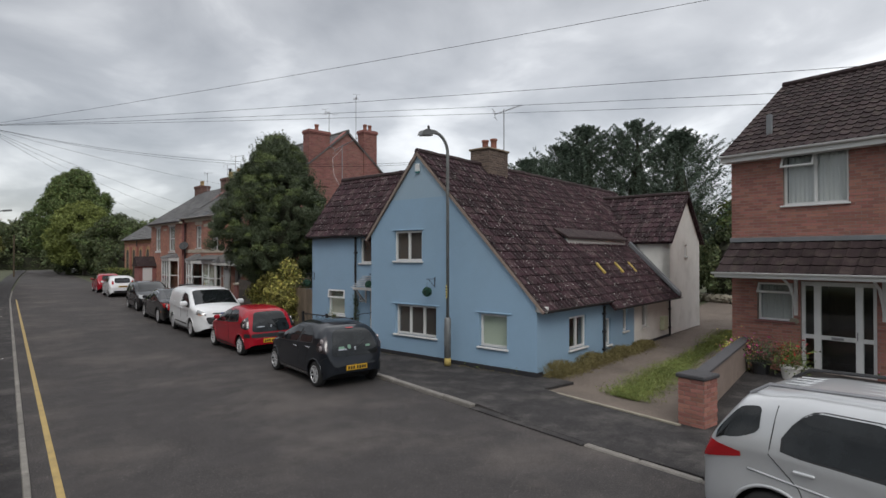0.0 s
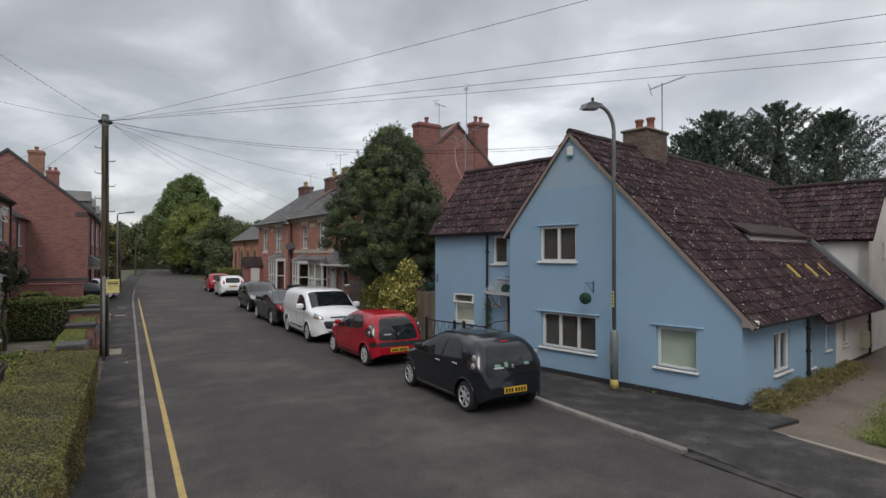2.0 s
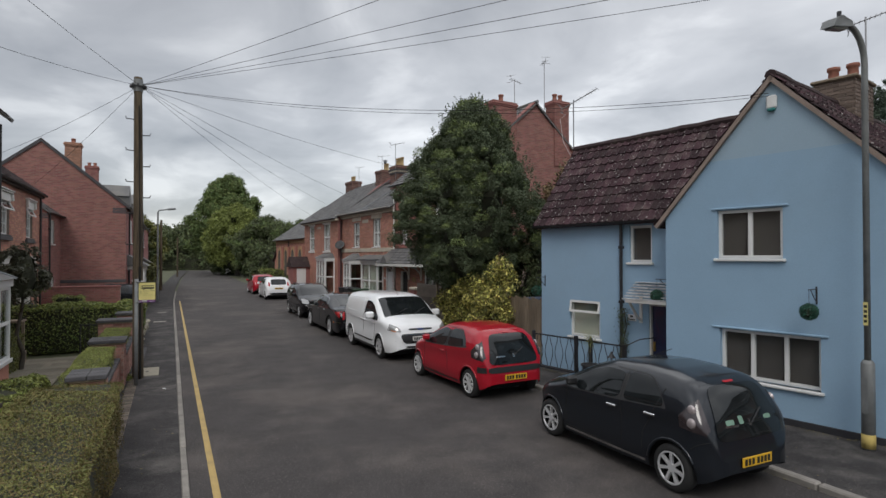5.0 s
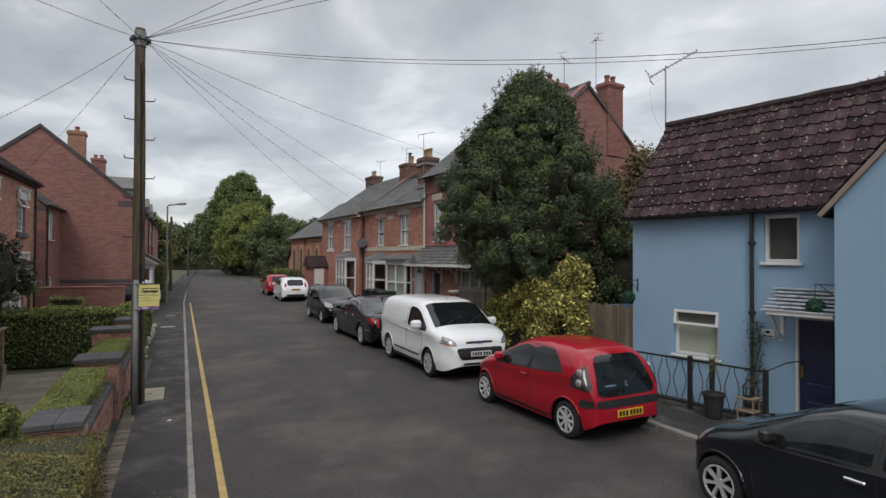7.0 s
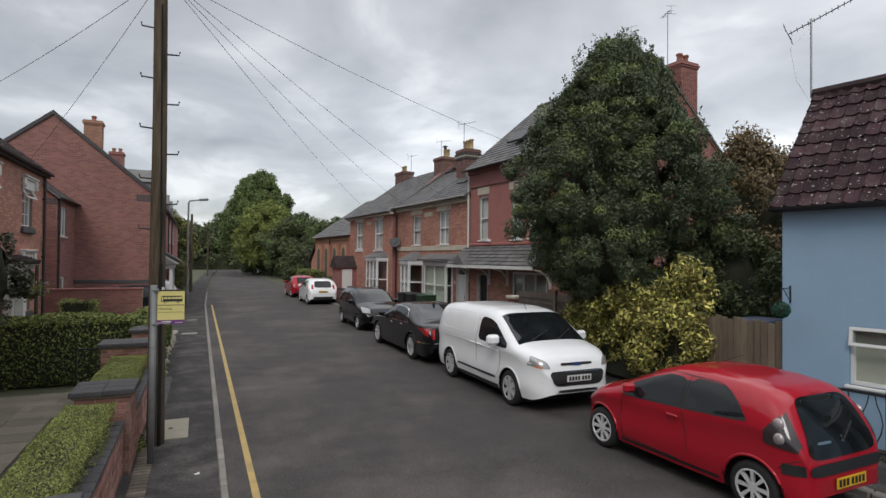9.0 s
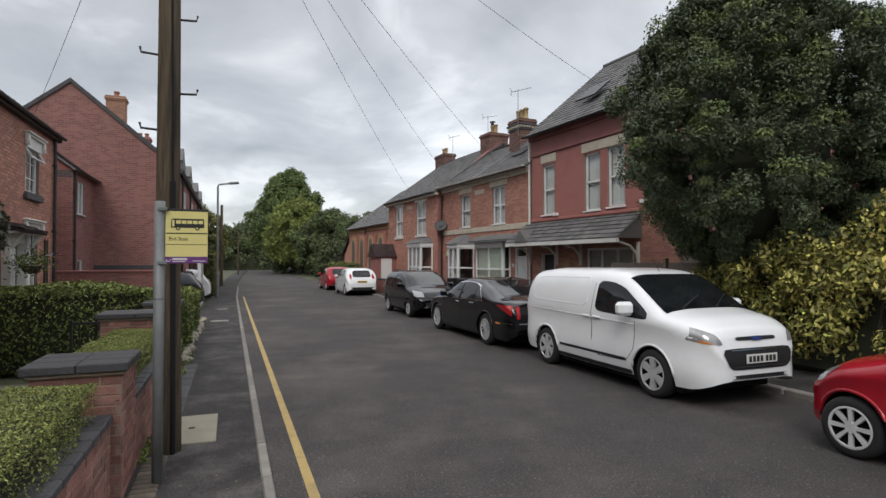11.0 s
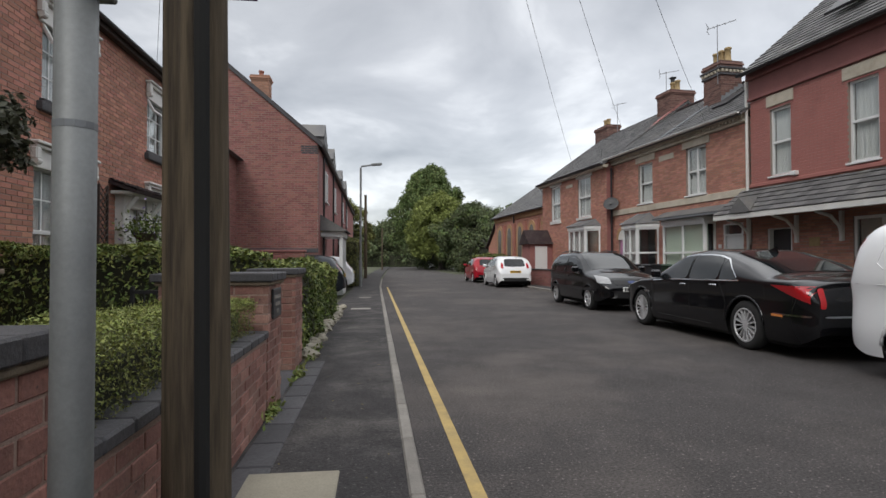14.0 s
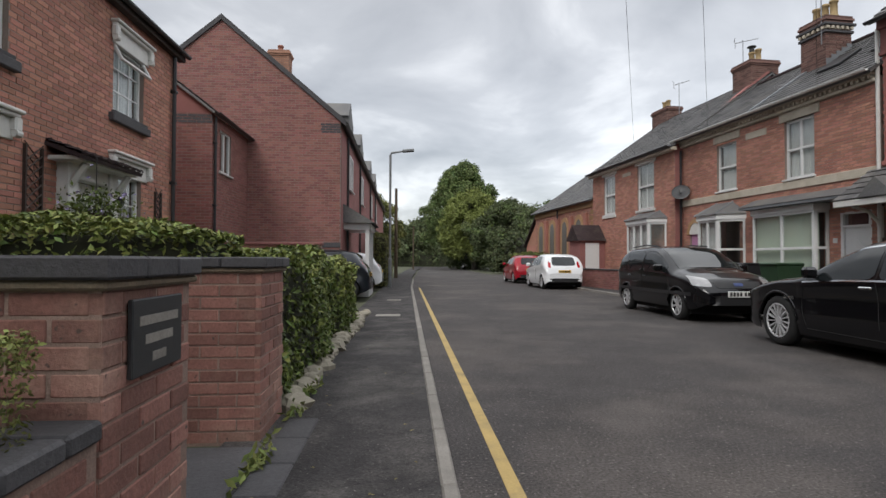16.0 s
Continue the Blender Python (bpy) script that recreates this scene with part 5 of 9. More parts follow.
part("frieze", Geo(TM).box(-0.72, 6.07, -0.03, 0.02, 5.8, 6.3, 0.01), BRICK_DK, ea)
part("frieze_moulding", Geo(TM).box(-0.74, 6.09, -0.07, 0.02, 5.72, 5.8, 0.01), BRICK_DK, ea)
part("eaves_moulding", Geo(TM).box(-0.74, 6.09, -0.12, 0.02, 6.3, 6.5, 0.02), BRICK_DK, ea)
for a, b in ((-0.1, 0.78), (2.15, 4.2)):
    part("lintel", Geo(TM).box(a, b, -0.03, 0.1, 5.38, 5.68, 0.012), STONE, ea)
for h in HA[:3]:
    window(ea, TM, *h, 1, sash=True, depth=0.06, bar=0.06, curtain=("net", h[0] + 0.06, h[1] - 0.06))
window(ea, TM, *HA[4], 3, sash=True, depth=0.03, bar=0.07, curtain=("slats", 2.45, 4.3, BLIND))
part("front_door", Geo(TM).box(-0.08, 0.62, 0.14, 0.2, 0.1, 2.08, 0.01).box(0.0, 0.54, 0.12, 0.15, 0.3, 0.9, 0.02), BLACKP, ea)
part("door_frame", Geo(TM).box(-0.13, -0.08, 0.02, 0.2, 0.1, 2.13).box(0.62, 0.67, 0.02, 0.2, 0.1, 2.13).box(-0.08, 0.62, 0.02, 0.2, 2.08, 2.13), WHITEPAINT, ea)
part("wall_plaque", Geo(TM).box(1.2, 1.5, -0.03, 0.0, 1.6, 1.82, 0.01), POT, ea)
roof(ea, tl(-1.0, -1.0, 2.5), tl(4.75, -1.0, 2.5), tl(-1.0, 0.0, 3.25), SLATE, 0.22, 0.25, 0, seed=42, thick=0.05, name="porch_roof")
part("porch_hip", Geo(TM).add([(-0.35, -1.05, 2.52), (0.45, -1.05, 2.52), (0.05, -1.05, 2.92), (0.05, -0.45, 2.95)], [(0, 1, 2), (0, 2, 3), (2, 1, 3)]), SLATE, ea)
part("porch_beam", Geo(TM).box(-1.0, 4.75, -1.0, -0.9, 2.36, 2.5, 0.01), WHITEPAINT, ea)
for x in (4.72, -0.98):
    part("porch_cheek", Geo(TM).add([(x, -1.0, 2.5), (x, 0, 2.5), (x, 0, 3.22)], [(0, 1, 2)]), SLATE, ea)
for x in (-0.75, 0.85, 2.1, 4.6):
    part("porch_bracket", Geo(TM).tube([(x, -0.02, 1.75), (x, -0.1, 2.05), (x, -0.35, 2.28), (x, -0.75, 2.38)], 0.04, 6).box(x - 0.04, x + 0.04, -0.07, 0.0, 1.7, 2.4), WHITEPAINT, ea)
roof(ea, tl(-0.75, -0.32, 6.45), tl(6.15, -0.32, 6.45), tl(-0.75, 3.65, 9.75), SLATE, 0.24, 0.26, 0, seed=43)
roof(ea, tl(6.15, 7.6, 6.45), tl(-0.75, 7.6, 6.45), tl(6.15, 3.65, 9.75), SLATE, 0.24, 0.26, 0, seed=44)
part("ridge", Geo(TM).tube([(-0.75, 3.65, 9.78), (6.2, 3.65, 9.78)], 0.08, 8), SLATE, ea)
gutter(ea, TM, -0.75, 6.15, -0.38, 6.45, 0.06)
for x, y, z in ((1.2, 0.9, 7.5), (3.3, 1.3, 7.8)):
    part("rooflight", Geo(slope(tl(x, y - 0.35, 7.38 if x < 2 else 7.7), tl(x + 1.0, y - 0.35, 7.38 if x < 2 else 7.7), tl(x, y + 0.35, 7.96 if x < 2 else 8.28))[0]).box(0, 1.0, 0, 0.9, 0.02, 0.08, 0.01), BLACKP, ea)
GA = TM @ pose(6.05, 0, 0, 0, 0, 90)


def ga_out(z):
    if z < 6.5:
        return (0, 7.3)
    t = (z - 6.5) / 3.2
    return (3.65 * t, 7.3 - 3.65 * t)


part("gable_wall", wall_core(GA, 0, 7.3, 0, 6.5, (), 0.0065, 0.3, [(3.65, 9.72)]), MORTAR, ea)
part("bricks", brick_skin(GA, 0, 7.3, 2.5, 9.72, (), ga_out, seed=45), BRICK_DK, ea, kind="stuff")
part("gable_coping", Geo(GA).prism([(-0.1, 6.42), (3.65, 9.72), (3.65, 9.84), (-0.1, 6.54)], -0.04, 0.3).prism([(7.4, 6.42), (7.4, 6.54), (3.65, 9.84), (3.65, 9.72)], -0.04, 0.3), BRICK_DK, ea)
chimney(ea, GA, 1.9, 0.25, 1.25, 0.62, 6.6, 9.35, 1, BRICK_DK, POT_RED, 0.35)
chimney(ea, GA, 5.2, 0.25, 0.9, 0.62, 7.0, 9.85, 2, BRICK_DK, POT_RED, 0.35)
# lower rear wing of the end house
part("rear_wing", Geo(TM).box(1.5, 5.95, 7.3, 12.5, 0, 6.0), BRICK_DK, ea)
roof(ea, tl(6.07, 7.0, 5.9), tl(6.07, 12.7, 5.0), tl(3.4, 7.0, 8.0), SLATE, 0.24, 0.26, 0, seed=46)
part("rear_gable", Geo(TM).prism([(1.4, 6.0), (5.95, 6.0), (3.4, 7.8)], 7.3, 12.4), BRICK_DK, ea)
part("downpipe", Geo(TM).tube([(-0.76, -0.06, 0.1), (-0.76, -0.06, 6.35)], 0.04, 8), WHITEPAINT, ea)
for xa, za in ((0.75, 3.42), (4.75, 3.5)):
    part("security_light", Geo(TM).box(xa, xa + 0.17, -0.13, 0.0, za, za + 0.11, 0.01), UPVC, ea)

# the pair in the middle
eb = thing("terrace_house", "red brick terrace house with bay windows and a stone band", "house", group="terrace")
HB = [(-6.4, -5.47, 3.4, 4.9), (-3.55, -2.56, 3.38, 4.95), (-7.88, -7.25, 0.1, 2.2), (-1.8, -1.02, 0.1, 2.35), (-6.7, -5.35, 0.4, 2.5), (-4.2, -2.3, 0.4, 2.5)]
part("wall", wall_core(TM, -8.4, -0.8, 0, 5.35, HB, 0.0065, 0.3), MORTAR, eb)
part("bricks", brick_skin(TM, -8.4, -0.8, 0, 5.2, HB, seed=50), BRICK_OR, eb, kind="stuff")
part("stone_band", Geo(TM).box(-8.42, -0.8, -0.035, 0.02, 3.1, 3.32, 0.012), STONE, eb)
for a, b in ((-6.55, -5.3), (-3.72, -2.38)):
    part("lintel", Geo(TM).box(a, b, -0.03, 0.1, 4.95, 5.2, 0.012), STONE, eb)
part("date_plaque", Geo(TM).box(-5.05, -4.2, -0.02, 0.02, 4.78, 4.98, 0.012), STONE, eb)
part("cornice", Geo(TM).box(-8.45, -0.8, -0.1, 0.02, 5.2, 5.28, 0.01).box(-8.45, -0.8, -0.2, 0.02, 5.36, 5.44, 0.01), STONE, eb)
dent = Geo(TM)
for k in range(52):
    dent.box(-8.42 + k * 0.147, -8.35 + k * 0.147, -0.15, 0.02, 5.28, 5.36)
part("dentil_course", dent, STONE, eb, kind="stuff")
window(eb, TM, *HB[0], 1, sash=True, depth=0.07, bar=0.06, curtain=("net", -6.3, -5.55))
window(eb, TM, *HB[1], 2, sash=True, depth=0.07, bar=0.06, curtain=("net", -3.5, -2.6))
roof(eb, tl(-8.5, -0.3, 5.42), tl(-0.72, -0.3, 5.42), tl(-8.5, 2.95, 7.58), SLATE, 0.24, 0.26, 0, seed=51)
roof(eb, tl(-0.72, 6.2, 5.42), tl(-8.5, 6.2, 5.42), tl(-0.72, 2.95, 7.58), SLATE, 0.24, 0.26, 0, seed=52)
part("ridge", Geo(TM).tube([(-8.5, 2.95, 7.61), (-0.72, 2.95, 7.61)], 0.08, 8), TILE_DK, eb)
part("firewall_coping", Geo(slope(tl(-4.75, -0.3, 5.42), tl(-4.5, -0.3, 5.42), tl(-4.75, 2.95, 7.58))[0]).box(0, 0.12, 0, 3.85, 0, 0.07), LEAD, eb)
gutter(eb, TM, -8.45, -0.75, -0.36, 5.46, 0.06, WHITEPAINT)
for x, z in ((-1.9, 6.5), (-3.5, 6.6)):
    part("rooflight", Geo(slope(tl(x, 1.0, 6.29), tl(x + 0.7, 1.0, 6.29), tl(x, 1.8, 6.82))[0]).box(0, 0.7, 0, 0.85, 0.02, 0.09, 0.01), BLACKP, eb)
c2 = chimney(eb, TM, -4.4, 2.12, 0.9, 0.84, 6.3, 8.02, 3, SOOTRED, POT, 0.5)
for e2, za in ((0.05, 7.72), (0.09, 7.92)):
    part("corbel_course", Geo(TM).box(-4.85 - e2, -3.95 + e2, 1.7 - e2, 2.54 + e2, za, za + 0.075, 0.01), BLUEBRICK, c2)
for k in range(6):
    part("dentil", Geo(TM).box(-4.86 + k * 0.165, -4.78 + k * 0.165, 1.62, 1.7, 7.82, 7.9), STONE, c2)
    part("dentil", Geo(TM).box(-3.95, -3.87, 1.68 + k * 0.155, 1.76 + k * 0.155, 7.82, 7.9), STONE, c2)
for k in range(5):
    part("stepped_flashing", Geo(TM).box(-3.95, -3.93, 1.7 + 0.17 * k, 1.87 + 0.17 * k, 6.6 + 0.113 * k, 6.98 + 0.113 * k), LEAD, c2)
chimney(eb, TM, -8.85, 3.35, 1.0, 1.15, 6.6, 8.42, 2, SOOTRED, POT, 0.5)
part("cowl", Geo(TM).tube([(-9.02, 3.35, 9.08), (-9.02, 3.35, 9.3)], 0.09, 10).lathe([(0.001, 9.42), (0.16, 9.36), (0.16, 9.33), (0.001, 9.34)], 12, "z", (-9.02, 3.35, 0)), IRON, eb)


def bay(house, m, xa, xb, z0, z1, out, splay, hip, lights, cur):
    """A projecting bay: splayed sides, posts, panes, a low wall, a hipped roof."""
    pts = [(xa, 0), (xa + splay, -out), (xb - splay, -out), (xb, 0)]
    b = part("bay_window", Geo(m).flat(pts[::-1], 0.02, z0), BRICK_OR, house)
    part("bay_sill", Geo(m).flat([(xa - 0.05, 0), (xa + splay - 0.03, -out - 0.06), (xb - splay + 0.03, -out - 0.06), (xb + 0.05, 0)][::-1], z0, z0 + 0.07), UPVC, b)
    part("bay_head", Geo(m).flat([(xa - 0.05, 0), (xa + splay - 0.03, -out - 0.06), (xb - splay + 0.03, -out - 0.06), (xb + 0.05, 0)][::-1], z1, z1 + 0.16), UPVC, b)
    for (p, q), n in zip(zip(pts, pts[1:]), (1, lights, 1)):
        d = Vector((q[0] - p[0], q[1] - p[1], 0))
        L = d.length
        if L < 0.15:
            part("bay_cheek", Geo(m).box(min(p[0], q[0]) - 0.02, max(p[0], q[0]) + 0.02, min(p[1], q[1]), max(p[1], q[1]), z0, z1), UPVC, b)
            continue
        mm = m @ Matrix.Translation((p[0], p[1], 0)) @ Matrix.Rotation(math.atan2(d.y, d.x), 4, "Z")
        w = window(b, mm, 0.0, L, z0 + 0.07, z1, n, depth=-0.02, bar=0.065, sill=False, sash=True, room=False)
    if cur:
        part("blind", Geo(m).box(xa + splay, xb - splay, -out + 0.12, -out + 0.125, z0 + 0.1, z1 - 0.05), cur, b)
    if hip:
        zt = z1 + 0.16 + hip
        a0, a1, a2, a3 = (xa - 0.1, 0, z1 + 0.16), (xa + splay - 0.05, -out - 0.12, z1 + 0.16), (xb - splay + 0.05, -out - 0.12, z1 + 0.16), (xb + 0.1, 0, z1 + 0.16)
        t0, t1 = (xa + splay + 0.1, 0, zt), (xb - splay - 0.1, 0, zt)
        part("bay_roof", Geo(m).add([a0, a1, a2, a3, t0, t1], [(0, 1, 4), (1, 2, 5, 4), (2, 3, 5)]), SLATE, b)
        for p, q in ((a1, t0), (a2, t1)):
            part("bay_hip_lead", Geo(m).tube([p, q], 0.03, 5), LEAD, b)
    return b


bay(eb, TM, -6.95, -5.1, 0.55, 2.45, 0.6, 0.45, 0.42, 2, CURTAIN)
bay(eb, TM, -4.38, -2.15, 0.5, 2.45, 0.35, 0.05, 0, 2, BLIND_G)
part("bay_canopy", Geo(TM).prism([(-4.6, 2.62), (-0.85, 2.62), (-0.85, 2.7), (-4.6, 2.7)], -0.6, 0.0), LEAD, eb)
part("bay_canopy_roof", Geo(TM).add([(-4.65, -0.62, 2.7), (-0.8, -0.62, 2.7), (-0.8, 0, 2.95), (-4.65, 0, 2.95)], [(0, 1, 2, 3)]), SLATE, eb)
d1 = part("front_door", Geo(TM).box(-1.74, -1.08, 0.05, 0.1, 0.1, 1.98, 0.01), UPVC, eb, "white panelled front door")
part("door_arch_panel", Geo(TM).prism([(-1.6, 0.5), (-1.22, 0.5), (-1.22, 1.5), (-1.41, 1.75), (-1.6, 1.5)], 0.035, 0.05), UPVC, d1)
part("door_handle", Geo(TM).box(-1.16, -1.12, 0.02, 0.05, 0.95, 1.15, 0.004), IRON, d1)
part("fanlight", Geo(TM).box(-1.74, -1.08, 0.06, 0.07, 2.03, 2.3), PANE, d1)
part("door_frame", Geo(TM).box(-1.82, -1.74, 0.0, 0.14, 0.1, 2.35).box(-1.08, -1.0, 0.0, 0.14, 0.1, 2.35).box(-1.74, -1.08, 0.0, 0.14, 1.98, 2.03).box(-1.74, -1.08, 0.0, 0.14, 2.3, 2.35), UPVC, eb)
arc = [(-7.56 + 0.33 * math.cos(t), 2.1 + 0.4 * math.sin(t)) for t in [math.pi * k / 10 for k in range(11)]]
arc2 = [(-7.56 + 0.46 * math.cos(t), 2.1 + 0.53 * math.sin(t)) for t in [math.pi * k / 10 for k in range(11)]]
part("door_arch", Geo(TM).prism(arc + arc2[::-1], -0.03, 0.05), BRICK_BUFF, eb)
part("arch_panel", Geo(TM).prism(arc, -0.01, 0.05), WHITEPAINT, eb)
part("front_door", Geo(TM).box(-7.85, -7.28, 0.05, 0.1, 0.1, 2.15, 0.01), PINK, eb, "pink front door under a brick arch")
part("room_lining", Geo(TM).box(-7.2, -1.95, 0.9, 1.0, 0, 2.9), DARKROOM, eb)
part("number_plaque", Geo(TM).box(-2.02, -1.9, -0.02, 0.0, 1.62, 1.74, 0.003), WHITE_MARK, eb)

# the set-forward house
CM = TM @ pose(0, -0.3, 0)
ec = thing("terrace_house", "red brick terrace house set forward with sash windows", "house", group="terrace")
HC = [(-14.0, -12.9, 3.25, 5.0), (-10.95, -9.7, 3.2, 5.05), (-14.9, -14.2, 0.1, 2.1)]
part("wall", wall_core(CM, -15.2, -8.3, 0, 5.3, HC, 0.0065, 0.3), MORTAR, ec)
part("bricks", brick_skin(CM, -15.2, -8.3, 0, 5.2, HC, seed=60), BRICK_OR, ec, kind="stuff")
CS = CM @ pose(-8.3, 0, 0, 0, 0, 90)
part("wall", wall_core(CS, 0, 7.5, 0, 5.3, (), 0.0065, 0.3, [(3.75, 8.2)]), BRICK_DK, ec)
for a, b in ((-14.15, -12.75), (-11.1, -9.55)):
    part("lintel", Geo(CM).box(a, b, -0.04, 0.1, 5.0, 5.2, 0.012), WHITEPAINT, ec)
    part("window_ledge", Geo(CM).box(a + 0.05, b - 0.05, -0.05, 0.1, 3.1, 3.2, 0.012), WHITEPAINT, ec)
part("date_plaque", Geo(CM).box(-12.2, -11.5, -0.02, 0.02, 4.72, 4.88, 0.012), STONE, ec)
for h in HC[:2]:
    window(ec, CM, *h, 1, sash=True, depth=0.05, bar=0.08, grid=(2, 2), curtain=("net", h[0] + 0.06, h[1] - 0.06))
roof(ec, tl(-15.3, -0.55, 5.25), tl(-8.15, -0.55, 5.25), tl(-15.3, 3.5, 8.1), SLATE, 0.24, 0.26, 0, seed=61)
roof(ec, tl(-8.15, 7.6, 5.25), tl(-15.3, 7.6, 5.25), tl(-8.15, 3.5, 8.1), SLATE, 0.24, 0.26, 0, seed=62)
part("fascia", Geo(CM).box(-15.3, -8.15, -0.22, 0.0, 5.12, 5.24, 0.01), STONE, ec)
gutter(ec, CM, -15.3, -8.15, -0.32, 5.28, 0.06)
part("downpipe", Geo(CS).tube([(0.2, -0.05, 0.1), (0.2, -0.05, 5.1)], 0.04, 8), BLACKP, ec)
chimney(ec, TM, -15.3, 3.6, 1.4, 0.75, 7.2, 8.45, 2, SOOTRED, POT, 0.42)
bay(ec, CM, -11.05, -8.85, 0.4, 2.6, 0.55, 0.3, 0.3, 3, CURTAIN)
pc = part("porch", Geo(CM).box(-15.1, -13.9, -1.2, 0.0, 0, 2.1), BRICK_DK, ec, "small brick porch with tiled roof")
part("porch_roof", Geo(CM).prism([(-15.25, 2.1), (-13.75, 2.1), (-14.5, 2.85)], -1.35, 0.0), TILE_DK, pc)
part("porch_door", Geo(CM).box(-13.91, -13.87, -0.95, -0.3, 0.1, 2.0), UPVC, pc)
dishm = CS @ pose(0.05, -0.3, 3.55)
ds = thing("satellite_dish", "dark grey satellite dish on the house wall", "satellite dish", dishm)
part("dish", Geo(pose(0, 0, 0, 60, 0, -40)).lathe([(0.02, 0.0), (0.15, 0.02), (0.3, 0.08), (0.31, 0.085), (0.3, 0.09), (0.02, 0.012)], 16), BLACKP, ds, smooth=True)
part("arm", Geo().tube([(0, 0.3, -0.05), (0, 0.05, 0.0), (-0.2, -0.2, 0.1)], 0.012, 6), IRON, ds)
fw = thing("garden_wall", "low red brick front wall of the terrace", "wall")
part("wall_bricks", brick_skin(TM @ pose(-16, -1.6, 0), 0, 7.6, 0.05, 0.8, seed=63), BRICK_DK, fw, kind="stuff")
part("wall_core", Geo(TM).box(-16, -8.4, -1.588, -1.4, 0, 0.8), MORTAR, fw)
part("coping", Geo(TM).box(-16, -8.4, -1.63, -1.37, 0.8, 0.86, 0.012), BLUEBRICK, fw)
for k, (x, col, lab) in enumerate(((-3.2, IRON, "black wheeled bin by the front wall"), (-2.1, mat("green_bin_plastic", (0.02, 0.05, 0.022), 0.5), "green wheeled bin by the front wall"), (-4.1, IRON, "black wheeled bin by the front wall"))):
    bn = thing("wheeled_bin", lab, "bin", TM @ pose(x, -1.35, 0.09), group="wheeled bins")
    part("bin_body", Geo().add([(-0.22, -0.26, 0.05), (0.22, -0.26, 0.05), (0.22, 0.26, 0.05), (-0.22, 0.26, 0.05), (-0.29, -0.36, 0.98), (0.29, -0.36, 0.98), (0.29, 0.34, 0.98), (-0.29, 0.34, 0.98)], [(0, 1, 5, 4), (1, 2, 6, 5), (2, 3, 7, 6), (3, 0, 4, 7), (3, 2, 1, 0), (4, 5, 6, 7)]), col, bn)
    part("bin_lid", Geo().box(-0.3, 0.3, -0.4, 0.38, 0.98, 1.05, 0.03), col, bn)
    for sx in (-0.27, 0.22):
        part("bin_wheel", Geo().lathe([(0.001, sx), (0.1, sx), (0.1, sx + 0.05), (0.001, sx + 0.05)], 12, "x", (0, 0.3, 0.1)), BLACKP, bn)

# chapel
KM = TM @ pose(-26.0, 0.45, 0)
ch = thing("chapel", "red and buff brick chapel with tall arched windows", "chapel")
part("wall", wall_core(KM, 0, 9.2, 0, 4.3, (), 0.0065, 0.4), MORTAR, ch)
part("bricks", brick_skin(KM, 0, 9.2, 0.3, 4.0, (), seed=70), BRICK_OR, ch, kind="stuff")
part("eaves_band", Geo(KM).box(-0.05, 9.25, -0.06, 0.0, 3.95, 4.3, 0.015), BRICK_BUFF, ch)
KS = KM @ pose(9.2, 0, 0, 0, 0, 90)
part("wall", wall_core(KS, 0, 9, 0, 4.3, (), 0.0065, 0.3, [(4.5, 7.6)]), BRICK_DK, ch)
for k in range(12):
    part("quoin", Geo(KM).box(8.75 + 0.12 * (k % 2), 9.23, -0.03, 0.02, 0.3 + k * 0.3, 0.52 + k * 0.3, 0.01), BRICK_BUFF, ch)
for k in range(4):
    x = 1.2 + k * 2.05
    out = [(x + 0.42 * math.cos(t), 2.95 + 0.55 * math.sin(t)) for t in [math.pi * j / 10 for j in range(11)]]
    rim = [(x + 0.62, 1.0)] + [(x + 0.62 * math.cos(t), 2.95 + 0.75 * math.sin(t)) for t in [math.pi * j / 10 for j in range(11)]] + [(x - 0.62, 1.0)]
    wa = part("arched_window", Geo(KM).prism(rim, -0.05, 0.0), BRICK_BUFF, ch)
    part("pane", Geo(KM).prism([(x + 0.36, 1.1)] + [(x + 0.36 * math.cos(t), 2.95 + 0.5 * math.sin(t)) for t in [math.pi * j / 10 for j in range(11)]] + [(x - 0.36, 1.1)], -0.06, -0.04), mat("dull_leaded_glass", (0.12, 0.11, 0.10), 0.25, vary=0.2, scale=12) if k == 0 else bpy.data.materials["dull_leaded_glass"], wa)
    part("buttress", Geo(KM).box(x + 0.85, x + 1.2, -0.15, 0.0, 0.0, 3.7, 0.02), BRICK_OR, ch)
roof(ch, tuple(KM @ Vector((-0.2, -0.3, 4.28))), tuple(KM @ Vector((9.4, -0.3, 4.28))), tuple(KM @ Vector((-0.2, 4.5, 7.6))), SLATE, 0.28, 0.3, 0, seed=71)
roof(ch, tuple(KM @ Vector((9.4, 9.3, 4.28))), tuple(KM @ Vector((-0.2, 9.3, 4.28))), tuple(KM @ Vector((9.4, 4.5, 7.6))), SLATE, 0.28, 0.3, 0, seed=72)
part("gable_wall", Geo(KM).prism([(0, 0), (0.02, 0), (0.02, 4.3), (0, 4.3)], 0, 9).add([(0, 0, 4.3), (0, 9, 4.3), (0, 4.5, 7.55)], [(0, 1, 2)]), BRICK_OR, ch)
part("downpipe", Geo(KM).tube([(4.3, -0.1, 0.1), (4.3, -0.1, 4.2)], 0.05, 8), BLACKP, ch)
ex = thing("brick_house", "low red brick house beyond the chapel", "house")
XM = TM @ pose(-34.5, 2.5, 0)
part("wall", Geo(XM).box(0, 6, 0, 6, 0, 2.4).prism([(0, 2.4), (6, 2.4), (3, 4.6)], 0, 6), BRICK_OR, ex)
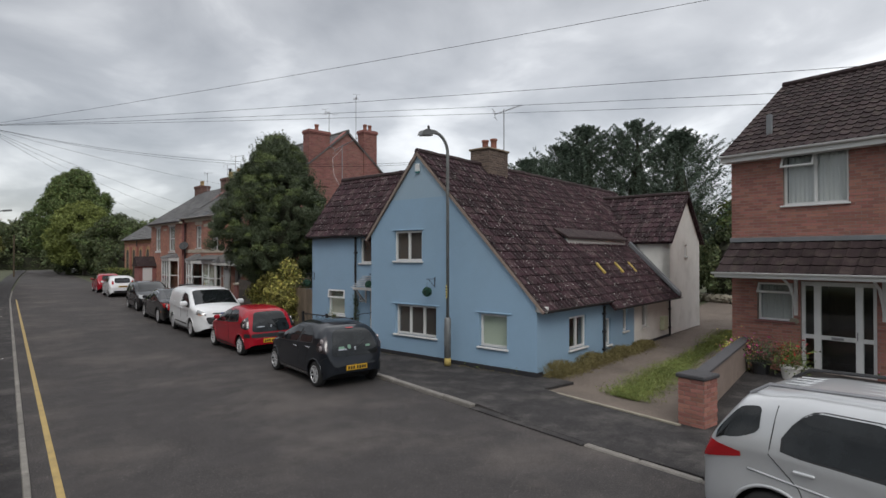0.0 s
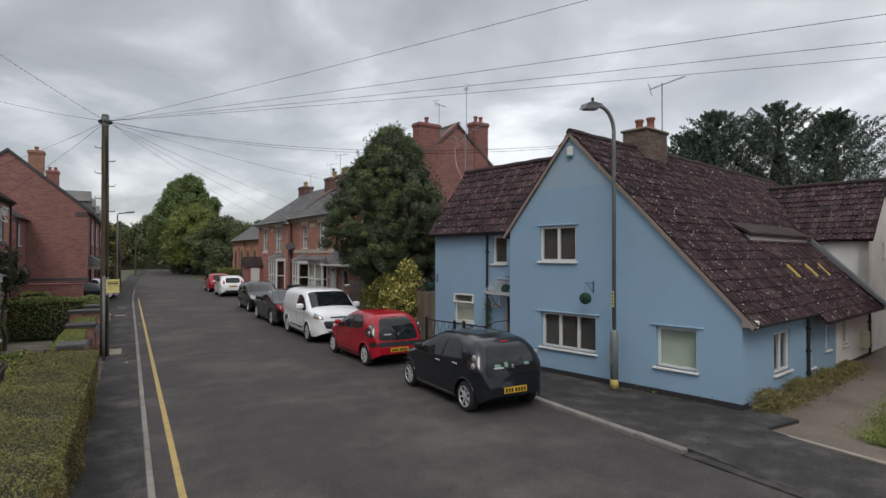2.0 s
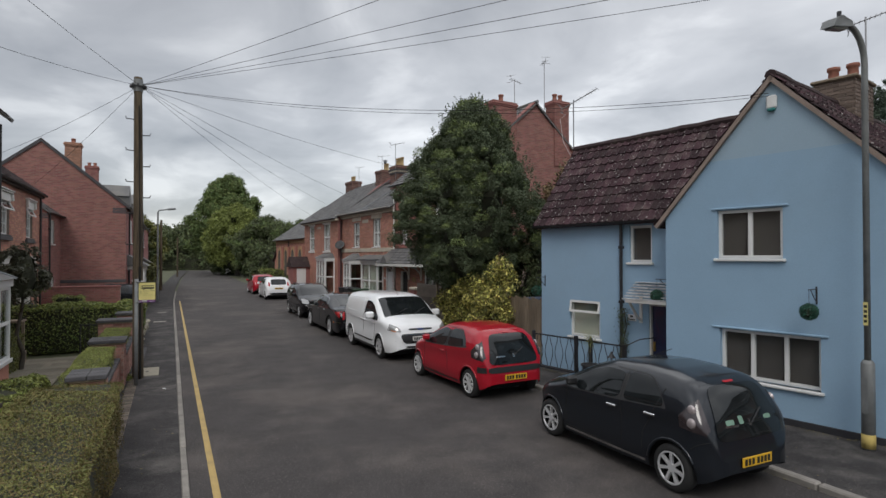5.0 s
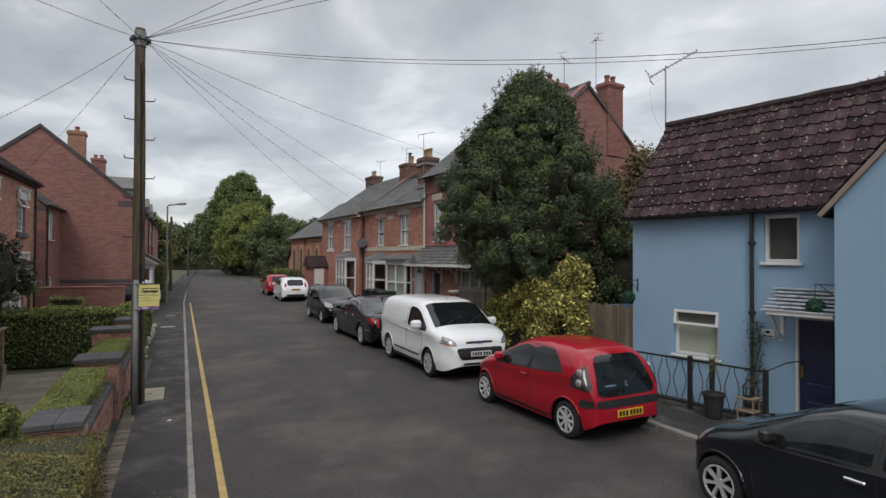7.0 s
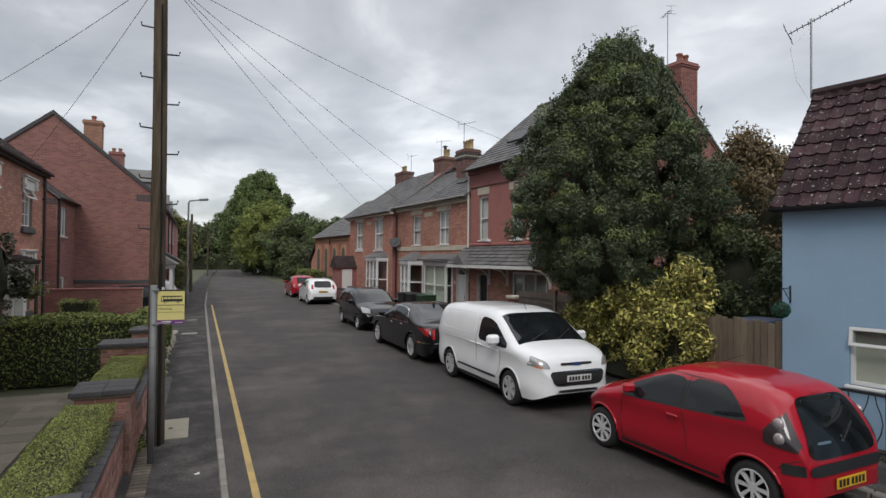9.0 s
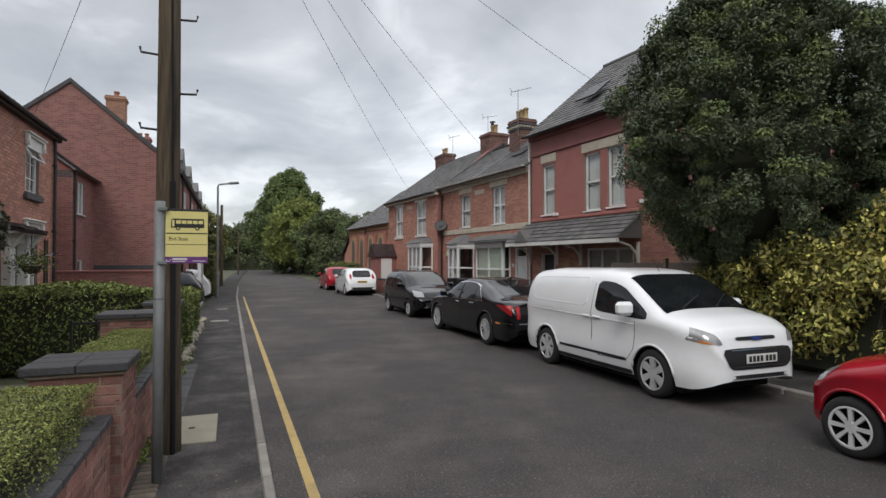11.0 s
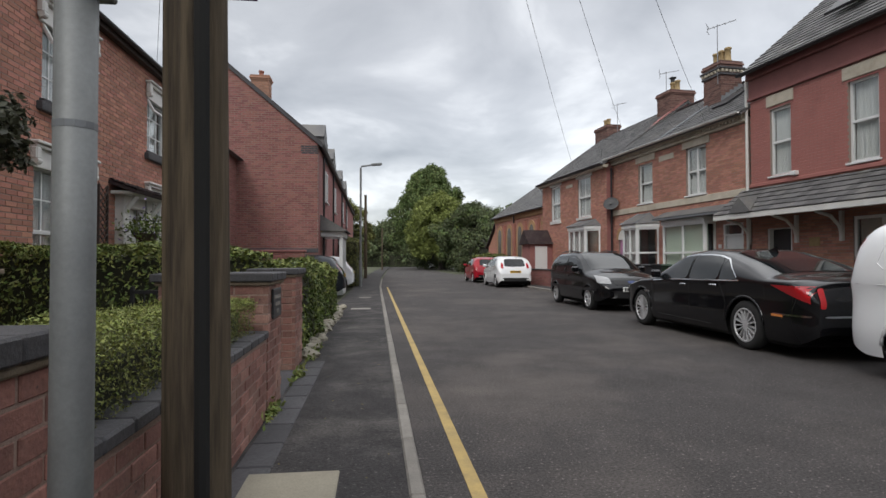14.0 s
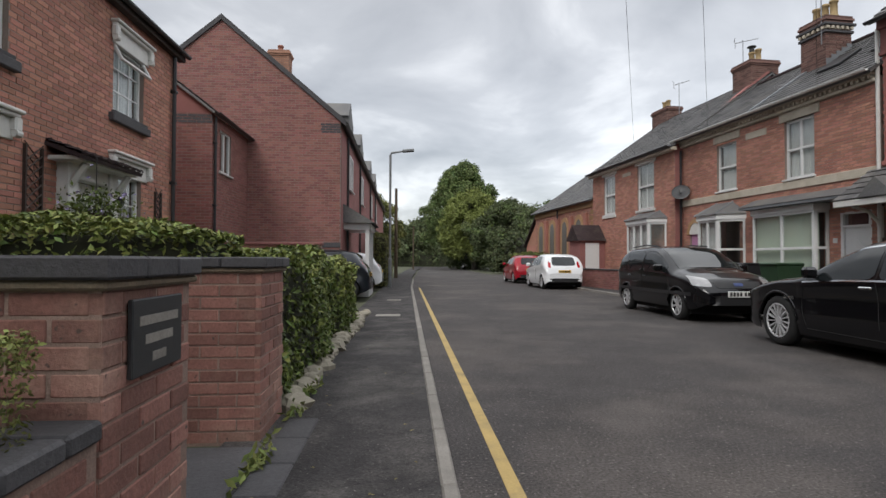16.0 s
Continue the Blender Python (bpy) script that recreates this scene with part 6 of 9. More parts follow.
part("roof", Geo(XM).prism([(-0.3, 2.3), (3, 4.75), (3, 4.9), (-0.3, 2.45)], -0.2, 6.2).prism([(6.3, 2.3), (6.3, 2.45), (3, 4.9), (3, 4.75)], -0.2, 6.2), TILE_DK, ex)


# ---- left side: house with white lintels ----
LM = left_frame((-4.85, 0.0))


def ll(x, y, z):
    return tuple(LM @ Vector((x, y, z)))


l1 = thing("brick_house", "orange-red brick house with white moulded lintels and sash windows", "house")
HL = [(26.6, 27.88, 3.52, 4.62), (30.16, 31.16, 3.5, 4.6), (26.45, 27.78, 0.75, 2.58), (30.15, 31.12, 1.1, 2.54), (29.0, 29.85, 0.1, 2.3)]
part("wall", wall_core(LM, 24.2, 32.4, 0, 5.3, HL, 0.0065, 0.3), MORTAR, l1)
part("bricks", brick_skin(LM, 24.2, 32.4, 0, 5.22, HL, seed=80), BRICK_OR, l1, kind="stuff")
LS = LM @ pose(32.4, 0, 0, 0, 0, 90)
part("wall", wall_core(LS, 0, 7, 0, 5.3, (), 0.0065, 0.3, [(3.5, 7.9)]), BRICK_OR, l1)
part("wall", wall_core(LM @ pose(24.2, 7, 0, 0, 0, -90), 0, 7, 0, 5.3, (), 0.0065, 0.3, [(3.5, 7.9)]), BRICK_OR, l1)
roof(l1, ll(24.0, -0.16, 5.26), ll(32.6, -0.16, 5.26), ll(24.0, 3.5, 8.0), TILE_DK, 0.3, 0.28, 0.02, seed=81)
roof(l1, ll(32.6, 7.3, 5.3), ll(24.0, 7.3, 5.3), ll(32.6, 3.5, 8.0), TILE_DK, 0.3, 0.28, 0.02, seed=82)
part("fascia", Geo(LM).box(24.0, 32.6, -0.14, 0.0, 5.12, 5.24, 0.01), WOOD_DK, l1)
gutter(l1, LM, 24.0, 32.62, -0.2, 5.24, 0.055)
pipe(l1, LM, 32.28, -0.06, 0.1, 5.2, 0.04)


def hood(house, xa, xb, z):
    """A white moulded lintel with scrolled ends."""
    h = part("lintel", Geo(LM).box(xa, xb, -0.03, 0.06, z, z + 0.26, 0.01).box(xa - 0.04, xb + 0.04, -0.09, 0.02, z + 0.26, z + 0.31, 0.012).box(xa - 0.07, xb + 0.07, -0.13, 0.02, z + 0.31, z + 0.36, 0.015), WHITEPAINT, house)
    for x in (xa, xb):
        part("scroll", Geo(LM).box(x - 0.06, x + 0.06, -0.1, 0.0, z + 0.1, z + 0.27, 0.02).lathe([(0.001, x - 0.05), (0.05, x - 0.05), (0.05, x + 0.05), (0.001, x + 0.05)], 10, "x", (0, -0.06, z + 0.08)), WHITEPAINT, h)


hood(l1, 26.5, 27.96, 4.58)
hood(l1, 30.12, 31.28, 4.56)
hood(l1, 26.4, 27.95, 2.54)
hood(l1, 30.1, 31.28, 2.5)
for h, vent, cols in ((HL[0], (26.6, 27.88, 4.25), 4), (HL[1], (30.16, 31.16, 4.26), 3), (HL[2], None, 4), (HL[3], None, 3)):
    window(l1, LM, *h, 1, depth=0.07, bar=0.06, grid=(cols, 4 if h[3] - h[2] > 1.5 else 3), curtain=("net", h[0] + 0.05, h[1] - 0.05), vent=vent, sill_mat=BLUEBRICK, sash=h[3] - h[2] > 1.8)
    part("slate_sill", Geo(LM).box(h[0] - 0.12, h[1] + 0.12, -0.08, 0.06, h[2] - 0.18, h[2] - 0.05, 0.012), BLUEBRICK, l1)
can = part("door_canopy", Geo(LM).box(28.6, 30.15, -0.4, 0.0, 2.44, 2.5, 0.01), WHITEPAINT, l1, "white door case with a tiled canopy")
roof(l1, ll(28.55, -0.45, 2.51), ll(30.2, -0.45, 2.51), ll(28.55, 0.0, 2.68), TILE_DK, 0.22, 0.2, 0.02, seed=83)
part("door_case", Geo(LM).box(28.8, 29.02, -0.16, 0.05, 0.1, 2.5, 0.015).box(29.83, 30.05, -0.16, 0.05, 0.1, 2.5, 0.015).box(29.02, 29.83, -0.12, 0.05, 2.25, 2.5, 0.015), WHITEPAINT, l1)
part("front_door", Geo(LM).box(29.02, 29.83, 0.06, 0.11, 0.1, 2.25, 0.01), UPVC, l1)
for x in (30.0, 28.85):
    part("door_bracket", Geo(LM).tube([(x, -0.1, 2.1), (x, -0.2, 2.22), (x, -0.34, 2.43)], 0.05, 6), WHITEPAINT, l1)
part("wall_lamp", Geo(LM).box(30.1, 30.2, -0.18, 0.0, 2.15, 2.2, 0.008).lathe([(0.05, 2.0), (0.06, 2.14), (0.02, 2.2)], 8, "z", (30.15, -0.14, 0)), IRON, l1)


def trellis(xa, xb, z0, z1):
    t = thing("trellis", "brown wooden diamond trellis on the brick wall", "trellis", group="trellis panels")
    g2 = Geo(LM).box(xa, xa + 0.025, -0.04, 0.0, z0, z1).box(xb - 0.025, xb, -0.04, 0.0, z0, z1)
    part("trellis_frame", g2, WOOD_DK, t)
    z = z0
    while z < z1 - 0.15:
        part("lath", Geo(LM).tube([(xa, -0.03, z), (xb, -0.03, z + 0.24)], 0.01, 4), WOOD_DK, t)
        part("lath", Geo(LM).tube([(xb, -0.02, z), (xa, -0.02, z + 0.24)], 0.01, 4), WOOD_DK, t)
        z += 0.12


trellis(28.15, 28.48, 0.9, 2.55)
trellis(31.6, 31.85, 0.9, 2.4)
bk = thing("hanging_basket", "hanging basket with trailing flowers by the door", "hanging basket", LM @ pose(28.72, -0.55, 1.75))
part("basket", Geo().lathe([(0.001, -0.18), (0.12, -0.15), (0.2, -0.02), (0.21, 0.0), (0.001, -0.02)], 14), WOOD_DK, bk)
part("chain", Geo().tube([(0, 0, 0.0), (0, 0, 0.75)], 0.006, 4), IRON, bk)
rr = np.random.default_rng(3)
leaf_part("foliage", rr.normal(size=(700, 3)) * (0.2, 0.2, 0.12) + (0, 0, 0.08), 0.035, LAUREL, bk, 1)
leaf_part("flower_cluster", rr.normal(size=(70, 3)) * (0.22, 0.22, 0.14) + (0, 0, 0.14), 0.03, mat("lilac_petal", (0.4, 0.33, 0.6), 0.6), bk, 2)

# the next house: a big gable towards the camera, then a row behind
GX = pose(-9.35, 38.0, 0)
l2 = thing("brick_house", "large dark red brick house end with a slate verge", "house")


def l2_out(z):
    a, b, t = 0.0, 7.1, max(0, (z - 5.35) / 3.0)
    return (a + 3.55 * t, b - 3.55 * t)


part("gable_wall", wall_core(GX, 0, 7.1, 0, 5.35, (), 0.0065, 0.3, [(3.55, 8.35)]), MORTAR, l2)
part("bricks", brick_skin(GX, 0, 7.1, 0, 8.35, (), l2_out, seed=90), BRICK_DK, l2, kind="stuff")
part("blue_brick_band", Geo(GX).box(0, 7.11, -0.02, 0.02, 1.55, 1.7, 0.006), BLUEBRICK, l2)
part("kneeler_bricks", brick_skin(GX @ pose(0, -0.006, 0), 6.5, 7.1, 5.0, 5.3, seed=91), BLUEBRICK, l2, kind="stuff")
part("verge", Geo(GX).prism([(3.55, 8.35), (7.25, 5.22), (7.25, 5.4), (3.55, 8.52)], -0.06, 0.3).prism([(3.55, 8.35), (3.55, 8.52), (-0.15, 5.4), (-0.15, 5.22)], -0.06, 0.3), BLUEBRICK, l2)
part("wall", Geo(GX).box(6.8, 7.1, 0.3, 30, 0, 5.3), BRICK_DK, l2)
roof(l2, tuple(GX @ Vector((7.3, 0, 5.3))), tuple(GX @ Vector((7.3, 30, 5.3))), tuple(GX @ Vector((3.55, 0, 8.45))), SLATE, 0.3, 0.32, 0, seed=92)
roof(l2, tuple(GX @ Vector((-0.2, 30, 5.3))), tuple(GX @ Vector((-0.2, 0, 5.3))), tuple(GX @ Vector((3.55, 30, 8.45))), SLATE, 0.3, 0.32, 0, seed=93)
chimney(l2, GX, 4.2, 4.8, 0.75, 0.6, 7.4, 9.0, 1, mat("brown_stack_brick", (0.32, 0.17, 0.115), 0.85, vary=0.14, scale=2, fine=0.2, island=0.15, bump=0.3), POT_RED, 0.25)
chimney(l2, GX, 4.2, 13, 0.75, 0.6, 7.4, 8.9, 2, BRICK_DK, POT_RED, 0.25)
FM2 = left_frame((-2.25, 38.0))
for k, y in enumerate((2.2, 7.0, 13.5, 18.0)):
    dm = part("wall_dormer", Geo(FM2).box(y, y + 1.5, -0.02, 1.6, 5.2, 6.1).prism([(y - 0.1, 6.1), (y + 1.6, 6.1), (y + 0.75, 6.75)], 0.0, 1.5), SLATE, l2)
    window(l2, FM2 @ pose(0, -0.05, 0), y + 0.2, y + 1.3, 3.6, 4.8, 2, depth=0.0, room=False)
    part("downpipe", Geo(FM2).tube([(y - 0.6, -0.06, 0.1), (y - 0.6, -0.06, 5.2)], 0.04, 6), BLACKP, l2)
gutter(l2, FM2, -0.05, 30, -0.12, 5.32, 0.06)
for y in (1.0, 10.5):
    pb = part("porch_bay", Geo(FM2).box(y, y + 2.2, -0.8, 0.0, 0, 0.6).box(y, y + 0.12, -0.8, -0.68, 0.6, 2.2).box(y + 2.08, y + 2.2, -0.8, -0.68, 0.6, 2.2).box(y + 1.0, y + 1.12, -0.8, -0.7, 0.6, 2.2).box(y - 0.05, y + 2.25, -0.85, 0.0, 2.15, 2.35), UPVC, l2)
    part("porch_bay_roof", Geo(FM2).add([(y - 0.25, -1.0, 2.35), (y + 2.45, -1.0, 2.35), (y + 2.45, 0, 2.95), (y - 0.25, 0, 2.95), (y - 0.25, 0, 2.35), (y + 2.45, 0, 2.35)], [(0, 1, 2, 3), (0, 3, 4), (1, 5, 2)]), SLATE, pb)
    part("pane", Geo(FM2).box(y + 0.1, y + 2.1, -0.74, -0.73, 0.6, 2.15), PANE, pb)
# small projection between the two
PJ = thing("side_wing", "small dark brick side wing with a slate roof and white window", "house wing")
JM = pose(-7.4, 35.0, 0)
part("wall", wall_core(JM, 0, 2.4, 0, 4.75, (), 0.0065, 0.25), MORTAR, PJ)
part("bricks", brick_skin(JM, 0, 2.4, 0.5, 4.75, seed=95), BRICK_DK, PJ, kind="stuff")
part("gable_top", Geo(JM).prism([(0, 4.75), (2.4, 4.75), (0, 6.6)], 0.0, 0.25), BRICK_DK, PJ)
part("kneeler_bricks", brick_skin(JM @ pose(0, -0.006, 0), 1.5, 2.4, 4.5, 4.74, seed=96), BLUEBRICK, PJ, kind="stuff")
JS = JM @ pose(2.4, 0, 0, 0, 0, 90)
JH = [(0.55, 1.45, 3.4, 4.5), (0.7, 1.4, 0.8, 1.9)]
part("wall", wall_core(JS, 0, 3.0, 0, 4.75, JH, 0.0065, 0.25), MORTAR, PJ)
part("bricks", brick_skin(JS, 0, 3.0, 0.5, 4.75, JH, seed=97), BRICK_DK, PJ, kind="stuff")
window(PJ, JS, *JH[0], 2, depth=0.04, room=False)
window(PJ, JS, *JH[1], 1, depth=0.04, room=False)
roof(PJ, tuple(JM @ Vector((2.52, -0.15, 4.76))), tuple(JM @ Vector((2.52, 3.0, 4.76))), tuple(JM @ Vector((0, -0.15, 6.7))), SLATE, 0.26, 0.28, 0, seed=98)
gutter(PJ, JS, -0.1, 3.0, -0.17, 4.76, 0.05)
pipe(PJ, JS, 0.1, -0.05, 0.3, 4.7)
# nearer house, only its end shows
ln = thing("brick_house", "tall orange brick house with a slate-roofed bay", "house")
NM = left_frame((-4.3, 0.0))
part("wall", wall_core(NM, 14.0, 24.1, 0, 6.45, [(21.5, 22.7, 3.6, 5.4)], 0.0065, 0.3), MORTAR, ln)
part("bricks", brick_skin(NM, 20.5, 24.1, 0.5, 6.4, [(21.5, 22.7, 3.6, 5.4)], seed=100), BRICK_BUFF, ln, kind="stuff")
part("wall", wall_core(NM @ pose(24.1, 0, 0, 0, 0, 90), 0, 7, 0, 6.4, (), 0.0, 0.3, [(3.5, 9.3)]), BRICK_OR, ln)
window(ln, NM, 21.5, 22.7, 3.6, 5.4, 2, sash=True)
roof(ln, tuple(NM @ Vector((14, -0.3, 6.45))), tuple(NM @ Vector((24.2, -0.3, 6.45))), tuple(NM @ Vector((14, 3.5, 9.4))), SLATE, 0.28, 0.3, 0, seed=101)
part("downpipe", Geo(NM).tube([(24.0, -0.06, 0.1), (24.0, -0.06, 6.3)], 0.04, 8), BLACKP, ln)
bay(ln, left_frame((-4.28, 0.0)), 18.6, 20.9, 0.6, 2.2, 1.0, 0.35, 0.5, 2, CURTAIN)
tagged(bpy.data.objects["fallen_leaves"], kind="stuff")

# garden walls along the pavement: single bricks
SLAB_C = Geo().box(-0.0, 1.0, 0, 1, 0, 1)
brick_me = Geo().box(0.005, 0.22, 0.0, 0.10, 0.005, 0.07, 0.0035).mesh("brick", BRICK_PINK)
brick_half = Geo().box(0.005, 0.107, 0.0, 0.10, 0.005, 0.07, 0.0035).mesh("half_brick", BRICK_PINK)
cope_me = Geo().box(0.003, 0.222, -0.02, 0.24, 0, 0.065, 0.008).mesh("coping_brick", BLUEBRICK)


def laid(parent, m, length, z0, courses, seed):
    """Bricks of one wall face, each its own piece."""
    rnd2 = random.Random(seed)
    for c in range(courses):
        x = 0.0
        first = c % 2
        while x < length - 0.06:
            full = not (first and x == 0) and length - x > 0.2
            o = new("brick", brick_me if full else brick_half)
            o.parent = parent
            o.matrix_basis = m @ pose(x, rnd2.uniform(-0.003, 0.003), z0 + c * 0.075)
            if not full and length - x < 0.2 and not first:
                o.scale.x = max(0.3, (length - x) / 0.1125)
            x += 0.225 if full else 0.1125


def pier(name_label, x0, x1, y0, y1, top):
    """A brick pier: core, bricks on the seen faces, sand bed, blue coping bricks."""
    p = thing("gate_pier", name_label, "pier", group="garden wall piers")
    part("pier_core", Geo().box(x0 + 0.005, x1 - 0.005, y0 + 0.005, y1 - 0.005, -0.1, top - 0.09), WALLMORTAR, p)
    n = round((top - 0.095 - 0.03) / 0.075)
    low = top - 0.065 - 0.03 - n * 0.075
    laid(p, pose(x1, y0, low, 0, 0, 90), y1 - y0, 0, n, 1)
    laid(p, pose(x0, y0, low), x1 - x0, 0, n, 2)
    part("sand_bed", Geo().box(x0 - 0.02, x1 + 0.02, y0 - 0.02, y1 + 0.02, top - 0.095, top - 0.066, 0.008), SAND, p)
    k, y = 0, y0 - 0.04
    while y < y1 - 0.05:
        e2 = min(0.225, y1 + 0.04 - y)
        part("coping_brick", Geo().box(x0 - 0.05, (x0 + x1) / 2 - 0.003, y, y + e2 - 0.006, top - 0.065, top, 0.008).box((x0 + x1) / 2 + 0.003, x1 + 0.04, y, y + e2 - 0.006, top - 0.065, top + 0.002, 0.008), BLUEBRICK, p)
        y += e2
    return p


p1 = pier("red brick garden pier with blue brick coping", -1.68, -1.08, 19.33, 19.96, 1.085)
p2 = pier("red brick gate pier with a black slate plaque", -1.9, -1.08, 22.82, 23.44, 1.16)
p3 = pier("red brick gate pier with blue brick coping", -1.62, -1.14, 24.72, 25.34, 1.17)
p0 = pier("low red brick pier at the end of the hedge", -1.5, -1.07, 15.4, 15.98, 1.1)
pq = part("plaque", Geo().box(-1.078, -1.06, 22.95, 23.31, 0.79, 1.03, 0.004), SLATE_SIGN, p2, "black slate plaque with engraved bars")
for z, a, b in ((0.96, 22.99, 23.27), (0.9, 23.03, 23.23), (0.84, 23.08, 23.18)):
    part("engraved_bar", Geo().box(-1.062, -1.0585, a, b, z - 0.014, z + 0.016), KERB, pq)


def low_wall(label, y0, y1, top, courses, dx=0.0):
    w = thing("garden_wall", label, "wall")
    part("wall_core", Geo().box(-1.25 + dx, -1.07 + dx, y0, y1, -0.1, top - 0.06), WALLMORTAR, w)
    laid(w, pose(-1.065 + dx, y0, 0.03, 0, 0, 90), y1 - y0, 0, courses, 7)
    y = y0
    while y < y1 - 0.03:
        e2 = min(0.225, y1 - y)
        part("coping_brick", Geo().box(-1.27 + dx, (-1.03 if not dx else -1.05) + dx, y + 0.003, y + e2 - 0.003, top - 0.06, top + random.uniform(-0.003, 0.003), 0.01), BLUEBRICK, w)
        y += e2
    return w


low_wall("low red brick garden wall with dark coping", 19.96, 22.82, 0.715, 8, -0.02)
low_wall("low red brick garden wall with dark coping", 15.98, 19.33, 0.70, 8, -0.09)
gate = thing("iron_gate", "black iron garden gate standing open", "gate", pose(-1.5, 23.42, 0.05, 0, 0, 172))
part("gate_frame", Geo().box(0, 0.9, -0.015, 0.015, 0.05, 0.08).box(0, 0.9, -0.015, 0.015, 0.92, 0.95).box(0, 0.035, -0.017, 0.017, 0.0, 1.0).box(0.87, 0.9, -0.015, 0.015, 0.05, 0.98), IRON, gate)
for k in range(7):
    part("gate_bar", Geo().tube([(0.12 + k * 0.11, 0, 0.08), (0.12 + k * 0.11, 0, 0.93)], 0.008, 6), IRON, gate)
for zz in (0.15, 0.85):
    part("hinge", Geo().box(-0.07, 0.03, -0.02, 0.02, zz, zz + 0.04, 0.004), IRON, gate)
# paths, setts, slate chips
path = thing("garden_path", "buff stone flag path behind the gate", "path", kind="structure")
rnd = random.Random(12)
slab_me = Geo().box(0.006, 0.594, 0.006, 0.444, -0.05, 0.03, 0.008).mesh("paving_slab", SLAB)
for r in range(4):
    for c in range(8):
        o = new("paving_slab", slab_me)
        o.parent = path
        o.matrix_basis = pose(-1.75 - 0.6 * (c + 1) + (0.3 if r % 2 else 0), 23.0 - r * 0.45 + 0.75, 0.03 + rnd.uniform(-0.004, 0.004))
for r in range(18):
    for c in range(4):
        o = new("paving_slab", slab_me)
        o.parent = path
        o.matrix_basis = pose(-3.1 - 0.6 * c, 16.2 + r * 0.45, 0.03 + rnd.uniform(-0.004, 0.004))
part("threshold", Geo().box(-1.7, -1.08, 23.35, 24.58, -0.05, 0.055, 0.01), BLUEBRICK, path)
setts = thing("paving_setts", "narrow strip of old brick paviours beside the pavement", "paving", kind="structure")
sett_me = Geo().box(0.008, 0.094, 0.006, 0.204, -0.05, 0.05, 0.01).mesh("sett", SETT)
sett_dk = Geo().box(0.004, 0.21, 0.004, 0.42, -0.05, 0.052, 0.008).mesh("edging_slab", BLUEBRICK)
for k in range(62):
    o = new("sett", sett_me)
    o.parent = setts
    o.matrix_basis = pose(-0.845, 14.9 + k * 0.1, rnd.uniform(-0.004, 0.004), 0, 0, 90)
for k in range(9):
    o = new("edging_slab", sett_dk)
    o.parent = setts
    o.matrix_basis = pose(-1.06, 21.3 + k * 0.43, rnd.uniform(-0.003, 0.003))
rock = thing("rock_edging", "row of rough pale stones edging the hedge", "edging", kind="structure")
for k in range(26):
    y = 25.5 + k * 0.3
    r = rnd.uniform(0.09, 0.15)
    part("stone", lumpy(pose(-1.12 + rnd.uniform(-0.05, 0.04), y, 0.06), r, r * 1.3, r * 0.7, 7, 5, 0.18, k), CONCRETE, rock)
for k in range(40):
    y = 29.0 + (k // 4) * 0.35
    o = new("sett", sett_me)
    o.parent = rock
    o.matrix_basis = pose(-1.28 - 0.12 * (k % 4), y, 0.01, 0, 0, 90)
chips = Geo()
for k in range(4200):
    x, y = rnd.uniform(-2.35, -1.65), rnd.uniform(16.2, 22.7)
    s, a, z = rnd.uniform(0.015, 0.035), rnd.uniform(0, 6.28), rnd.uniform(0.03, 0.055)
    c, d = math.cos(a) * s, math.sin(a) * s
    chips.add([(x - c, y - d, z), (x + d * 0.6, y - c * 0.6, z + rnd.uniform(0, 0.015)), (x + c, y + d, z + rnd.uniform(0, 0.015)), (x - d * 0.6, y + c * 0.6, z)], [(0, 1, 2, 3)])
tagged(part("slate_chippings", chips, SLATECHIP), "plum-coloured slate chippings beside the path", "chippings", kind="stuff")
tagged(part("ground", Geo().box(-4.85, -1.3, 4, 34, -0.3, 0.012), SOIL), "dark soil of the front gardens", "garden soil", kind="structure")
bw = thing("garden_wall", "dark red brick wall across the front garden", "wall")
BW = pose(-5.3, 34.0, 0)
part("wall_core", Geo(BW).box(0, 3.1, 0.012, 0.2, 0, 1.5), MORTAR, bw)
part("wall_bricks", brick_skin(BW, 0, 3.1, 0, 1.5, seed=110), BRICK_DK, bw, kind="stuff")
part("coping", Geo(BW).box(-0.03, 3.13, -0.03, 0.23, 1.5, 1.57, 0.015), BRICK_DK, bw)
fence = thing("timber_fence", "dark stained timber fence behind the hedge", "fence")
for k in range(60):
    part("slat", Geo().box(-2.5, -2.475, 3.0 + k * 0.22, 3.17 + k * 0.22, 0.0, 0.72 + 0.01 * (k % 3)), WOOD_DK, fence)
part("fence_rail", Geo().box(-2.475, -2.43, 3, 16.2, 0.25, 0.33).box(-2.475, -2.43, 3, 16.2, 0.6, 0.66), WOOD_DK, fence)
bench = thing("timber_planter", "brown timber planter frame in the garden", "planter", pose(-4.1, 23.6, 0.02))
part("planter_frame", Geo().box(-0.5, 0.5, -0.25, 0.25, 0.0, 0.35, 0.01), WOOD, bench)
for sx in (-0.5, 0.44):
    part("planter_post", Geo().box(sx, sx + 0.06, -0.03, 0.03, 0.35, 1.15), WOOD, bench)
part("planter_shelf", Geo().box(-0.5, 0.5, -0.25, 0.25, 1.12, 1.17, 0.01), WOOD, bench)


# ---- cars ----
def interp(pts, x):
    if x <= pts[0][0]:
        return pts[0][1]
    for (a, p), (b, q) in zip(pts, pts[1:]):
        if x <= b:
            t = (x - a) / (b - a)
            return p + (q - p) * t
    return pts[-1][1]


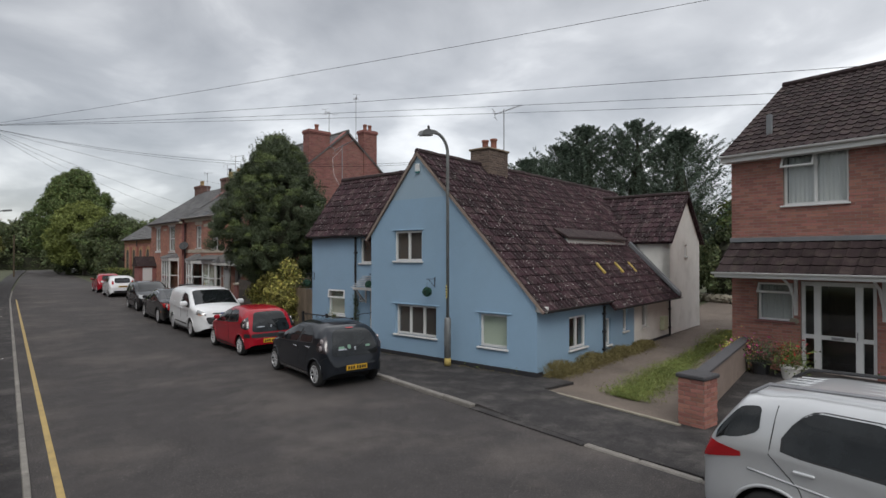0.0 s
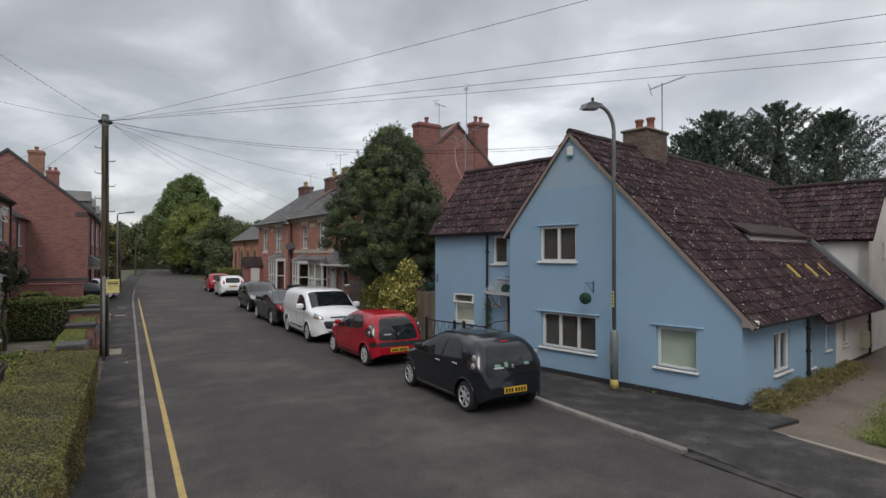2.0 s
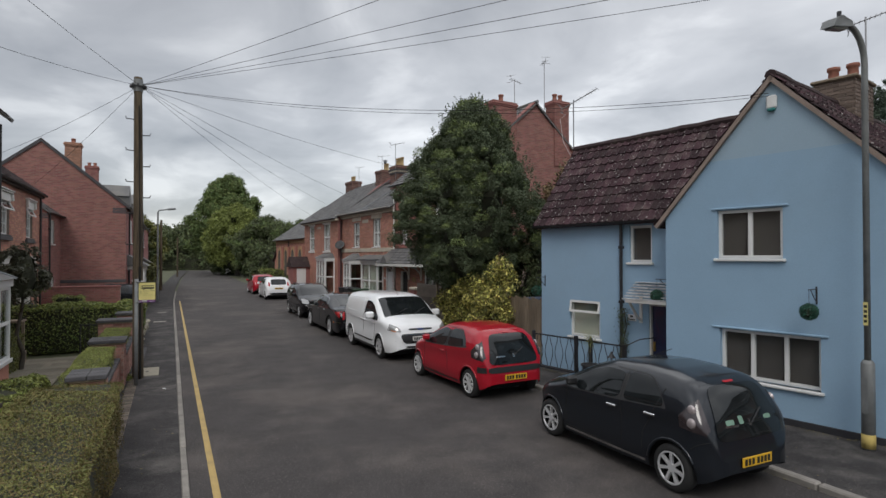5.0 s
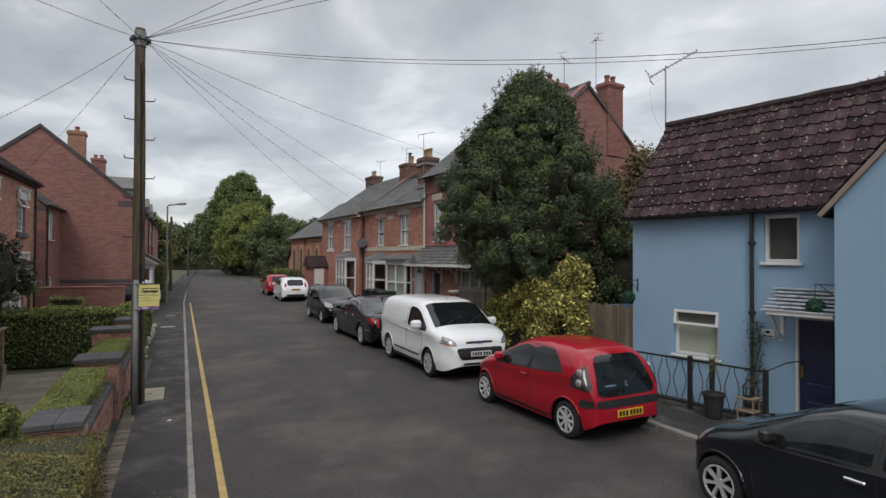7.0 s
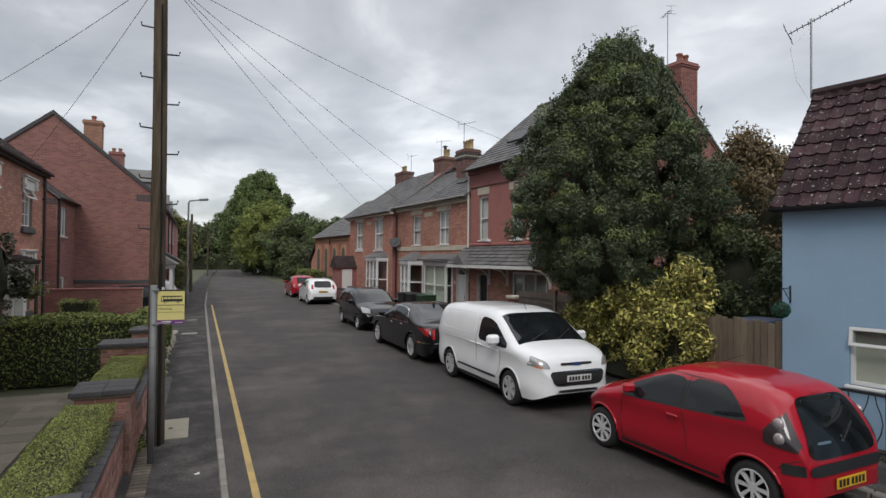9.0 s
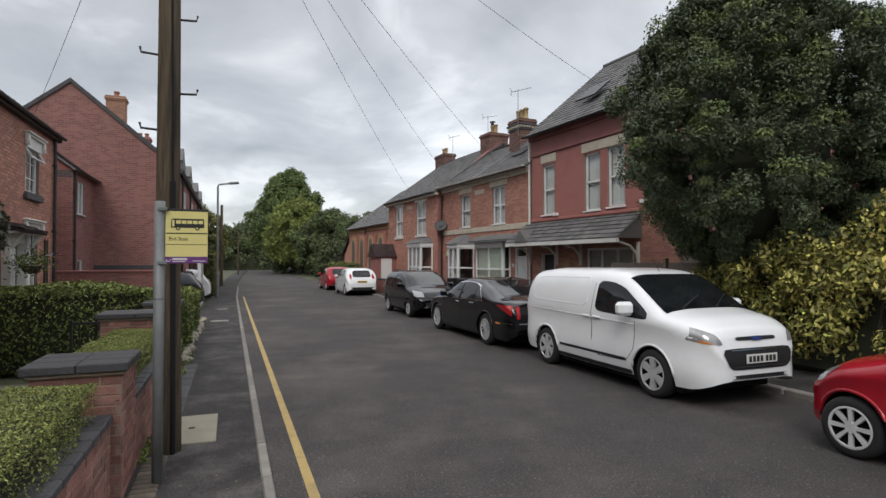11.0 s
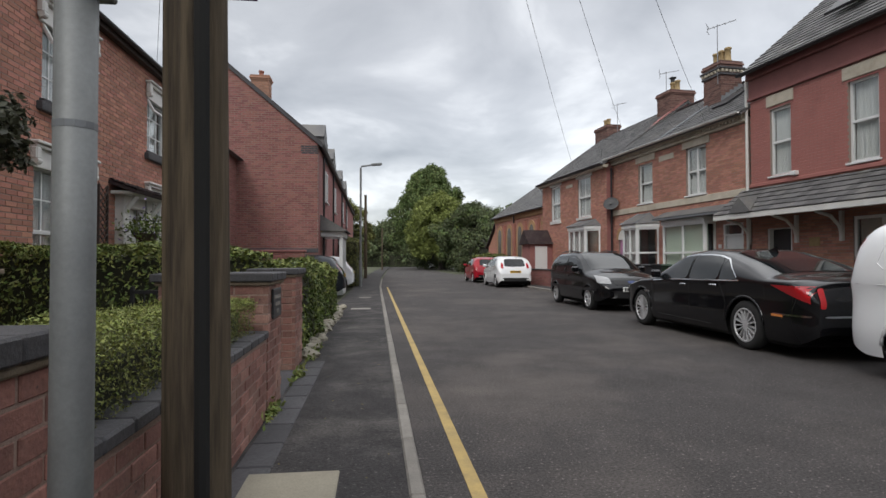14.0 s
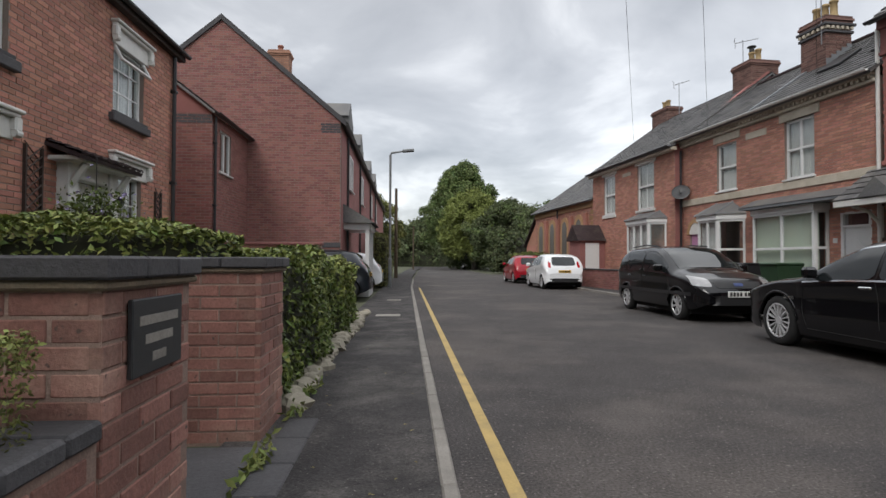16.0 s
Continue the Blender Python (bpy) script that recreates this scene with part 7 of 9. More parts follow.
def rounded(pts, r=0.05):
    """A polyline profile with its corners eased."""
    xs = np.arange(pts[0][0], pts[-1][0] + 1e-6, 0.01)
    zs = np.array([interp(pts, x) for x in xs])
    k = max(1, int(r / 0.01))
    pad = np.concatenate([np.linspace(zs[0] - (zs[1] - zs[0]) * k, zs[0], k, endpoint=False), zs, np.linspace(zs[-1], zs[-1] + (zs[-1] - zs[-2]) * k, k + 1)[1:]])
    ker = np.hanning(2 * k + 3)[1:-1]
    sm = np.convolve(pad, ker / ker.sum(), "valid")
    return [(float(x), float(z)) for x, z in zip(xs, sm)]


TYRE = mat("tyre_rubber", (0.014, 0.014, 0.014), 0.85, vary=0.15, scale=12)
RIM = mat("alloy_wheel", (0.5, 0.5, 0.51), 0.4, metal=0.3, vary=0.1)
RIM_W = mat("silver_wheel_trim", (0.52, 0.52, 0.52), 0.45, metal=0.1, vary=0.1)
CARGLASS = mat("tinted_car_glass", (0.010, 0.012, 0.013), 0.025, vary=0.6, scale=4.0, spec=0.45)
TRIM = mat("black_car_trim", (0.014, 0.014, 0.015), 0.5, vary=0.1)
UNDER = mat("dark_underbody", (0.006, 0.006, 0.006), 0.9, vary=0.1)
CHROME = mat("chrome", (0.62, 0.63, 0.64), 0.12, metal=1.0, vary=0)
REDLENS = mat("red_lamp_lens", (0.36, 0.010, 0.014), 0.15, vary=0.05, coat=0.5)
CLEARLENS = mat("clear_lamp_lens", (0.32, 0.32, 0.32), 0.12, metal=0.4, vary=0.15, scale=30)
AMBER = mat("amber_lens", (0.55, 0.2, 0.06), 0.2, vary=0.05)
LAMPSMOKE = mat("smoked_lamp_cluster", (0.03, 0.022, 0.024), 0.12, vary=0.1, coat=0.6)
LAMPCLEAR = mat("clear_round_lamp", (0.34, 0.30, 0.30), 0.15, metal=0.3, vary=0.1)
SEAM = mat("panel_gap", (0.006, 0.006, 0.006), 0.8, vary=0)


class Car:
    def __init__(self, name, label, m, L, W, top, belt, sill, wheels, r, paint, tum=0.20, end=(0.14, 0.2), kk=5, group="parked cars", spokes=8, rim=None):
        self.t = thing(name, label, "van" if "van" in name else "car", m, group=group)
        self.L, self.W, self.sill, self.wheels, self.r = L, W, sill, wheels, r
        self.top, self.belt = rounded(top, 0.09), rounded(belt, 0.12)
        self.tum, self.end, self.kk, self.paint = tum, end, kk, paint
        self.body()
        for x in wheels:
            for s in (-1, 1):
                self.wheel(x, s, spokes, rim or RIM)

    def zt(self, x):
        return max(interp(self.top, x), self.zl(x) + 0.03)

    def zl(self, x):
        return interp(self.belt, x)

    def plan(self, x):
        s = 2 * x / self.L - 1

        def corner(d, reach, a):
            t = max(0.0, 1 - max(0.0, d) / reach)
            return a * (1 - (1 - t ** 2.2) ** (1 / 2.2))
        return 1 - corner(x, 0.42, self.end[0] + 0.06) - corner(self.L - x, 0.75, self.end[1] + 0.08) - 0.035 * s * s

    def hw(self, x, z):
        w = self.W / 2 * self.plan(x)
        b, t = self.zl(x), self.zt(x)
        if z <= b:
            q = (b - z) / max(0.05, b - self.sill)
            return w * (1 - 0.06 * q * q - 0.02 * math.sin(q * math.tau))
        h = t - b
        q = min(1, (z - b) / h)
        n = 2.3 + 3.6 * min(1, max(0, (h - 0.12) / 0.38))
        return w * (1 - self.tum * (z - b) / 0.6) * (1 - q ** n) ** (1 / n)

    def zb(self, x):
        z = self.sill + 0.13 * (max(0, 1 - x / 0.3) ** 2 + max(0, 1 - (self.L - x) / 0.4) ** 2)
        for c in self.wheels:
            R = self.r + 0.055
            if abs(x - c) < R:
                z = max(z, self.r + math.sqrt(R * R - (x - c) ** 2))
        return z

    def body(self):
        L = self.L
        xs = set(np.linspace(0.0, L, 56).tolist())
        for c in self.wheels:
            R = self.r + 0.055
            for k in range(15):
                xs.add(c - R * math.cos(math.pi * k / 14) * 0.9999)
            xs |= {c - R - 0.002, c + R + 0.002}
        for e in (0.006, 0.02, 0.045, 0.075, 0.11, 0.15, 0.2, 0.25, 0.3):
            xs |= {e, L - e}
        xs = sorted(xs)
        rings = []
        for x in xs:
            b, t, z0 = self.zl(x), self.zt(x), self.zb(x)
            half = []
            for k in range(8):
                z = z0 + (b - z0) * k / 8
                half.append((self.hw(x, z), z))
            h = t - b
            n = 2.3 + 3.6 * min(1, max(0, (h - 0.12) / 0.38))
            w = self.W / 2 * self.plan(x)
            for k in range(11):
                a = math.pi / 2 * k / 10
                zz = b + h * math.sin(a) ** (2 / n)
                yy = w * (1 - self.tum * (zz - b) / 0.6) * max(0, math.cos(a)) ** (2 / n)
                half.append((yy, zz))
            e = min(x, L - x)
            f = 1.0 if e >= 0.045 else 0.93 if e <= 0.001 else 0.985
            cz = (z0 + t) / 2
            ring = [(x, -y * f, cz + (z - cz) * f) for y, z in half] + [(x, y * f, cz + (z - cz) * f) for y, z in half[-2::-1]]
            rings.append(ring)
        g = Geo()
        g.sheet(rings)
        n = len(rings[0])
        g.add(rings[0], [tuple(range(n))])
        g.add(rings[-1], [tuple(range(n))[::-1]])
        part("body", g, self.paint, self.t, smooth=True)
        for c in self.wheels:
            for s in (-1, 1):
                R, pts = self.r + 0.058, []
                for k in range(17):
                    a = math.pi * (0.03 + 0.94 * k / 16)
                    x, z = c - R * math.cos(a), max(self.sill + 0.02, self.r + R * math.sin(a))
                    pts.append((x, s * (self.hw(min(max(x, 0.05), L - 0.05), z) - 0.006), z))
                part("wheel_arch", Geo().tube(pts, 0.019, 6), self.paint, self.t, smooth=True)
        part("underbody", Geo().box(0.42, L - 0.5, -self.W / 2 + 0.17, self.W / 2 - 0.17, 0.14, 0.6), UNDER, self.t)
        for c in self.wheels:
            part("wheel_well", Geo().box(c - 0.42, c + 0.42, -self.W / 2 + 0.22, self.W / 2 - 0.22, 0.3, 0.68), UNDER, self.t)

    def wheel(self, x, s, spokes, rim):
        y, r, w = s * (self.W / 2 - 0.035), self.r, 0.19
        o = new("wheel")
        o.parent = self.t
        o.matrix_basis = pose(x, y, r, 0, 0, 0 if s < 0 else 180)
        ri = r * 0.68
        part("tyre", Geo().lathe([(ri, 0.005), (ri + 0.012, 0.0), (r - 0.03, 0.004), (r - 0.004, 0.03), (r, w * 0.5), (r - 0.004, w - 0.03), (ri, w)], 28, "y"), TYRE, o, smooth=True)
        part("rim_barrel", Geo().lathe([(ri, 0.004), (ri - 0.012, 0.01), (ri - 0.02, 0.06), (ri - 0.02, w)], 28, "y").lathe([(ri, w * 0.7), (0.001, w * 0.7)], 24, "y"), UNDER, o)
        g = Geo().lathe([(ri + 0.004, 0.0), (ri - 0.014, -0.003), (ri - 0.02, 0.012)], 28, "y")
        g.lathe([(0.001, 0.006), (0.05, 0.006), (0.06, 0.02)], 16, "y")
        for k in range(spokes):
            a = math.tau * k / spokes
            c, d = math.cos(a), math.sin(a)
            wd0, wd1 = (0.032, 0.05) if spokes < 7 else (0.013, 0.02) if spokes < 12 else (0.006, 0.011)
            q = lambda rad, off, yy: (d * rad + c * off, yy, c * rad - d * off)
            g.add([q(0.04, -wd0, 0.006), q(0.04, wd0, 0.006), q(ri - 0.008, wd1, 0.001), q(ri - 0.008, -wd1, 0.001), q(0.04, -wd0, 0.045), q(0.04, wd0, 0.045), q(ri - 0.008, wd1, 0.04), q(ri - 0.008, -wd1, 0.04)], [(0, 1, 2, 3), (1, 5, 6, 2), (4, 0, 3, 7)])
        part("rim", g, rim, o)

    # patches laid on the skin
    def side(self, name, x0, x1, zlo, zhi, material, sides=(-1, 1), off=0.004, n=14, rows=5, label=""):
        """A strip on the flank between two curves of x."""
        soft = 0.3 if "window" in name else 0.0
        if soft:
            n = 26
        for s in sides:
            grid = []
            for j in range(rows + 1):
                row = []
                for i in range(n + 1):
                    x = x0 + (x1 - x0) * i / n
                    a, b = zlo(x), zhi(x)
                    e = soft * abs(2 * i / n - 1) ** 14 * (b - a) / 2
                    a, b = a + e, b - e
                    z = a + (b - a) * j / rows
                    row.append((x, s * (self.hw(x, z) + off), z))
                grid.append(row if s < 0 else row[::-1])
            part(name, Geo().sheet(grid), material, self.t, label, smooth=True)

    def deck(self, name, x0, x1, y0, y1, material, off=0.006, n=12, m=12, label="", power=1.0):
        """A patch on the upper skin; y0, y1 are functions of x giving its edges."""
        grid = []
        for i in range(n + 1):
            x = x0 + (x1 - x0) * (i / n)
            row = []
            for j in range(m + 1):
                y = y0(x) + (y1(x) - y0(x)) * j / m
                lo, hi = self.zl(x), self.zt(x)
                for _ in range(24):
                    mid = (lo + hi) / 2
                    if self.hw(x, mid) > abs(y):
                        lo = mid
                    else:
                        hi = mid
                dx = 0.02
                sl = (self.zt(min(self.L, x + dx)) - self.zt(max(0, x - dx))) / (2 * dx)
                nrm = Vector((-sl, 0, 1)).normalized()
                row.append((x + nrm.x * off, y, lo + nrm.z * off))
            grid.append(row)
        return part(name, Geo().sheet(grid), material, self.t, label, smooth=True)

    def end_x(self, y, z, front):
        def inside(x):
            f = 0.985
            return self.zb(x) - 0.1 < z < self.zt(x) and self.hw(x, z) > abs(y)
        a, b = (0.0, self.L / 2) if not front else (self.L, self.L / 2)
        if inside(a):
            return a
        for _ in range(26):
            c = (a + b) / 2
            if inside(c):
                b = c
            else:
                a = c
        return b

    def face(self, name, corners, material, front=False, off=0.008, n=6, m=5, both=False, label="", smooth=True):
        """A patch on the nose or tail given by four (y, z) corners: bottom left, bottom right, top right, top left."""
        for s in ((1, -1) if both else (1,)):
            grid = []
            for j in range(m + 1):
                row = []
                for i in range(n + 1):
                    u, v = 2 * i / n - 1, 2 * j / m - 1
                    u, v = (u * (1 - 0.09 * abs(v) ** 8) + 1) / 2, (v * (1 - 0.09 * abs(u) ** 8) + 1) / 2
                    p = [corners[0][k] * (1 - u) * (1 - v) + corners[1][k] * u * (1 - v) + corners[2][k] * u * v + corners[3][k] * (1 - u) * v for k in (0, 1)]
                    x = self.end_x(p[0], p[1], front) + (off if front else -off)
                    row.append((x, s * p[0], p[1]))
                grid.append(row if s > 0 else row[::-1])
            part(name, Geo().sheet(grid), material, self.t, label, smooth=smooth)

    def seam(self, xs_zs, sides=(-1, 1), fill=None, name="panel_gap", r=0.0045):
        """A thin panel gap along (x, z) points on the flank."""
        for s in sides:
            pts = []
            for (a, b), (c, d) in zip(xs_zs, xs_zs[1:]):
                for k in range(6):
                    x, z = a + (c - a) * k / 6, b + (d - b) * k / 6
                    pts.append((x, s * (self.hw(x, z) + 0.001), z))
            part(name, Geo().tube(pts, r, 4), fill or SEAM, self.t, smooth=bool(fill))

    def plate(self, z, front, material, w=0.52, bump=0.02):
        x = self.end_x(0.0, z, front) + (bump if front else -bump)
        p = part("number_plate", Geo().box(x - 0.006, x + 0.006, -w / 2, w / 2, z - 0.056, z + 0.056, 0.003), material, self.t)
        s = 1 if front else -1
        xx = x + s * 0.0075
        for k in range(7):
            yy = -w * 0.43 + k * w * 0.122 + (w * 0.05 if k > 3 else 0)
            part("plate_bar", Geo().box(xx - 0.001, xx + 0.001, yy, yy + w * 0.085, z - 0.036, z + 0.036), SIGNBLACK, p)

    def handle(self, x, z, material):
        for s in (-1, 1):
            y = s * (self.hw(x, z) + 0.012)
            part("door_handle", Geo().box(x - 0.09, x + 0.09, y - 0.014, y + 0.014, z - 0.017, z + 0.017, 0.01), material, self.t)

    def mirror(self, x, z, material, size=1.0):
        for s in (-1, 1):
            y = s * (self.hw(x, z) + 0.10 * size)
            g = Geo(pose(x, y, z + 0.05)).box(-0.055 * size, 0.065 * size, -0.095 * size, 0.095 * size, -0.07 * size, 0.075 * size, 0.035 * size)
            part("wing_mirror", g, material, self.t)
            part("mirror_arm", Geo().tube([(x, s * (self.hw(x, z) - 0.02), z - 0.01), (x, y, z + 0.01)], 0.022, 6), TRIM, self.t)


def paint(name, col, flake=0.0, rough=0.3):
    return mat(name, col, 0.32, metal=flake, vary=0.04, scale=2.0, coat=0.85, spec=0.08)


def up(x, y, z=0.0):
    return pose(x, y, z, 0, 0, 90)


def down(x, y, z=0.0):
    return pose(x, y, z, 0, 0, -90)


def city_car(label, m, col, doors, bump_mat, plate_mat, spokes, rim, stickers):
    """A small rounded hatchback with a glass tailgate."""
    L, W = 3.43, 1.60
    top = [(0, 0.52), (0.05, 0.80), (0.13, 0.98), (0.30, 1.25), (0.46, 1.345), (0.8, 1.395), (1.25, 1.41), (1.75, 1.38), (2.05, 1.285), (2.72, 0.985), (3.05, 0.90), (3.3, 0.76), (3.4, 0.6), (3.43, 0.55)]
    belt = [(0, 0.48), (0.06, 0.74), (0.16, 0.88), (0.5, 0.97), (1.5, 0.90), (2.4, 0.85), (3.0, 0.74), (3.35, 0.58), (3.43, 0.5)]
    c = Car("hatchback_car", label, m, L, W, top, belt, 0.2, (0.56, 2.90), 0.285, col, 0.34, (0.28, 0.40), 6, spokes=spokes, rim=rim)
    zb = lambda x: c.zl(x) + 0.03
    zt = lambda x: min(c.zt(x) - 0.085, 1.29)
    cut, reach = (1.05, 0.4) if doors == 5 else (1.12, 0.48)
    c.side("window_seal", 0.62, 2.47, lambda x: zb(x) - 0.018, lambda x: max(zb(x) + 0.006, zt(x) + 0.018 - 0.28 * (max(0, cut - x) / reach) ** 2), TRIM, off=0.0015)
    if doors == 5:
        c.side("rear_side_window", 0.68, 1.32, zb, lambda x: max(zb(x) + 0.01, zt(x) - 0.28 * (max(0, 1.05 - x) / 0.4) ** 2), CARGLASS)
        c.side("front_side_window", 1.40, 2.42, zb, lambda x: max(zb(x) + 0.005, zt(x) - 0.02), CARGLASS)
        c.seam([(1.36, 1.36), (1.36, 0.9), (1.33, 0.3)])
        c.handle(1.52, 0.82, CHROME)
        c.handle(0.86, 0.86, CHROME)
        c.seam([(0.7, 1.2), (0.78, 0.95), (0.98, 0.62), (1.0, 0.35)])
    else:
        c.side("rear_side_window", 0.64, 1.42, lambda x: zb(x) + 0.25 * max(0, 1.0 - x) ** 2, lambda x: max(zb(x) + 0.25 * max(0, 1.0 - x) ** 2 + 0.01, zt(x) - 0.28 * (max(0, 1.12 - x) / 0.48) ** 2), CARGLASS)
        c.side("front_side_window", 1.50, 2.44, zb, lambda x: max(zb(x) + 0.005, zt(x) - 0.02), CARGLASS)
        c.seam([(1.46, 1.36), (1.46, 0.9), (1.36, 0.3)])
        c.handle(1.6, 0.80, col)
    c.seam([(2.46, 0.9), (2.50, 0.6), (2.46, 0.3), (1.36, 0.28)])
    c.deck("windscreen", 2.10, 2.70, lambda x: -0.56 - 0.05 * (x - 2.1), lambda x: 0.56 + 0.05 * (x - 2.1), CARGLASS)
    c.face("tailgate_glass", [(-0.60, 0.70), (0.60, 0.70), (0.45, 1.27), (-0.45, 1.27)], CARGLASS, n=20, m=16, off=0.01)
    lamp_lo = lambda x: 0.78 + 0.12 * (x - 0.1)
    c.side("tail_lamp", 0.10, 0.42, lamp_lo, lambda x: max(lamp_lo(x) + 0.01, min(c.zt(x) - 0.07, 1.22 - 1.5 * max(0, x - 0.24))), LAMPSMOKE, off=0.007, n=12, rows=8)
    for s in (-1, 1):
        for z, mt in ((0.89, LAMPCLEAR), (1.03, LAMPCLEAR)):
            x = 0.27 if z < 1 else 0.30
            y = s * (c.hw(x, z) - 0.010)
            part("lamp_pod", lumpy(pose(x, y, z), 0.062, 0.035, 0.062, 14, 9, 0.0, 1), mt, c.t, smooth=True)
    c.face("brake_light", [(-0.09, 1.285), (0.09, 1.285), (0.09, 1.305), (-0.09, 1.305)], REDLENS, off=0.02)
    if bump_mat:
        c.face("rear_bumper_insert", [(-0.62, 0.55), (0.62, 0.55), (0.62, 0.66), (-0.62, 0.66)], bump_mat, n=14, off=0.016)
        c.side("bumper_corner", 0.05, 0.24, lambda x: 0.55, lambda x: 0.66, bump_mat, off=0.012)
    c.seam([(0.06, 0.72), (0.2, 0.66), (0.3, 0.58)])
    c.plate(0.45, False, plate_mat)
    c.face("tail_badge", [(-0.03, 0.83), (0.03, 0.83), (0.015, 0.9), (-0.015, 0.9)], CHROME, off=0.014)
    c.face("model_bar", [(0.2, 0.84), (0.42, 0.84), (0.42, 0.865), (0.2, 0.865)], CHROME, off=0.013)
    for (a, b, z0, z1) in stickers:
        c.face("window_sticker", [(a, z0), (b, z0), (b, z1), (a, z1)], mat("green_sticker", (0.15, 0.25, 0.19), 0.6) if "green_sticker" not in bpy.data.materials else bpy.data.materials["green_sticker"], off=0.013, n=2, m=2)
    c.face("head_lamp", [(0.42, 0.62), (0.70, 0.66), (0.66, 0.84), (0.50, 0.76)], CLEARLENS, True, both=True)
    c.face("grille", [(-0.4, 0.32), (0.4, 0.32), (0.35, 0.48), (-0.35, 0.48)], TRIM, True)
    c.plate(0.42, True, PLATE_W)
    c.mirror(2.28, 0.95, TRIM if doors == 5 else col, 0.9)
    part("rear_wiper", Geo().tube([(c.end_x(0, 0.86, False) - 0.03, 0.0, 0.86), (c.end_x(0.2, 1.0, False) - 0.03, -0.25, 1.0)], 0.009, 5), TRIM, c.t)
    c.side("sill_strip", 0.95, 2.5, lambda x: 0.24, lambda x: 0.275, CHROME if doors == 5 else TRIM, off=0.006)
    part("roof_aerial", Geo().tube([(1.6, 0, 1.39), (1.2, 0, 1.56)], 0.005, 5), TRIM, c.t)
    return c


DARKGREY = paint("dark_grey_car_paint", (0.012, 0.015, 0.020), 0.25)
REDCAR = paint("red_car_paint", (0.33, 0.009, 0.02), 0.0)
WHITECAR = paint("white_car_paint", (0.76, 0.77, 0.78), 0.0)
BLACKCAR = paint("black_car_paint", (0.004, 0.004, 0.005), 0.0)
SILVER = paint("silver_car_paint", (0.5, 0.51, 0.52), 0.35)
BLUECAR = paint("dark_blue_car_paint", (0.02, 0.035, 0.09), 0.2)
city_car("dark grey five-door hatchback parked at the kerb", up(5.96, 10.14), DARKGREY, 5, None, PLATE_Y, 7, RIM, [(0.26, 0.40, 0.86, 0.92), (0.10, 0.18, 0.86, 0.95), (-0.40, -0.27, 0.87, 0.92)])
city_car("bright red three-door hatchback parked at the kerb", pose(5.95, 15.15, 0, 0, 0, 92), REDCAR, 3, TRIM, PLATE_Y, 8, RIM_W, [])

# white panel van, nose towards the camera
L = 4.42
v = Car("panel_van", "white panel van parked facing along the street", down(5.88, 24.02), L, 1.84,
        [(0, 1.0), (0.06, 1.55), (0.25, 1.675), (0.8, 1.725), (2.2, 1.735), (2.65, 1.70), (2.9, 1.63), (3.62, 1.2), (4.05, 1.12), (4.3, 1.0), (4.39, 0.82), (4.42, 0.62)],
        [(0, 1.0), (0.3, 1.08), (2.0, 1.05), (3.2, 1.02), (3.8, 0.98), (4.3, 0.84), (4.42, 0.58)], 0.23, (0.84, 3.50), 0.325, WHITECAR, 0.15, (0.08, 0.36), 6, spokes=6)
v.side("cab_window", 2.28, 3.42, lambda x: 1.08 - 0.04 * (x - 2.28), lambda x: max(1.085 - 0.04 * (x - 2.28), min(1.56, v.zt(x) - 0.18)), CARGLASS)
v.deck("windscreen", 2.86, 3.66, lambda x: -0.68 - 0.1 * (x - 2.86), lambda x: 0.68 + 0.1 * (x - 2.86), CARGLASS)
v.seam([(2.2, 1.7), (2.2, 0.4)])
v.seam([(3.2, 1.05), (3.15, 0.6), (3.0, 0.42), (2.2, 0.4)])
v.seam([(0.5, 1.52), (0.62, 1.56), (1.98, 1.58), (2.05, 1.52), (2.05, 1.2), (1.98, 1.14), (0.5, 1.16), (0.42, 1.22), (0.5, 1.52)], fill=WHITECAR, name="panel_pressing", r=0.005)
v.seam([(0.15, 1.0), (2.2, 0.97), (3.4, 0.95)], fill=WHITECAR, name="swage_line", r=0.007)
v.side("side_moulding", 1.3, 3.0, lambda x: 0.42, lambda x: 0.46, TRIM, off=0.004)
v.side("sill_strip", 1.2, 3.1, lambda x: 0.235, lambda x: 0.30, TRIM, off=0.004)
v.handle(2.34, 0.98, WHITECAR)
v.handle(2.06, 0.98, WHITECAR)
v.face("grille", [(-0.50, 0.50), (0.50, 0.50), (0.60, 0.76), (-0.60, 0.76)], TRIM, True, n=14, off=0.012)
for zz in (0.735, 0.53):
    v.face("grille_bar", [(-0.5, zz), (0.5, zz), (0.5, zz + 0.012), (-0.5, zz + 0.012)], CHROME, True, n=14, m=1, off=0.018)
v.face("lower_grille", [(-0.52, 0.385), (0.52, 0.385), (0.50, 0.435), (-0.50, 0.435)], TRIM, True, n=10, off=0.012)
v.face("upper_slot", [(-0.34, 0.85), (0.34, 0.85), (0.34, 0.895), (-0.34, 0.895)], TRIM, True, n=10)
v.face("head_lamp", [(0.55, 0.80), (0.86, 0.84), (0.80, 1.02), (0.60, 0.92)], CLEARLENS, True, both=True, n=8, m=6)
v.face("indicator_lens", [(0.70, 0.81), (0.80, 0.83), (0.79, 0.86), (0.70, 0.84)], AMBER, True, both=True, off=0.014)
v.face("fog_lamp", [(0.64, 0.44), (0.76, 0.44), (0.76, 0.56), (0.64, 0.56)], CLEARLENS, True, both=True)
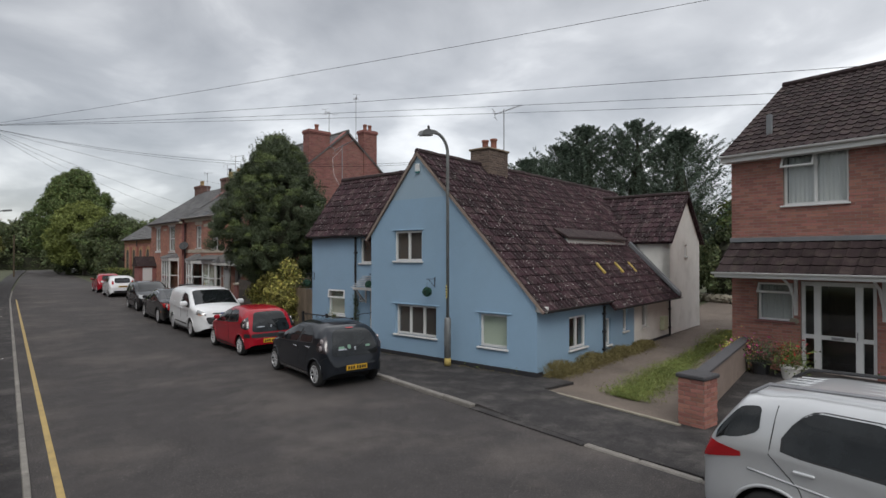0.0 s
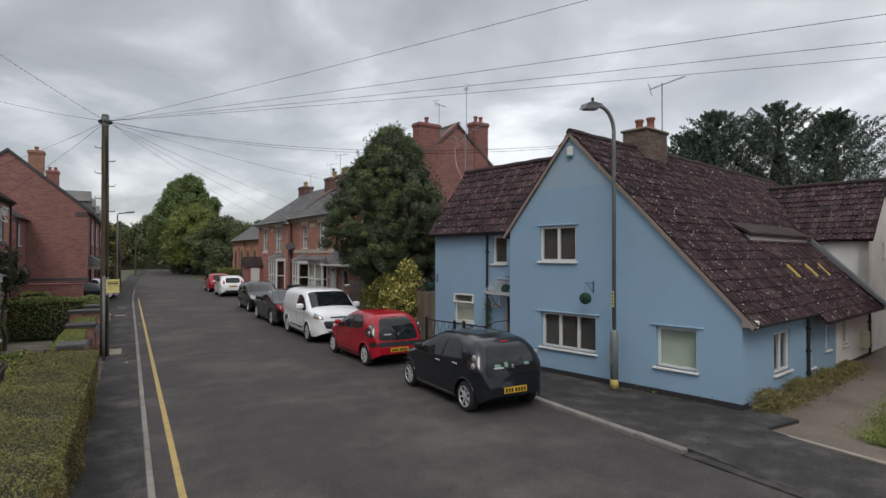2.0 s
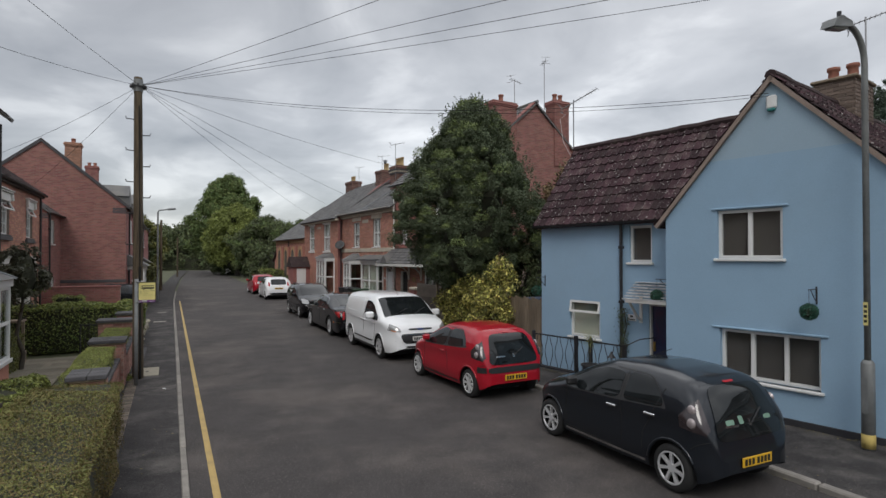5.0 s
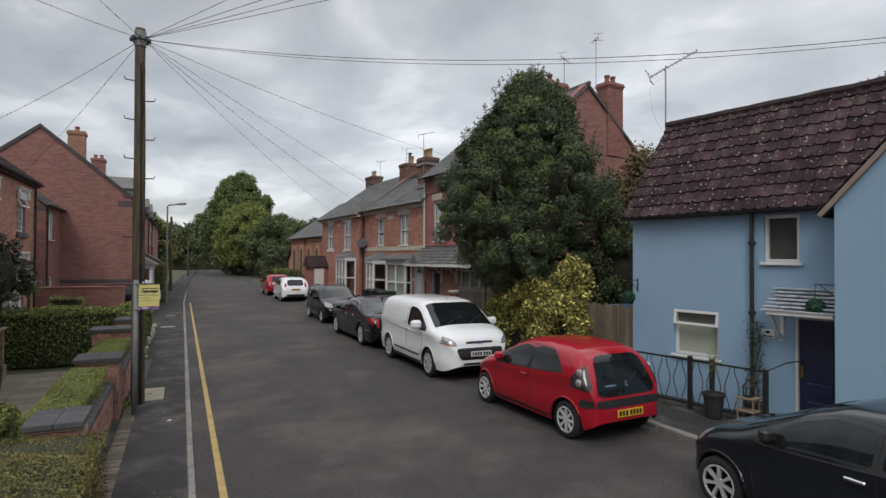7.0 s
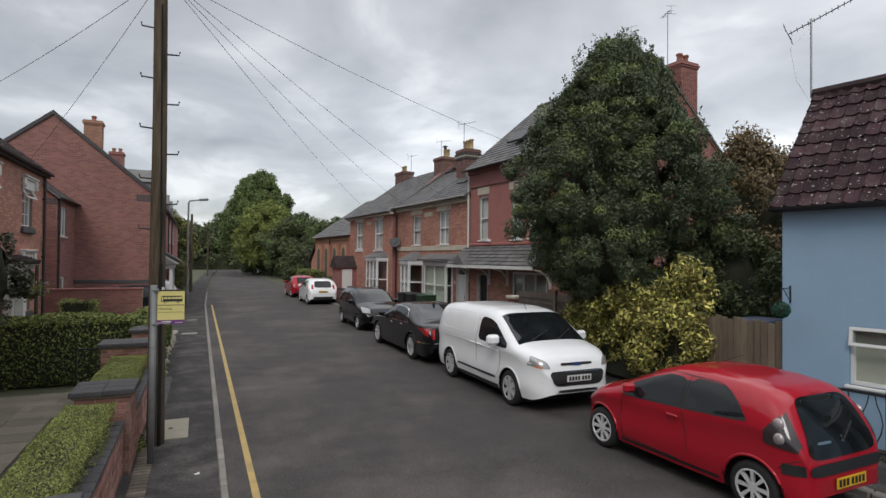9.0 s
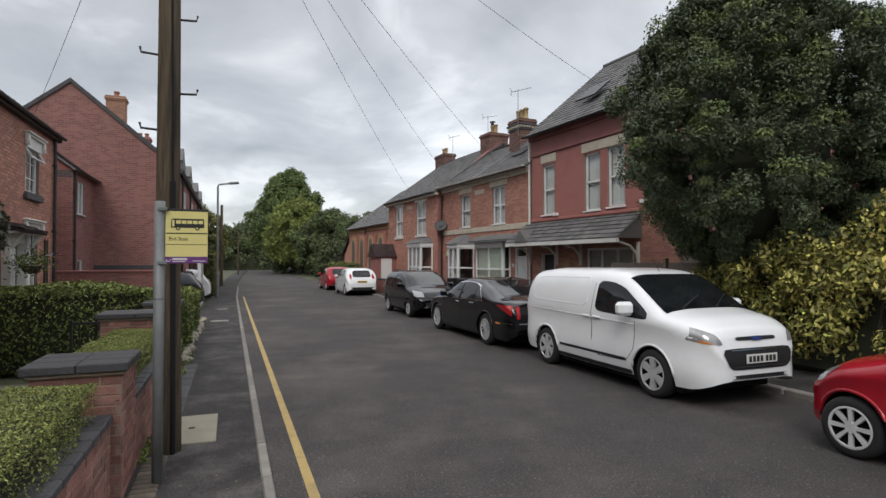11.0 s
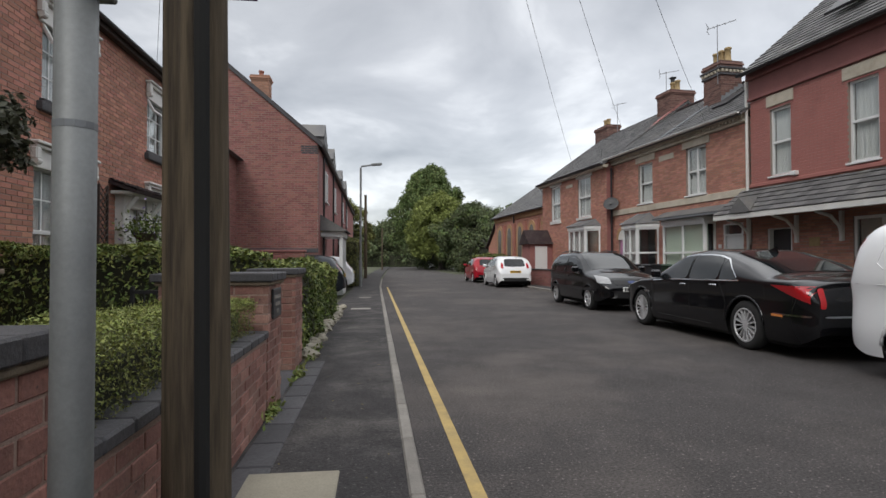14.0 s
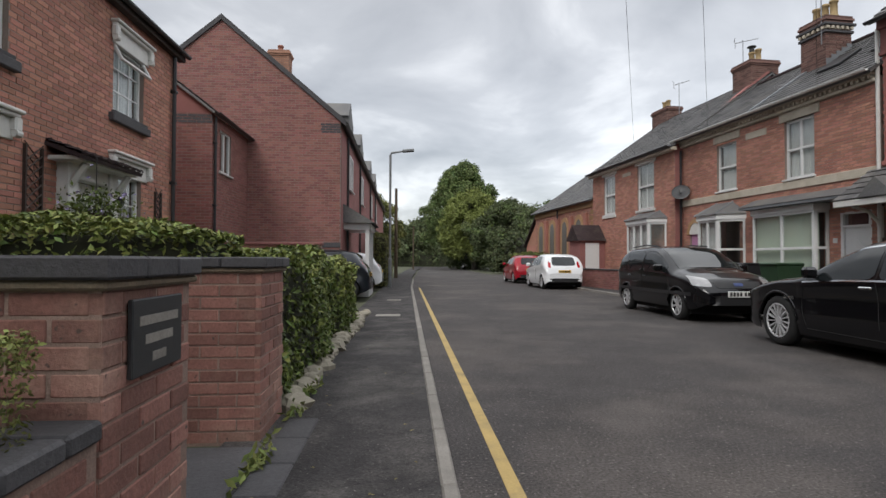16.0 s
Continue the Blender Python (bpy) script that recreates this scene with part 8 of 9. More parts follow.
v.face("badge", [(-0.08, 0.845), (0.08, 0.845), (0.08, 0.90), (-0.08, 0.90)], mat("blue_oval_badge", (0.02, 0.04, 0.14), 0.3), True, off=0.02)
v.plate(0.63, True, PLATE_W, bump=0.035)
v.mirror(3.12, 1.12, WHITECAR, 1.35)
v.face("tail_lamp", [(0.70, 1.0), (0.79, 1.0), (0.76, 1.5), (0.69, 1.5)], REDLENS, both=True)
part("roof_aerial", Geo().tube([(2.7, 0, 1.67), (2.55, 0, 1.88)], 0.006, 5), TRIM, v.t)
part("wiper", Geo().tube([(3.66, 0.1, 1.2), (3.4, 0.55, 1.36)], 0.01, 5).tube([(3.66, -0.5, 1.2), (3.45, 0.0, 1.36)], 0.01, 5), TRIM, v.t)

# black saloon
L = 5.12
j = Car("saloon_car", "long black luxury saloon with chrome window line", up(5.83, 24.43), L, 1.89,
        [(0, 0.72), (0.05, 0.98), (0.25, 1.04), (0.7, 1.08), (1.3, 1.27), (1.9, 1.415), (2.4, 1.45), (2.9, 1.41), (3.2, 1.30), (3.85, 1.0), (4.5, 0.93), (4.95, 0.80), (5.08, 0.66), (5.12, 0.6)],
        [(0, 0.74), (0.3, 0.97), (1.2, 0.96), (3.0, 0.93), (4.2, 0.86), (4.9, 0.72), (5.12, 0.56)], 0.2, (1.17, 4.20), 0.345, BLACKCAR, 0.26, (0.14, 0.24), 5, spokes=15)
wl = lambda x: j.zl(x) + 0.02
wt2 = lambda x: max(wl(x) + 0.004, min(j.zt(x) - 0.10, 1.335))
j.side("rear_quarter_window", 1.32, 1.72, lambda x: wl(x), lambda x: max(wl(x) + 0.004, min(wt2(x), 0.98 + 0.75 * (x - 1.3))), CARGLASS)
j.side("rear_side_window", 1.76, 2.52, wl, wt2, CARGLASS)
j.side("front_side_window", 2.58, 3.62, wl, wt2, CARGLASS)
j.side("chrome_strip", 1.25, 3.68, lambda x: wl(x) - 0.022, lambda x: wl(x) - 0.002, CHROME, off=0.006, n=24, rows=1)
j.side("chrome_strip", 1.32, 3.5, lambda x: min(wt2(x) + 0.004, 0.985 + 0.75 * (x - 1.3)) if x < 1.8 else wt2(x) + 0.004, lambda x: (min(wt2(x) + 0.004, 0.985 + 0.75 * (x - 1.3)) if x < 1.8 else wt2(x) + 0.004) + 0.02, CHROME, off=0.006, n=30, rows=1)
j.deck("rear_screen", 0.78, 1.78, lambda x: -0.62 + 0.06 * (x - 0.78), lambda x: 0.62 - 0.06 * (x - 0.78), CARGLASS)
j.deck("windscreen", 3.0, 3.82, lambda x: -0.6 - 0.12 * (x - 3.0), lambda x: 0.6 + 0.12 * (x - 3.0), CARGLASS)
for pts in ([(2.55, 1.33), (2.55, 0.92), (2.5, 0.3)], [(1.72, 1.05), (1.68, 0.85), (1.58, 0.62), (1.62, 0.3)], [(3.66, 0.9), (3.72, 0.6), (3.62, 0.3), (1.62, 0.28)], [(0.3, 0.97), (0.22, 0.8), (0.3, 0.6)]):
    j.seam(pts)
j.handle(2.68, 0.86, CHROME)
j.handle(1.85, 0.88, CHROME)
j.side("tail_lamp", 0.06, 0.62, lambda x: 0.72 + 0.38 * max(0, x - 0.06), lambda x: 0.93 + 0.01 * x, REDLENS, off=0.008)
j.face("tail_lamp", [(0.68, 0.66), (0.755, 0.66), (0.74, 0.9), (0.66, 0.92)], REDLENS, both=True)
j.face("chrome_bar", [(-0.7, 0.55), (0.7, 0.55), (0.7, 0.575), (-0.7, 0.575)], CHROME, n=12, off=0.012)
j.side("chrome_bar", 0.06, 0.6, lambda x: 0.55, lambda x: 0.572, CHROME, off=0.006, rows=1)
j.side("side_reflector", 0.42, 0.62, lambda x: 0.53, lambda x: 0.56, AMBER, off=0.01, rows=1)
j.side("side_vent", 3.86, 4.06, lambda x: 0.66, lambda x: 0.70, CHROME, off=0.008, rows=1)
j.face("exhaust", [(0.42, 0.24), (0.62, 0.24), (0.62, 0.31), (0.42, 0.31)], CHROME, both=True, off=0.02)
j.plate(0.8, False, PLATE_Y)
j.face("head_lamp", [(0.5, 0.62), (0.84, 0.64), (0.8, 0.78), (0.55, 0.78)], CLEARLENS, True, both=True)
j.face("grille", [(-0.36, 0.4), (0.36, 0.4), (0.36, 0.72), (-0.36, 0.72)], TRIM, True)
j.mirror(3.45, 0.97, BLACKCAR, 0.95)
part("roof_fin", Geo().prism([(1.65, 1.36), (1.85, 1.40), (1.68, 1.46)], -0.012, 0.012), BLACKCAR, j.t)

# black tall hatchback, nose towards the camera
L = 4.02
f = Car("hatchback_car", "black tall hatchback parked facing along the street", down(5.96, 35.16), L, 1.72,
        [(0, 0.8), (0.05, 1.0), (0.25, 1.38), (0.6, 1.49), (1.6, 1.515), (2.1, 1.47), (2.4, 1.36), (3.02, 1.03), (3.5, 0.95), (3.85, 0.83), (3.98, 0.68), (4.02, 0.6)],
        [(0, 0.8), (0.2, 0.94), (1.5, 0.92), (2.8, 0.88), (3.6, 0.76), (4.02, 0.55)], 0.24, (0.72, 3.21), 0.30, BLACKCAR, 0.18, (0.1, 0.24), 5, spokes=7)
wl2 = lambda x: f.zl(x) + 0.03
wt3 = lambda x: max(wl2(x) + 0.004, min(f.zt(x) - 0.09, 1.40))
f.side("quarter_window", 0.32, 0.72, wl2, wt3, CARGLASS)
f.side("rear_side_window", 0.8, 1.6, wl2, wt3, CARGLASS)
f.side("front_side_window", 1.68, 2.8, wl2, wt3, CARGLASS)
f.deck("windscreen", 2.14, 3.0, lambda x: -0.58 - 0.08 * (x - 2.14), lambda x: 0.58 + 0.08 * (x - 2.14), CARGLASS)
f.side("rubbing_strip", 0.2, 3.7, lambda x: 0.50, lambda x: 0.57, TRIM, off=0.01, n=30)
for pts in ([(1.64, 1.38), (1.64, 0.92), (1.6, 0.32)], [(2.84, 0.86), (2.9, 0.6), (2.8, 0.3)]):
    f.seam(pts)
f.handle(1.8, 0.84, BLACKCAR)
f.handle(0.95, 0.84, BLACKCAR)
f.face("head_lamp", [(0.5, 0.68), (0.8, 0.70), (0.76, 0.9), (0.52, 0.84)], CLEARLENS, True, both=True, n=8)
f.face("grille", [(-0.42, 0.66), (0.42, 0.66), (0.46, 0.79), (-0.46, 0.79)], TRIM, True)
f.face("lower_bumper", [(-0.72, 0.34), (0.72, 0.34), (0.72, 0.52), (-0.72, 0.52)], TRIM, True, n=12)
f.face("badge", [(-0.09, 0.70), (0.09, 0.70), (0.09, 0.76), (-0.09, 0.76)], bpy.data.materials["blue_oval_badge"], True, off=0.02)
f.plate(0.55, True, PLATE_W, bump=0.03)
f.mirror(2.62, 0.98, BLACKCAR)
for s in (-0.55, 0.55):
    part("roof_rail", Geo().tube([(0.5, s, 1.5), (1.2, s, 1.54), (1.9, s, 1.5)], 0.016, 6), TRIM, f.t)


def supermini(label, m, col, glass_h=1.36):
    """A curved five-door hatchback with high tail lamps."""
    L = 3.95
    c = Car("hatchback_car", label, m, L, 1.72,
            [(0, 0.66), (0.06, 0.9), (0.18, 1.05), (0.45, 1.38), (0.9, 1.46), (1.6, 1.475), (2.1, 1.42), (2.4, 1.31), (3.1, 1.0), (3.6, 0.88), (3.85, 0.72), (3.95, 0.6)],
            [(0, 0.64), (0.25, 0.98), (0.8, 0.99), (2.6, 0.87), (3.5, 0.72), (3.95, 0.55)], 0.2, (0.62, 3.11), 0.30, col, 0.22, (0.16, 0.28), 4, spokes=7)
    a = lambda x: c.zl(x) + 0.03
    b = lambda x: max(a(x) + 0.004, min(c.zt(x) - 0.09, glass_h))
    c.side("rear_side_window", 0.75, 1.55, a, b, CARGLASS)
    c.side("front_side_window", 1.63, 2.85, a, b, CARGLASS)
    c.deck("windscreen", 2.15, 3.05, lambda x: -0.57 - 0.08 * (x - 2.15), lambda x: 0.57 + 0.08 * (x - 2.15), CARGLASS)
    c.face("tailgate_glass", [(-0.5, 0.98), (0.5, 0.98), (0.46, 1.34), (-0.46, 1.34)], CARGLASS, n=12, m=8)
    c.face("tail_lamp", [(0.56, 0.88), (0.68, 0.92), (0.63, 1.18), (0.54, 1.1)], REDLENS, both=True, n=6, m=8)
    c.face("rear_diffuser", [(-0.66, 0.3), (0.66, 0.3), (0.62, 0.46), (-0.62, 0.46)], TRIM, n=12)
    c.plate(0.74, False, PLATE_Y)
    c.seam([(1.59, 1.36), (1.59, 0.92), (1.55, 0.3)])
    c.handle(1.75, 0.84, col)
    c.handle(0.9, 0.9, col)
    c.mirror(2.62, 0.96, col)
    c.face("head_lamp", [(0.5, 0.62), (0.8, 0.68), (0.74, 0.86), (0.55, 0.78)], CLEARLENS, True, both=True)
    c.face("grille", [(-0.4, 0.3), (0.4, 0.3), (0.45, 0.5), (-0.45, 0.5)], TRIM, True)
    c.plate(0.48, True, PLATE_W)
    return c


supermini("white supermini with high red tail lamps at the kerb", up(6.2, 43.4), WHITECAR)
supermini("red hatchback parked ahead of the white one", up(6.15, 49.3), REDCAR)
supermini("white small car parked far down the street", down(8.3, 103), WHITECAR)
supermini("dark blue car parked far down the street", up(8.6, 109), BLUECAR)
supermini("maroon car parked far down the street", up(8.7, 116), paint("maroon_car_paint", (0.12, 0.02, 0.04), 0.1))
supermini("dark car parked on a front drive", pose(-1.3, 38.0, 0.02, 0, 0, 180), DARKGREY)
supermini("white car parked on a front drive", pose(-1.2, 43.5, 0.02, 0, 0, 180), WHITECAR)

# silver compact sport utility car, tail towards the camera's left
L = 4.0
e_ = Car("suv_car", "silver compact sport utility car with roof rails", down(6.36, 2.1, 0), L, 1.77,
         [(0, 0.85), (0.06, 1.1), (0.16, 1.25), (0.4, 1.56), (0.9, 1.64), (1.8, 1.655), (2.3, 1.58), (2.6, 1.46), (3.1, 1.13), (3.6, 1.02), (3.9, 0.85), (4.0, 0.7)],
         [(0, 0.85), (0.25, 1.08), (1.2, 1.06), (2.8, 0.99), (3.6, 0.86), (4.0, 0.66)], 0.27, (0.72, 3.24), 0.34, SILVER, 0.2, (0.12, 0.24), 4, spokes=7)
ew = lambda x: e_.zl(x) + 0.03
et = lambda x: max(ew(x) + 0.004, min(e_.zt(x) - 0.12, 1.50))
e_.side("window_seal", 0.80, 2.9, lambda x: ew(x) - 0.02, lambda x: max(ew(x) + 0.006, et(x) + 0.02 - 0.34 * (max(0, 1.12 - x) / 0.36) ** 2), TRIM, off=0.0015)
e_.side("quarter_window", 0.18, 0.60, lambda x: ew(x) + 0.02 + 0.8 * max(0, x - 0.32) ** 1.5, et, CARGLASS)
e_.side("rear_side_window", 0.82, 1.62, ew, lambda x: max(ew(x) + 0.01, et(x) - 0.34 * (max(0, 1.12 - x) / 0.36) ** 2), CARGLASS)
e_.side("front_side_window", 1.70, 2.86, ew, et, CARGLASS)
e_.side("tail_lamp", 0.02, 0.44, lambda x: 0.84 + 0.28 * x, lambda x: 1.07 - 0.14 * x, REDLENS, off=0.008)
e_.face("tail_lamp", [(0.58, 0.88), (0.74, 0.9), (0.72, 1.06), (0.58, 1.04)], REDLENS, both=True)
e_.face("tailgate_glass", [(-0.55, 1.12), (0.55, 1.12), (0.5, 1.5), (-0.5, 1.5)], CARGLASS, n=12, m=8)
e_.deck("windscreen", 2.36, 3.06, lambda x: -0.58 - 0.08 * (x - 2.36), lambda x: 0.58 + 0.08 * (x - 2.36), CARGLASS)
e_.seam([(0.74, 1.5), (0.7, 1.05), (0.95, 0.8), (1.08, 0.5), (1.1, 0.35)])
e_.seam([(1.66, 1.5), (1.66, 1.05), (1.64, 0.35)])
e_.handle(1.0, 0.95, SILVER)
e_.seam([(0.5, 0.86), (1.2, 0.80), (2.6, 0.78)], fill=SILVER, name="swage_line", r=0.012)
e_.handle(1.86, 0.96, SILVER)
e_.side("sill_cladding", 1.1, 2.85, lambda x: 0.275, lambda x: 0.38, TRIM, off=0.006)
e_.face("rear_bumper_insert", [(-0.7, 0.4), (0.7, 0.4), (0.7, 0.58), (-0.7, 0.58)], TRIM, n=12)
e_.plate(0.75, False, PLATE_Y)
e_.mirror(2.7, 1.06, SILVER)
for s in (-0.56, 0.56):
    part("roof_rail", Geo().tube([(0.42, s, 1.54), (0.6, s, 1.66), (1.6, s, 1.70), (2.2, s, 1.62), (2.3, s, 1.56)], 0.02, 6), BLACKP if s > 0 else ALU, e_.t)
for k in range(5):
    part("roof_rib", Geo().tube([(0.6, -0.3 + 0.15 * k, 1.613), (1.7, -0.3 + 0.15 * k, 1.657)], 0.008, 4), SILVER, e_.t)


# ---- street furniture ----
lamp = thing("street_lamp", "grey steel street lamp with a curved arm and yellow base band", "street lamp", pose(8.76, 10.35, 0.09))
part("base_column", Geo().tube([(0, 0, -0.1), (0, 0, 1.2), (0, 0, 1.25)], [0.085, 0.085, 0.06], 14), STEEL, lamp, smooth=True)
part("base_band", Geo().tube([(0, 0, 0.0), (0, 0, 0.2)], 0.087, 14), mat("faded_yellow_paint", (0.42, 0.32, 0.1), 0.8, vary=0.2, scale=9), lamp, smooth=True)
arm = [(0, 0, 1.2), (0, 0, 5.5)] + [(-0.42 + 0.42 * math.cos(a), 0, 5.5 + 0.5 * math.sin(a)) for a in [radians(k) for k in range(10, 100, 10)]]
part("column", Geo().tube(arm, 0.042, 10), STEEL, lamp, smooth=True)
hd = part("lamp_head", Geo(pose(-0.42, 0, 6.0, 0, 8, 180)).add([(-0.05, -0.05, -0.03), (0.5, -0.09, -0.06), (0.5, 0.09, -0.06), (-0.05, 0.05, -0.03), (-0.05, -0.05, 0.04), (0.42, -0.1, 0.05), (0.42, 0.1, 0.05), (-0.05, 0.05, 0.04), (0.28, -0.1, 0.09), (0.28, 0.1, 0.09)], [(0, 3, 2, 1), (0, 1, 5, 8, 4), (3, 7, 9, 6, 2), (1, 2, 6, 5), (0, 4, 7, 3), (4, 8, 9, 7), (8, 5, 6, 9)]), STEEL, lamp)
part("lamp_lens", Geo(pose(-0.42, 0, 6.0, 0, 8, 180)).box(0.1, 0.46, -0.07, 0.07, -0.085, -0.05, 0.02), CLEARLENS, lamp)
part("photocell", Geo(pose(-0.62, 0, 6.1)).tube([(0, 0, -0.02), (0, 0, 0.05)], 0.03, 8), BLACKP, lamp)
part("door_line", Geo().box(-0.09, -0.084, -0.04, 0.04, 0.5, 1.0), STEEL, lamp)
lb = part("label_strip", Geo().box(-0.047, -0.041, -0.03, 0.03, 1.75, 2.08), FLAG_Y, lamp)
for k in range(4):
    part("label_bar", Geo().box(-0.049, -0.0465, -0.02, 0.02, 1.79 + k * 0.07, 1.83 + k * 0.07), SIGNBLACK, lb)
far_lamp = thing("street_lamp", "tall grey street lamp with a bent arm", "street lamp", pose(-0.95, 44.6, 0.04))
part("column", Geo().tube([(0, 0, 0), (0, 0, 1.2), (0, 0, 1.25), (0, 0, 5.6), (0.04, 0, 5.68), (0.5, 0, 5.75)], [0.08, 0.08, 0.055, 0.05, 0.045, 0.035], 10), STEEL, far_lamp)
part("lamp_head", Geo(pose(0.5, 0, 5.75, 0, -6, 0)).box(0, 0.5, -0.1, 0.1, -0.05, 0.07, 0.03), STEEL, far_lamp)

pole = thing("utility_pole", "weathered brown wooden utility pole with step irons", "utility pole", pose(-0.87, 20.42, 0.0, 0.35, -0.25, 0))
part("pole_shaft", Geo().tube([(0.004 * math.sin(k), 0.004 * math.cos(k * 1.3), -0.3 + 7.25 * k / 12) for k in range(13)], [0.118 - 0.0028 * k for k in range(13)], 16), POLEWOOD, pole, smooth=True)
part("cable_guard", Geo().tube([(0.05, -0.103, 0.0), (0.045, -0.098, 2.6)], 0.026, 8).tube([(0.045, -0.098, 2.6), (0.02, -0.085, 6.3)], 0.012, 6), UNDER, pole)
part("pole_cap", Geo().tube([(0, 0, 6.62), (0, 0, 6.9)], 0.1, 14), STEEL, pole)
for k in range(9):
    s = 1 if k % 2 else -1
    z = 3.1 + k * 0.36
    part("step_iron", Geo().tube([(s * 0.08, 0, z), (s * 0.24, 0, z + 0.01), (s * 0.25, 0, z + 0.06)], 0.012, 5), IRON, pole)
part("wire_bracket", Geo().tube([(0.1 * math.cos(a), 0.1 * math.sin(a), 6.74) for a in [k * math.tau / 8 for k in range(9)]], 0.02, 5), IRON, pole)
for k in range(8):
    a = k * math.tau / 8
    part("insulator", Geo().lathe([(0.001, 6.7), (0.025, 6.7), (0.03, 6.74), (0.02, 6.78), (0.001, 6.8)], 8, "z", (0.15 * math.cos(a), 0.15 * math.sin(a), 0)), BLACKP, pole)
part("pole_notice", Geo().box(0.03, 0.1, -0.115, -0.1, 2.2, 2.28, 0.004), WHITE_MARK, pole)
far_pole = thing("utility_pole", "slim dark wooden pole down the street", "utility pole", pose(-0.95, 57.5, 0))
part("pole_shaft", Geo().tube([(0, 0, 0), (0, 0, 5.9)], [0.12, 0.09], 10), POLEWOOD, far_pole)
far_pole2 = thing("utility_pole", "slim dark pole at the street's end", "utility pole", pose(0.6, 92, 0))
part("pole_shaft", Geo().tube([(0, 0, 0), (0, 0, 5.6)], [0.11, 0.09], 8), POLEWOOD, far_pole2)

stop = thing("bus_stop", "bus stop flag on a galvanised post", "bus stop", pose(-0.87, 19.6, 0.0))
part("post", Geo().tube([(0, 0, -0.2), (0, 0, 2.34)], 0.041, 14), STEEL, stop, smooth=True)
part("post_joint", Geo().tube([(0, 0, 1.53), (0, 0, 1.545)], 0.0418, 14), LEAD, stop)
part("post_clip", Geo().box(-0.01, 0.06, -0.05, 0.05, 2.26, 2.29, 0.004).box(-0.01, 0.06, -0.05, 0.05, 1.82, 1.85, 0.004), STEEL, stop)
fl = part("flag_panel", Geo().box(0.045, 0.365, -0.012, 0.012, 1.83, 2.27, 0.003), FLAG_Y, stop, "pale yellow bus stop flag with black bus symbol")
part("flag_frame", Geo().box(0.04, 0.37, -0.015, 0.015, 2.262, 2.28, 0.002), SIGNBLACK, fl)
part("purple_band", Geo().box(0.045, 0.365, -0.0145, 0.0145, 1.83, 1.885), PURPLE, fl)
part("band_bar", Geo().box(0.10, 0.21, -0.0165, -0.014, 1.857, 1.873).box(0.10, 0.2, -0.0165, -0.014, 1.842, 1.849).box(0.25, 0.35, -0.0165, -0.014, 1.846, 1.852), WHITE_MARK, fl)
part("band_mark", Geo().tube([(0.07 + 0.016 * math.cos(a), -0.0155, 1.862 + 0.016 * math.sin(a)) for a in [math.pi + k * math.pi / 8 for k in range(9)]], 0.003, 4), WHITE_MARK, fl)
for z in (2.075, 1.985):
    part("flag_rule", Geo().box(0.048, 0.362, -0.0145, 0.0145, z, z + (0.008 if z > 2 else 0.003)), SIGNBLACK, fl)
part("bus_symbol", Geo().prism([(0.085, 2.125), (0.34, 2.125), (0.335, 2.2), (0.1, 2.2), (0.088, 2.19)], -0.0145, -0.012), SIGNBLACK, fl)
for k in range(5):
    part("bus_symbol_window", Geo().box(0.125 + k * 0.042, 0.16 + k * 0.042, -0.0155, -0.0125, 2.158, 2.186), FLAG_Y, fl)
part("bus_symbol_door", Geo().box(0.095, 0.112, -0.0155, -0.0125, 2.135, 2.188), FLAG_Y, fl)
for x in (0.14, 0.285):
    part("bus_symbol_wheel", Geo().lathe([(0.001, -0.015), (0.017, -0.015), (0.017, -0.012), (0.001, -0.012)], 12, "y", (x, 0, 2.12)), SIGNBLACK, fl)
    part("bus_symbol_hub", Geo().lathe([(0.001, -0.0165), (0.008, -0.0165), (0.008, -0.013), (0.001, -0.013)], 10, "y", (x, 0, 2.12)), FLAG_Y, fl)
text_part("Bus Stop", 0.042, pose(0.068, -0.0135, 2.02, 90, 0, 0), SIGNTEXT, fl)

# overhead wires
TOP = Vector((-0.87, 20.42, 6.78))


def wire(end, sag, r=0.0042, start=TOP, label="thin black overhead telephone wire"):
    a, b = Vector(start), Vector(end)
    n = 24
    pts = [tuple(a.lerp(b, k / n) - Vector((0, 0, sag * 4 * (k / n) * (1 - k / n)))) for k in range(n + 1)]
    part("overhead_wire", Geo().tube(pts, r, 5), SEAM, None, label, category="wire", group="overhead wires")


for end, sag in (((15.0, -9.0, 7.5), 0.25), ((16.0, -8.4, 5.5), 0.1), ((16.0, -5.0, 5.55), 0.1), ((16.0, -2.0, 5.8), 0.1), ((-4.6, 10.0, 7.4), 0.15), ((-4.6, 15.0, 6.3), 0.15), ((-4.9, 25.2, 5.5), 0.1), ((-5.0, 31.0, 5.3), 0.1), ((10.9, 27.5, 6.3), 0.25), ((10.2, 34.6, 5.4), 0.2), ((9.8, 39.0, 5.35), 0.25), ((9.2, 43.5, 5.2), 0.25)):
    wire(end, sag)
wire(tuple(BM @ Vector((0.93, -0.1, 5.55))), 0.42, 0.0048)
wire(tuple(BM @ Vector((0.93, -0.1, 5.5))), 0.46, 0.004)

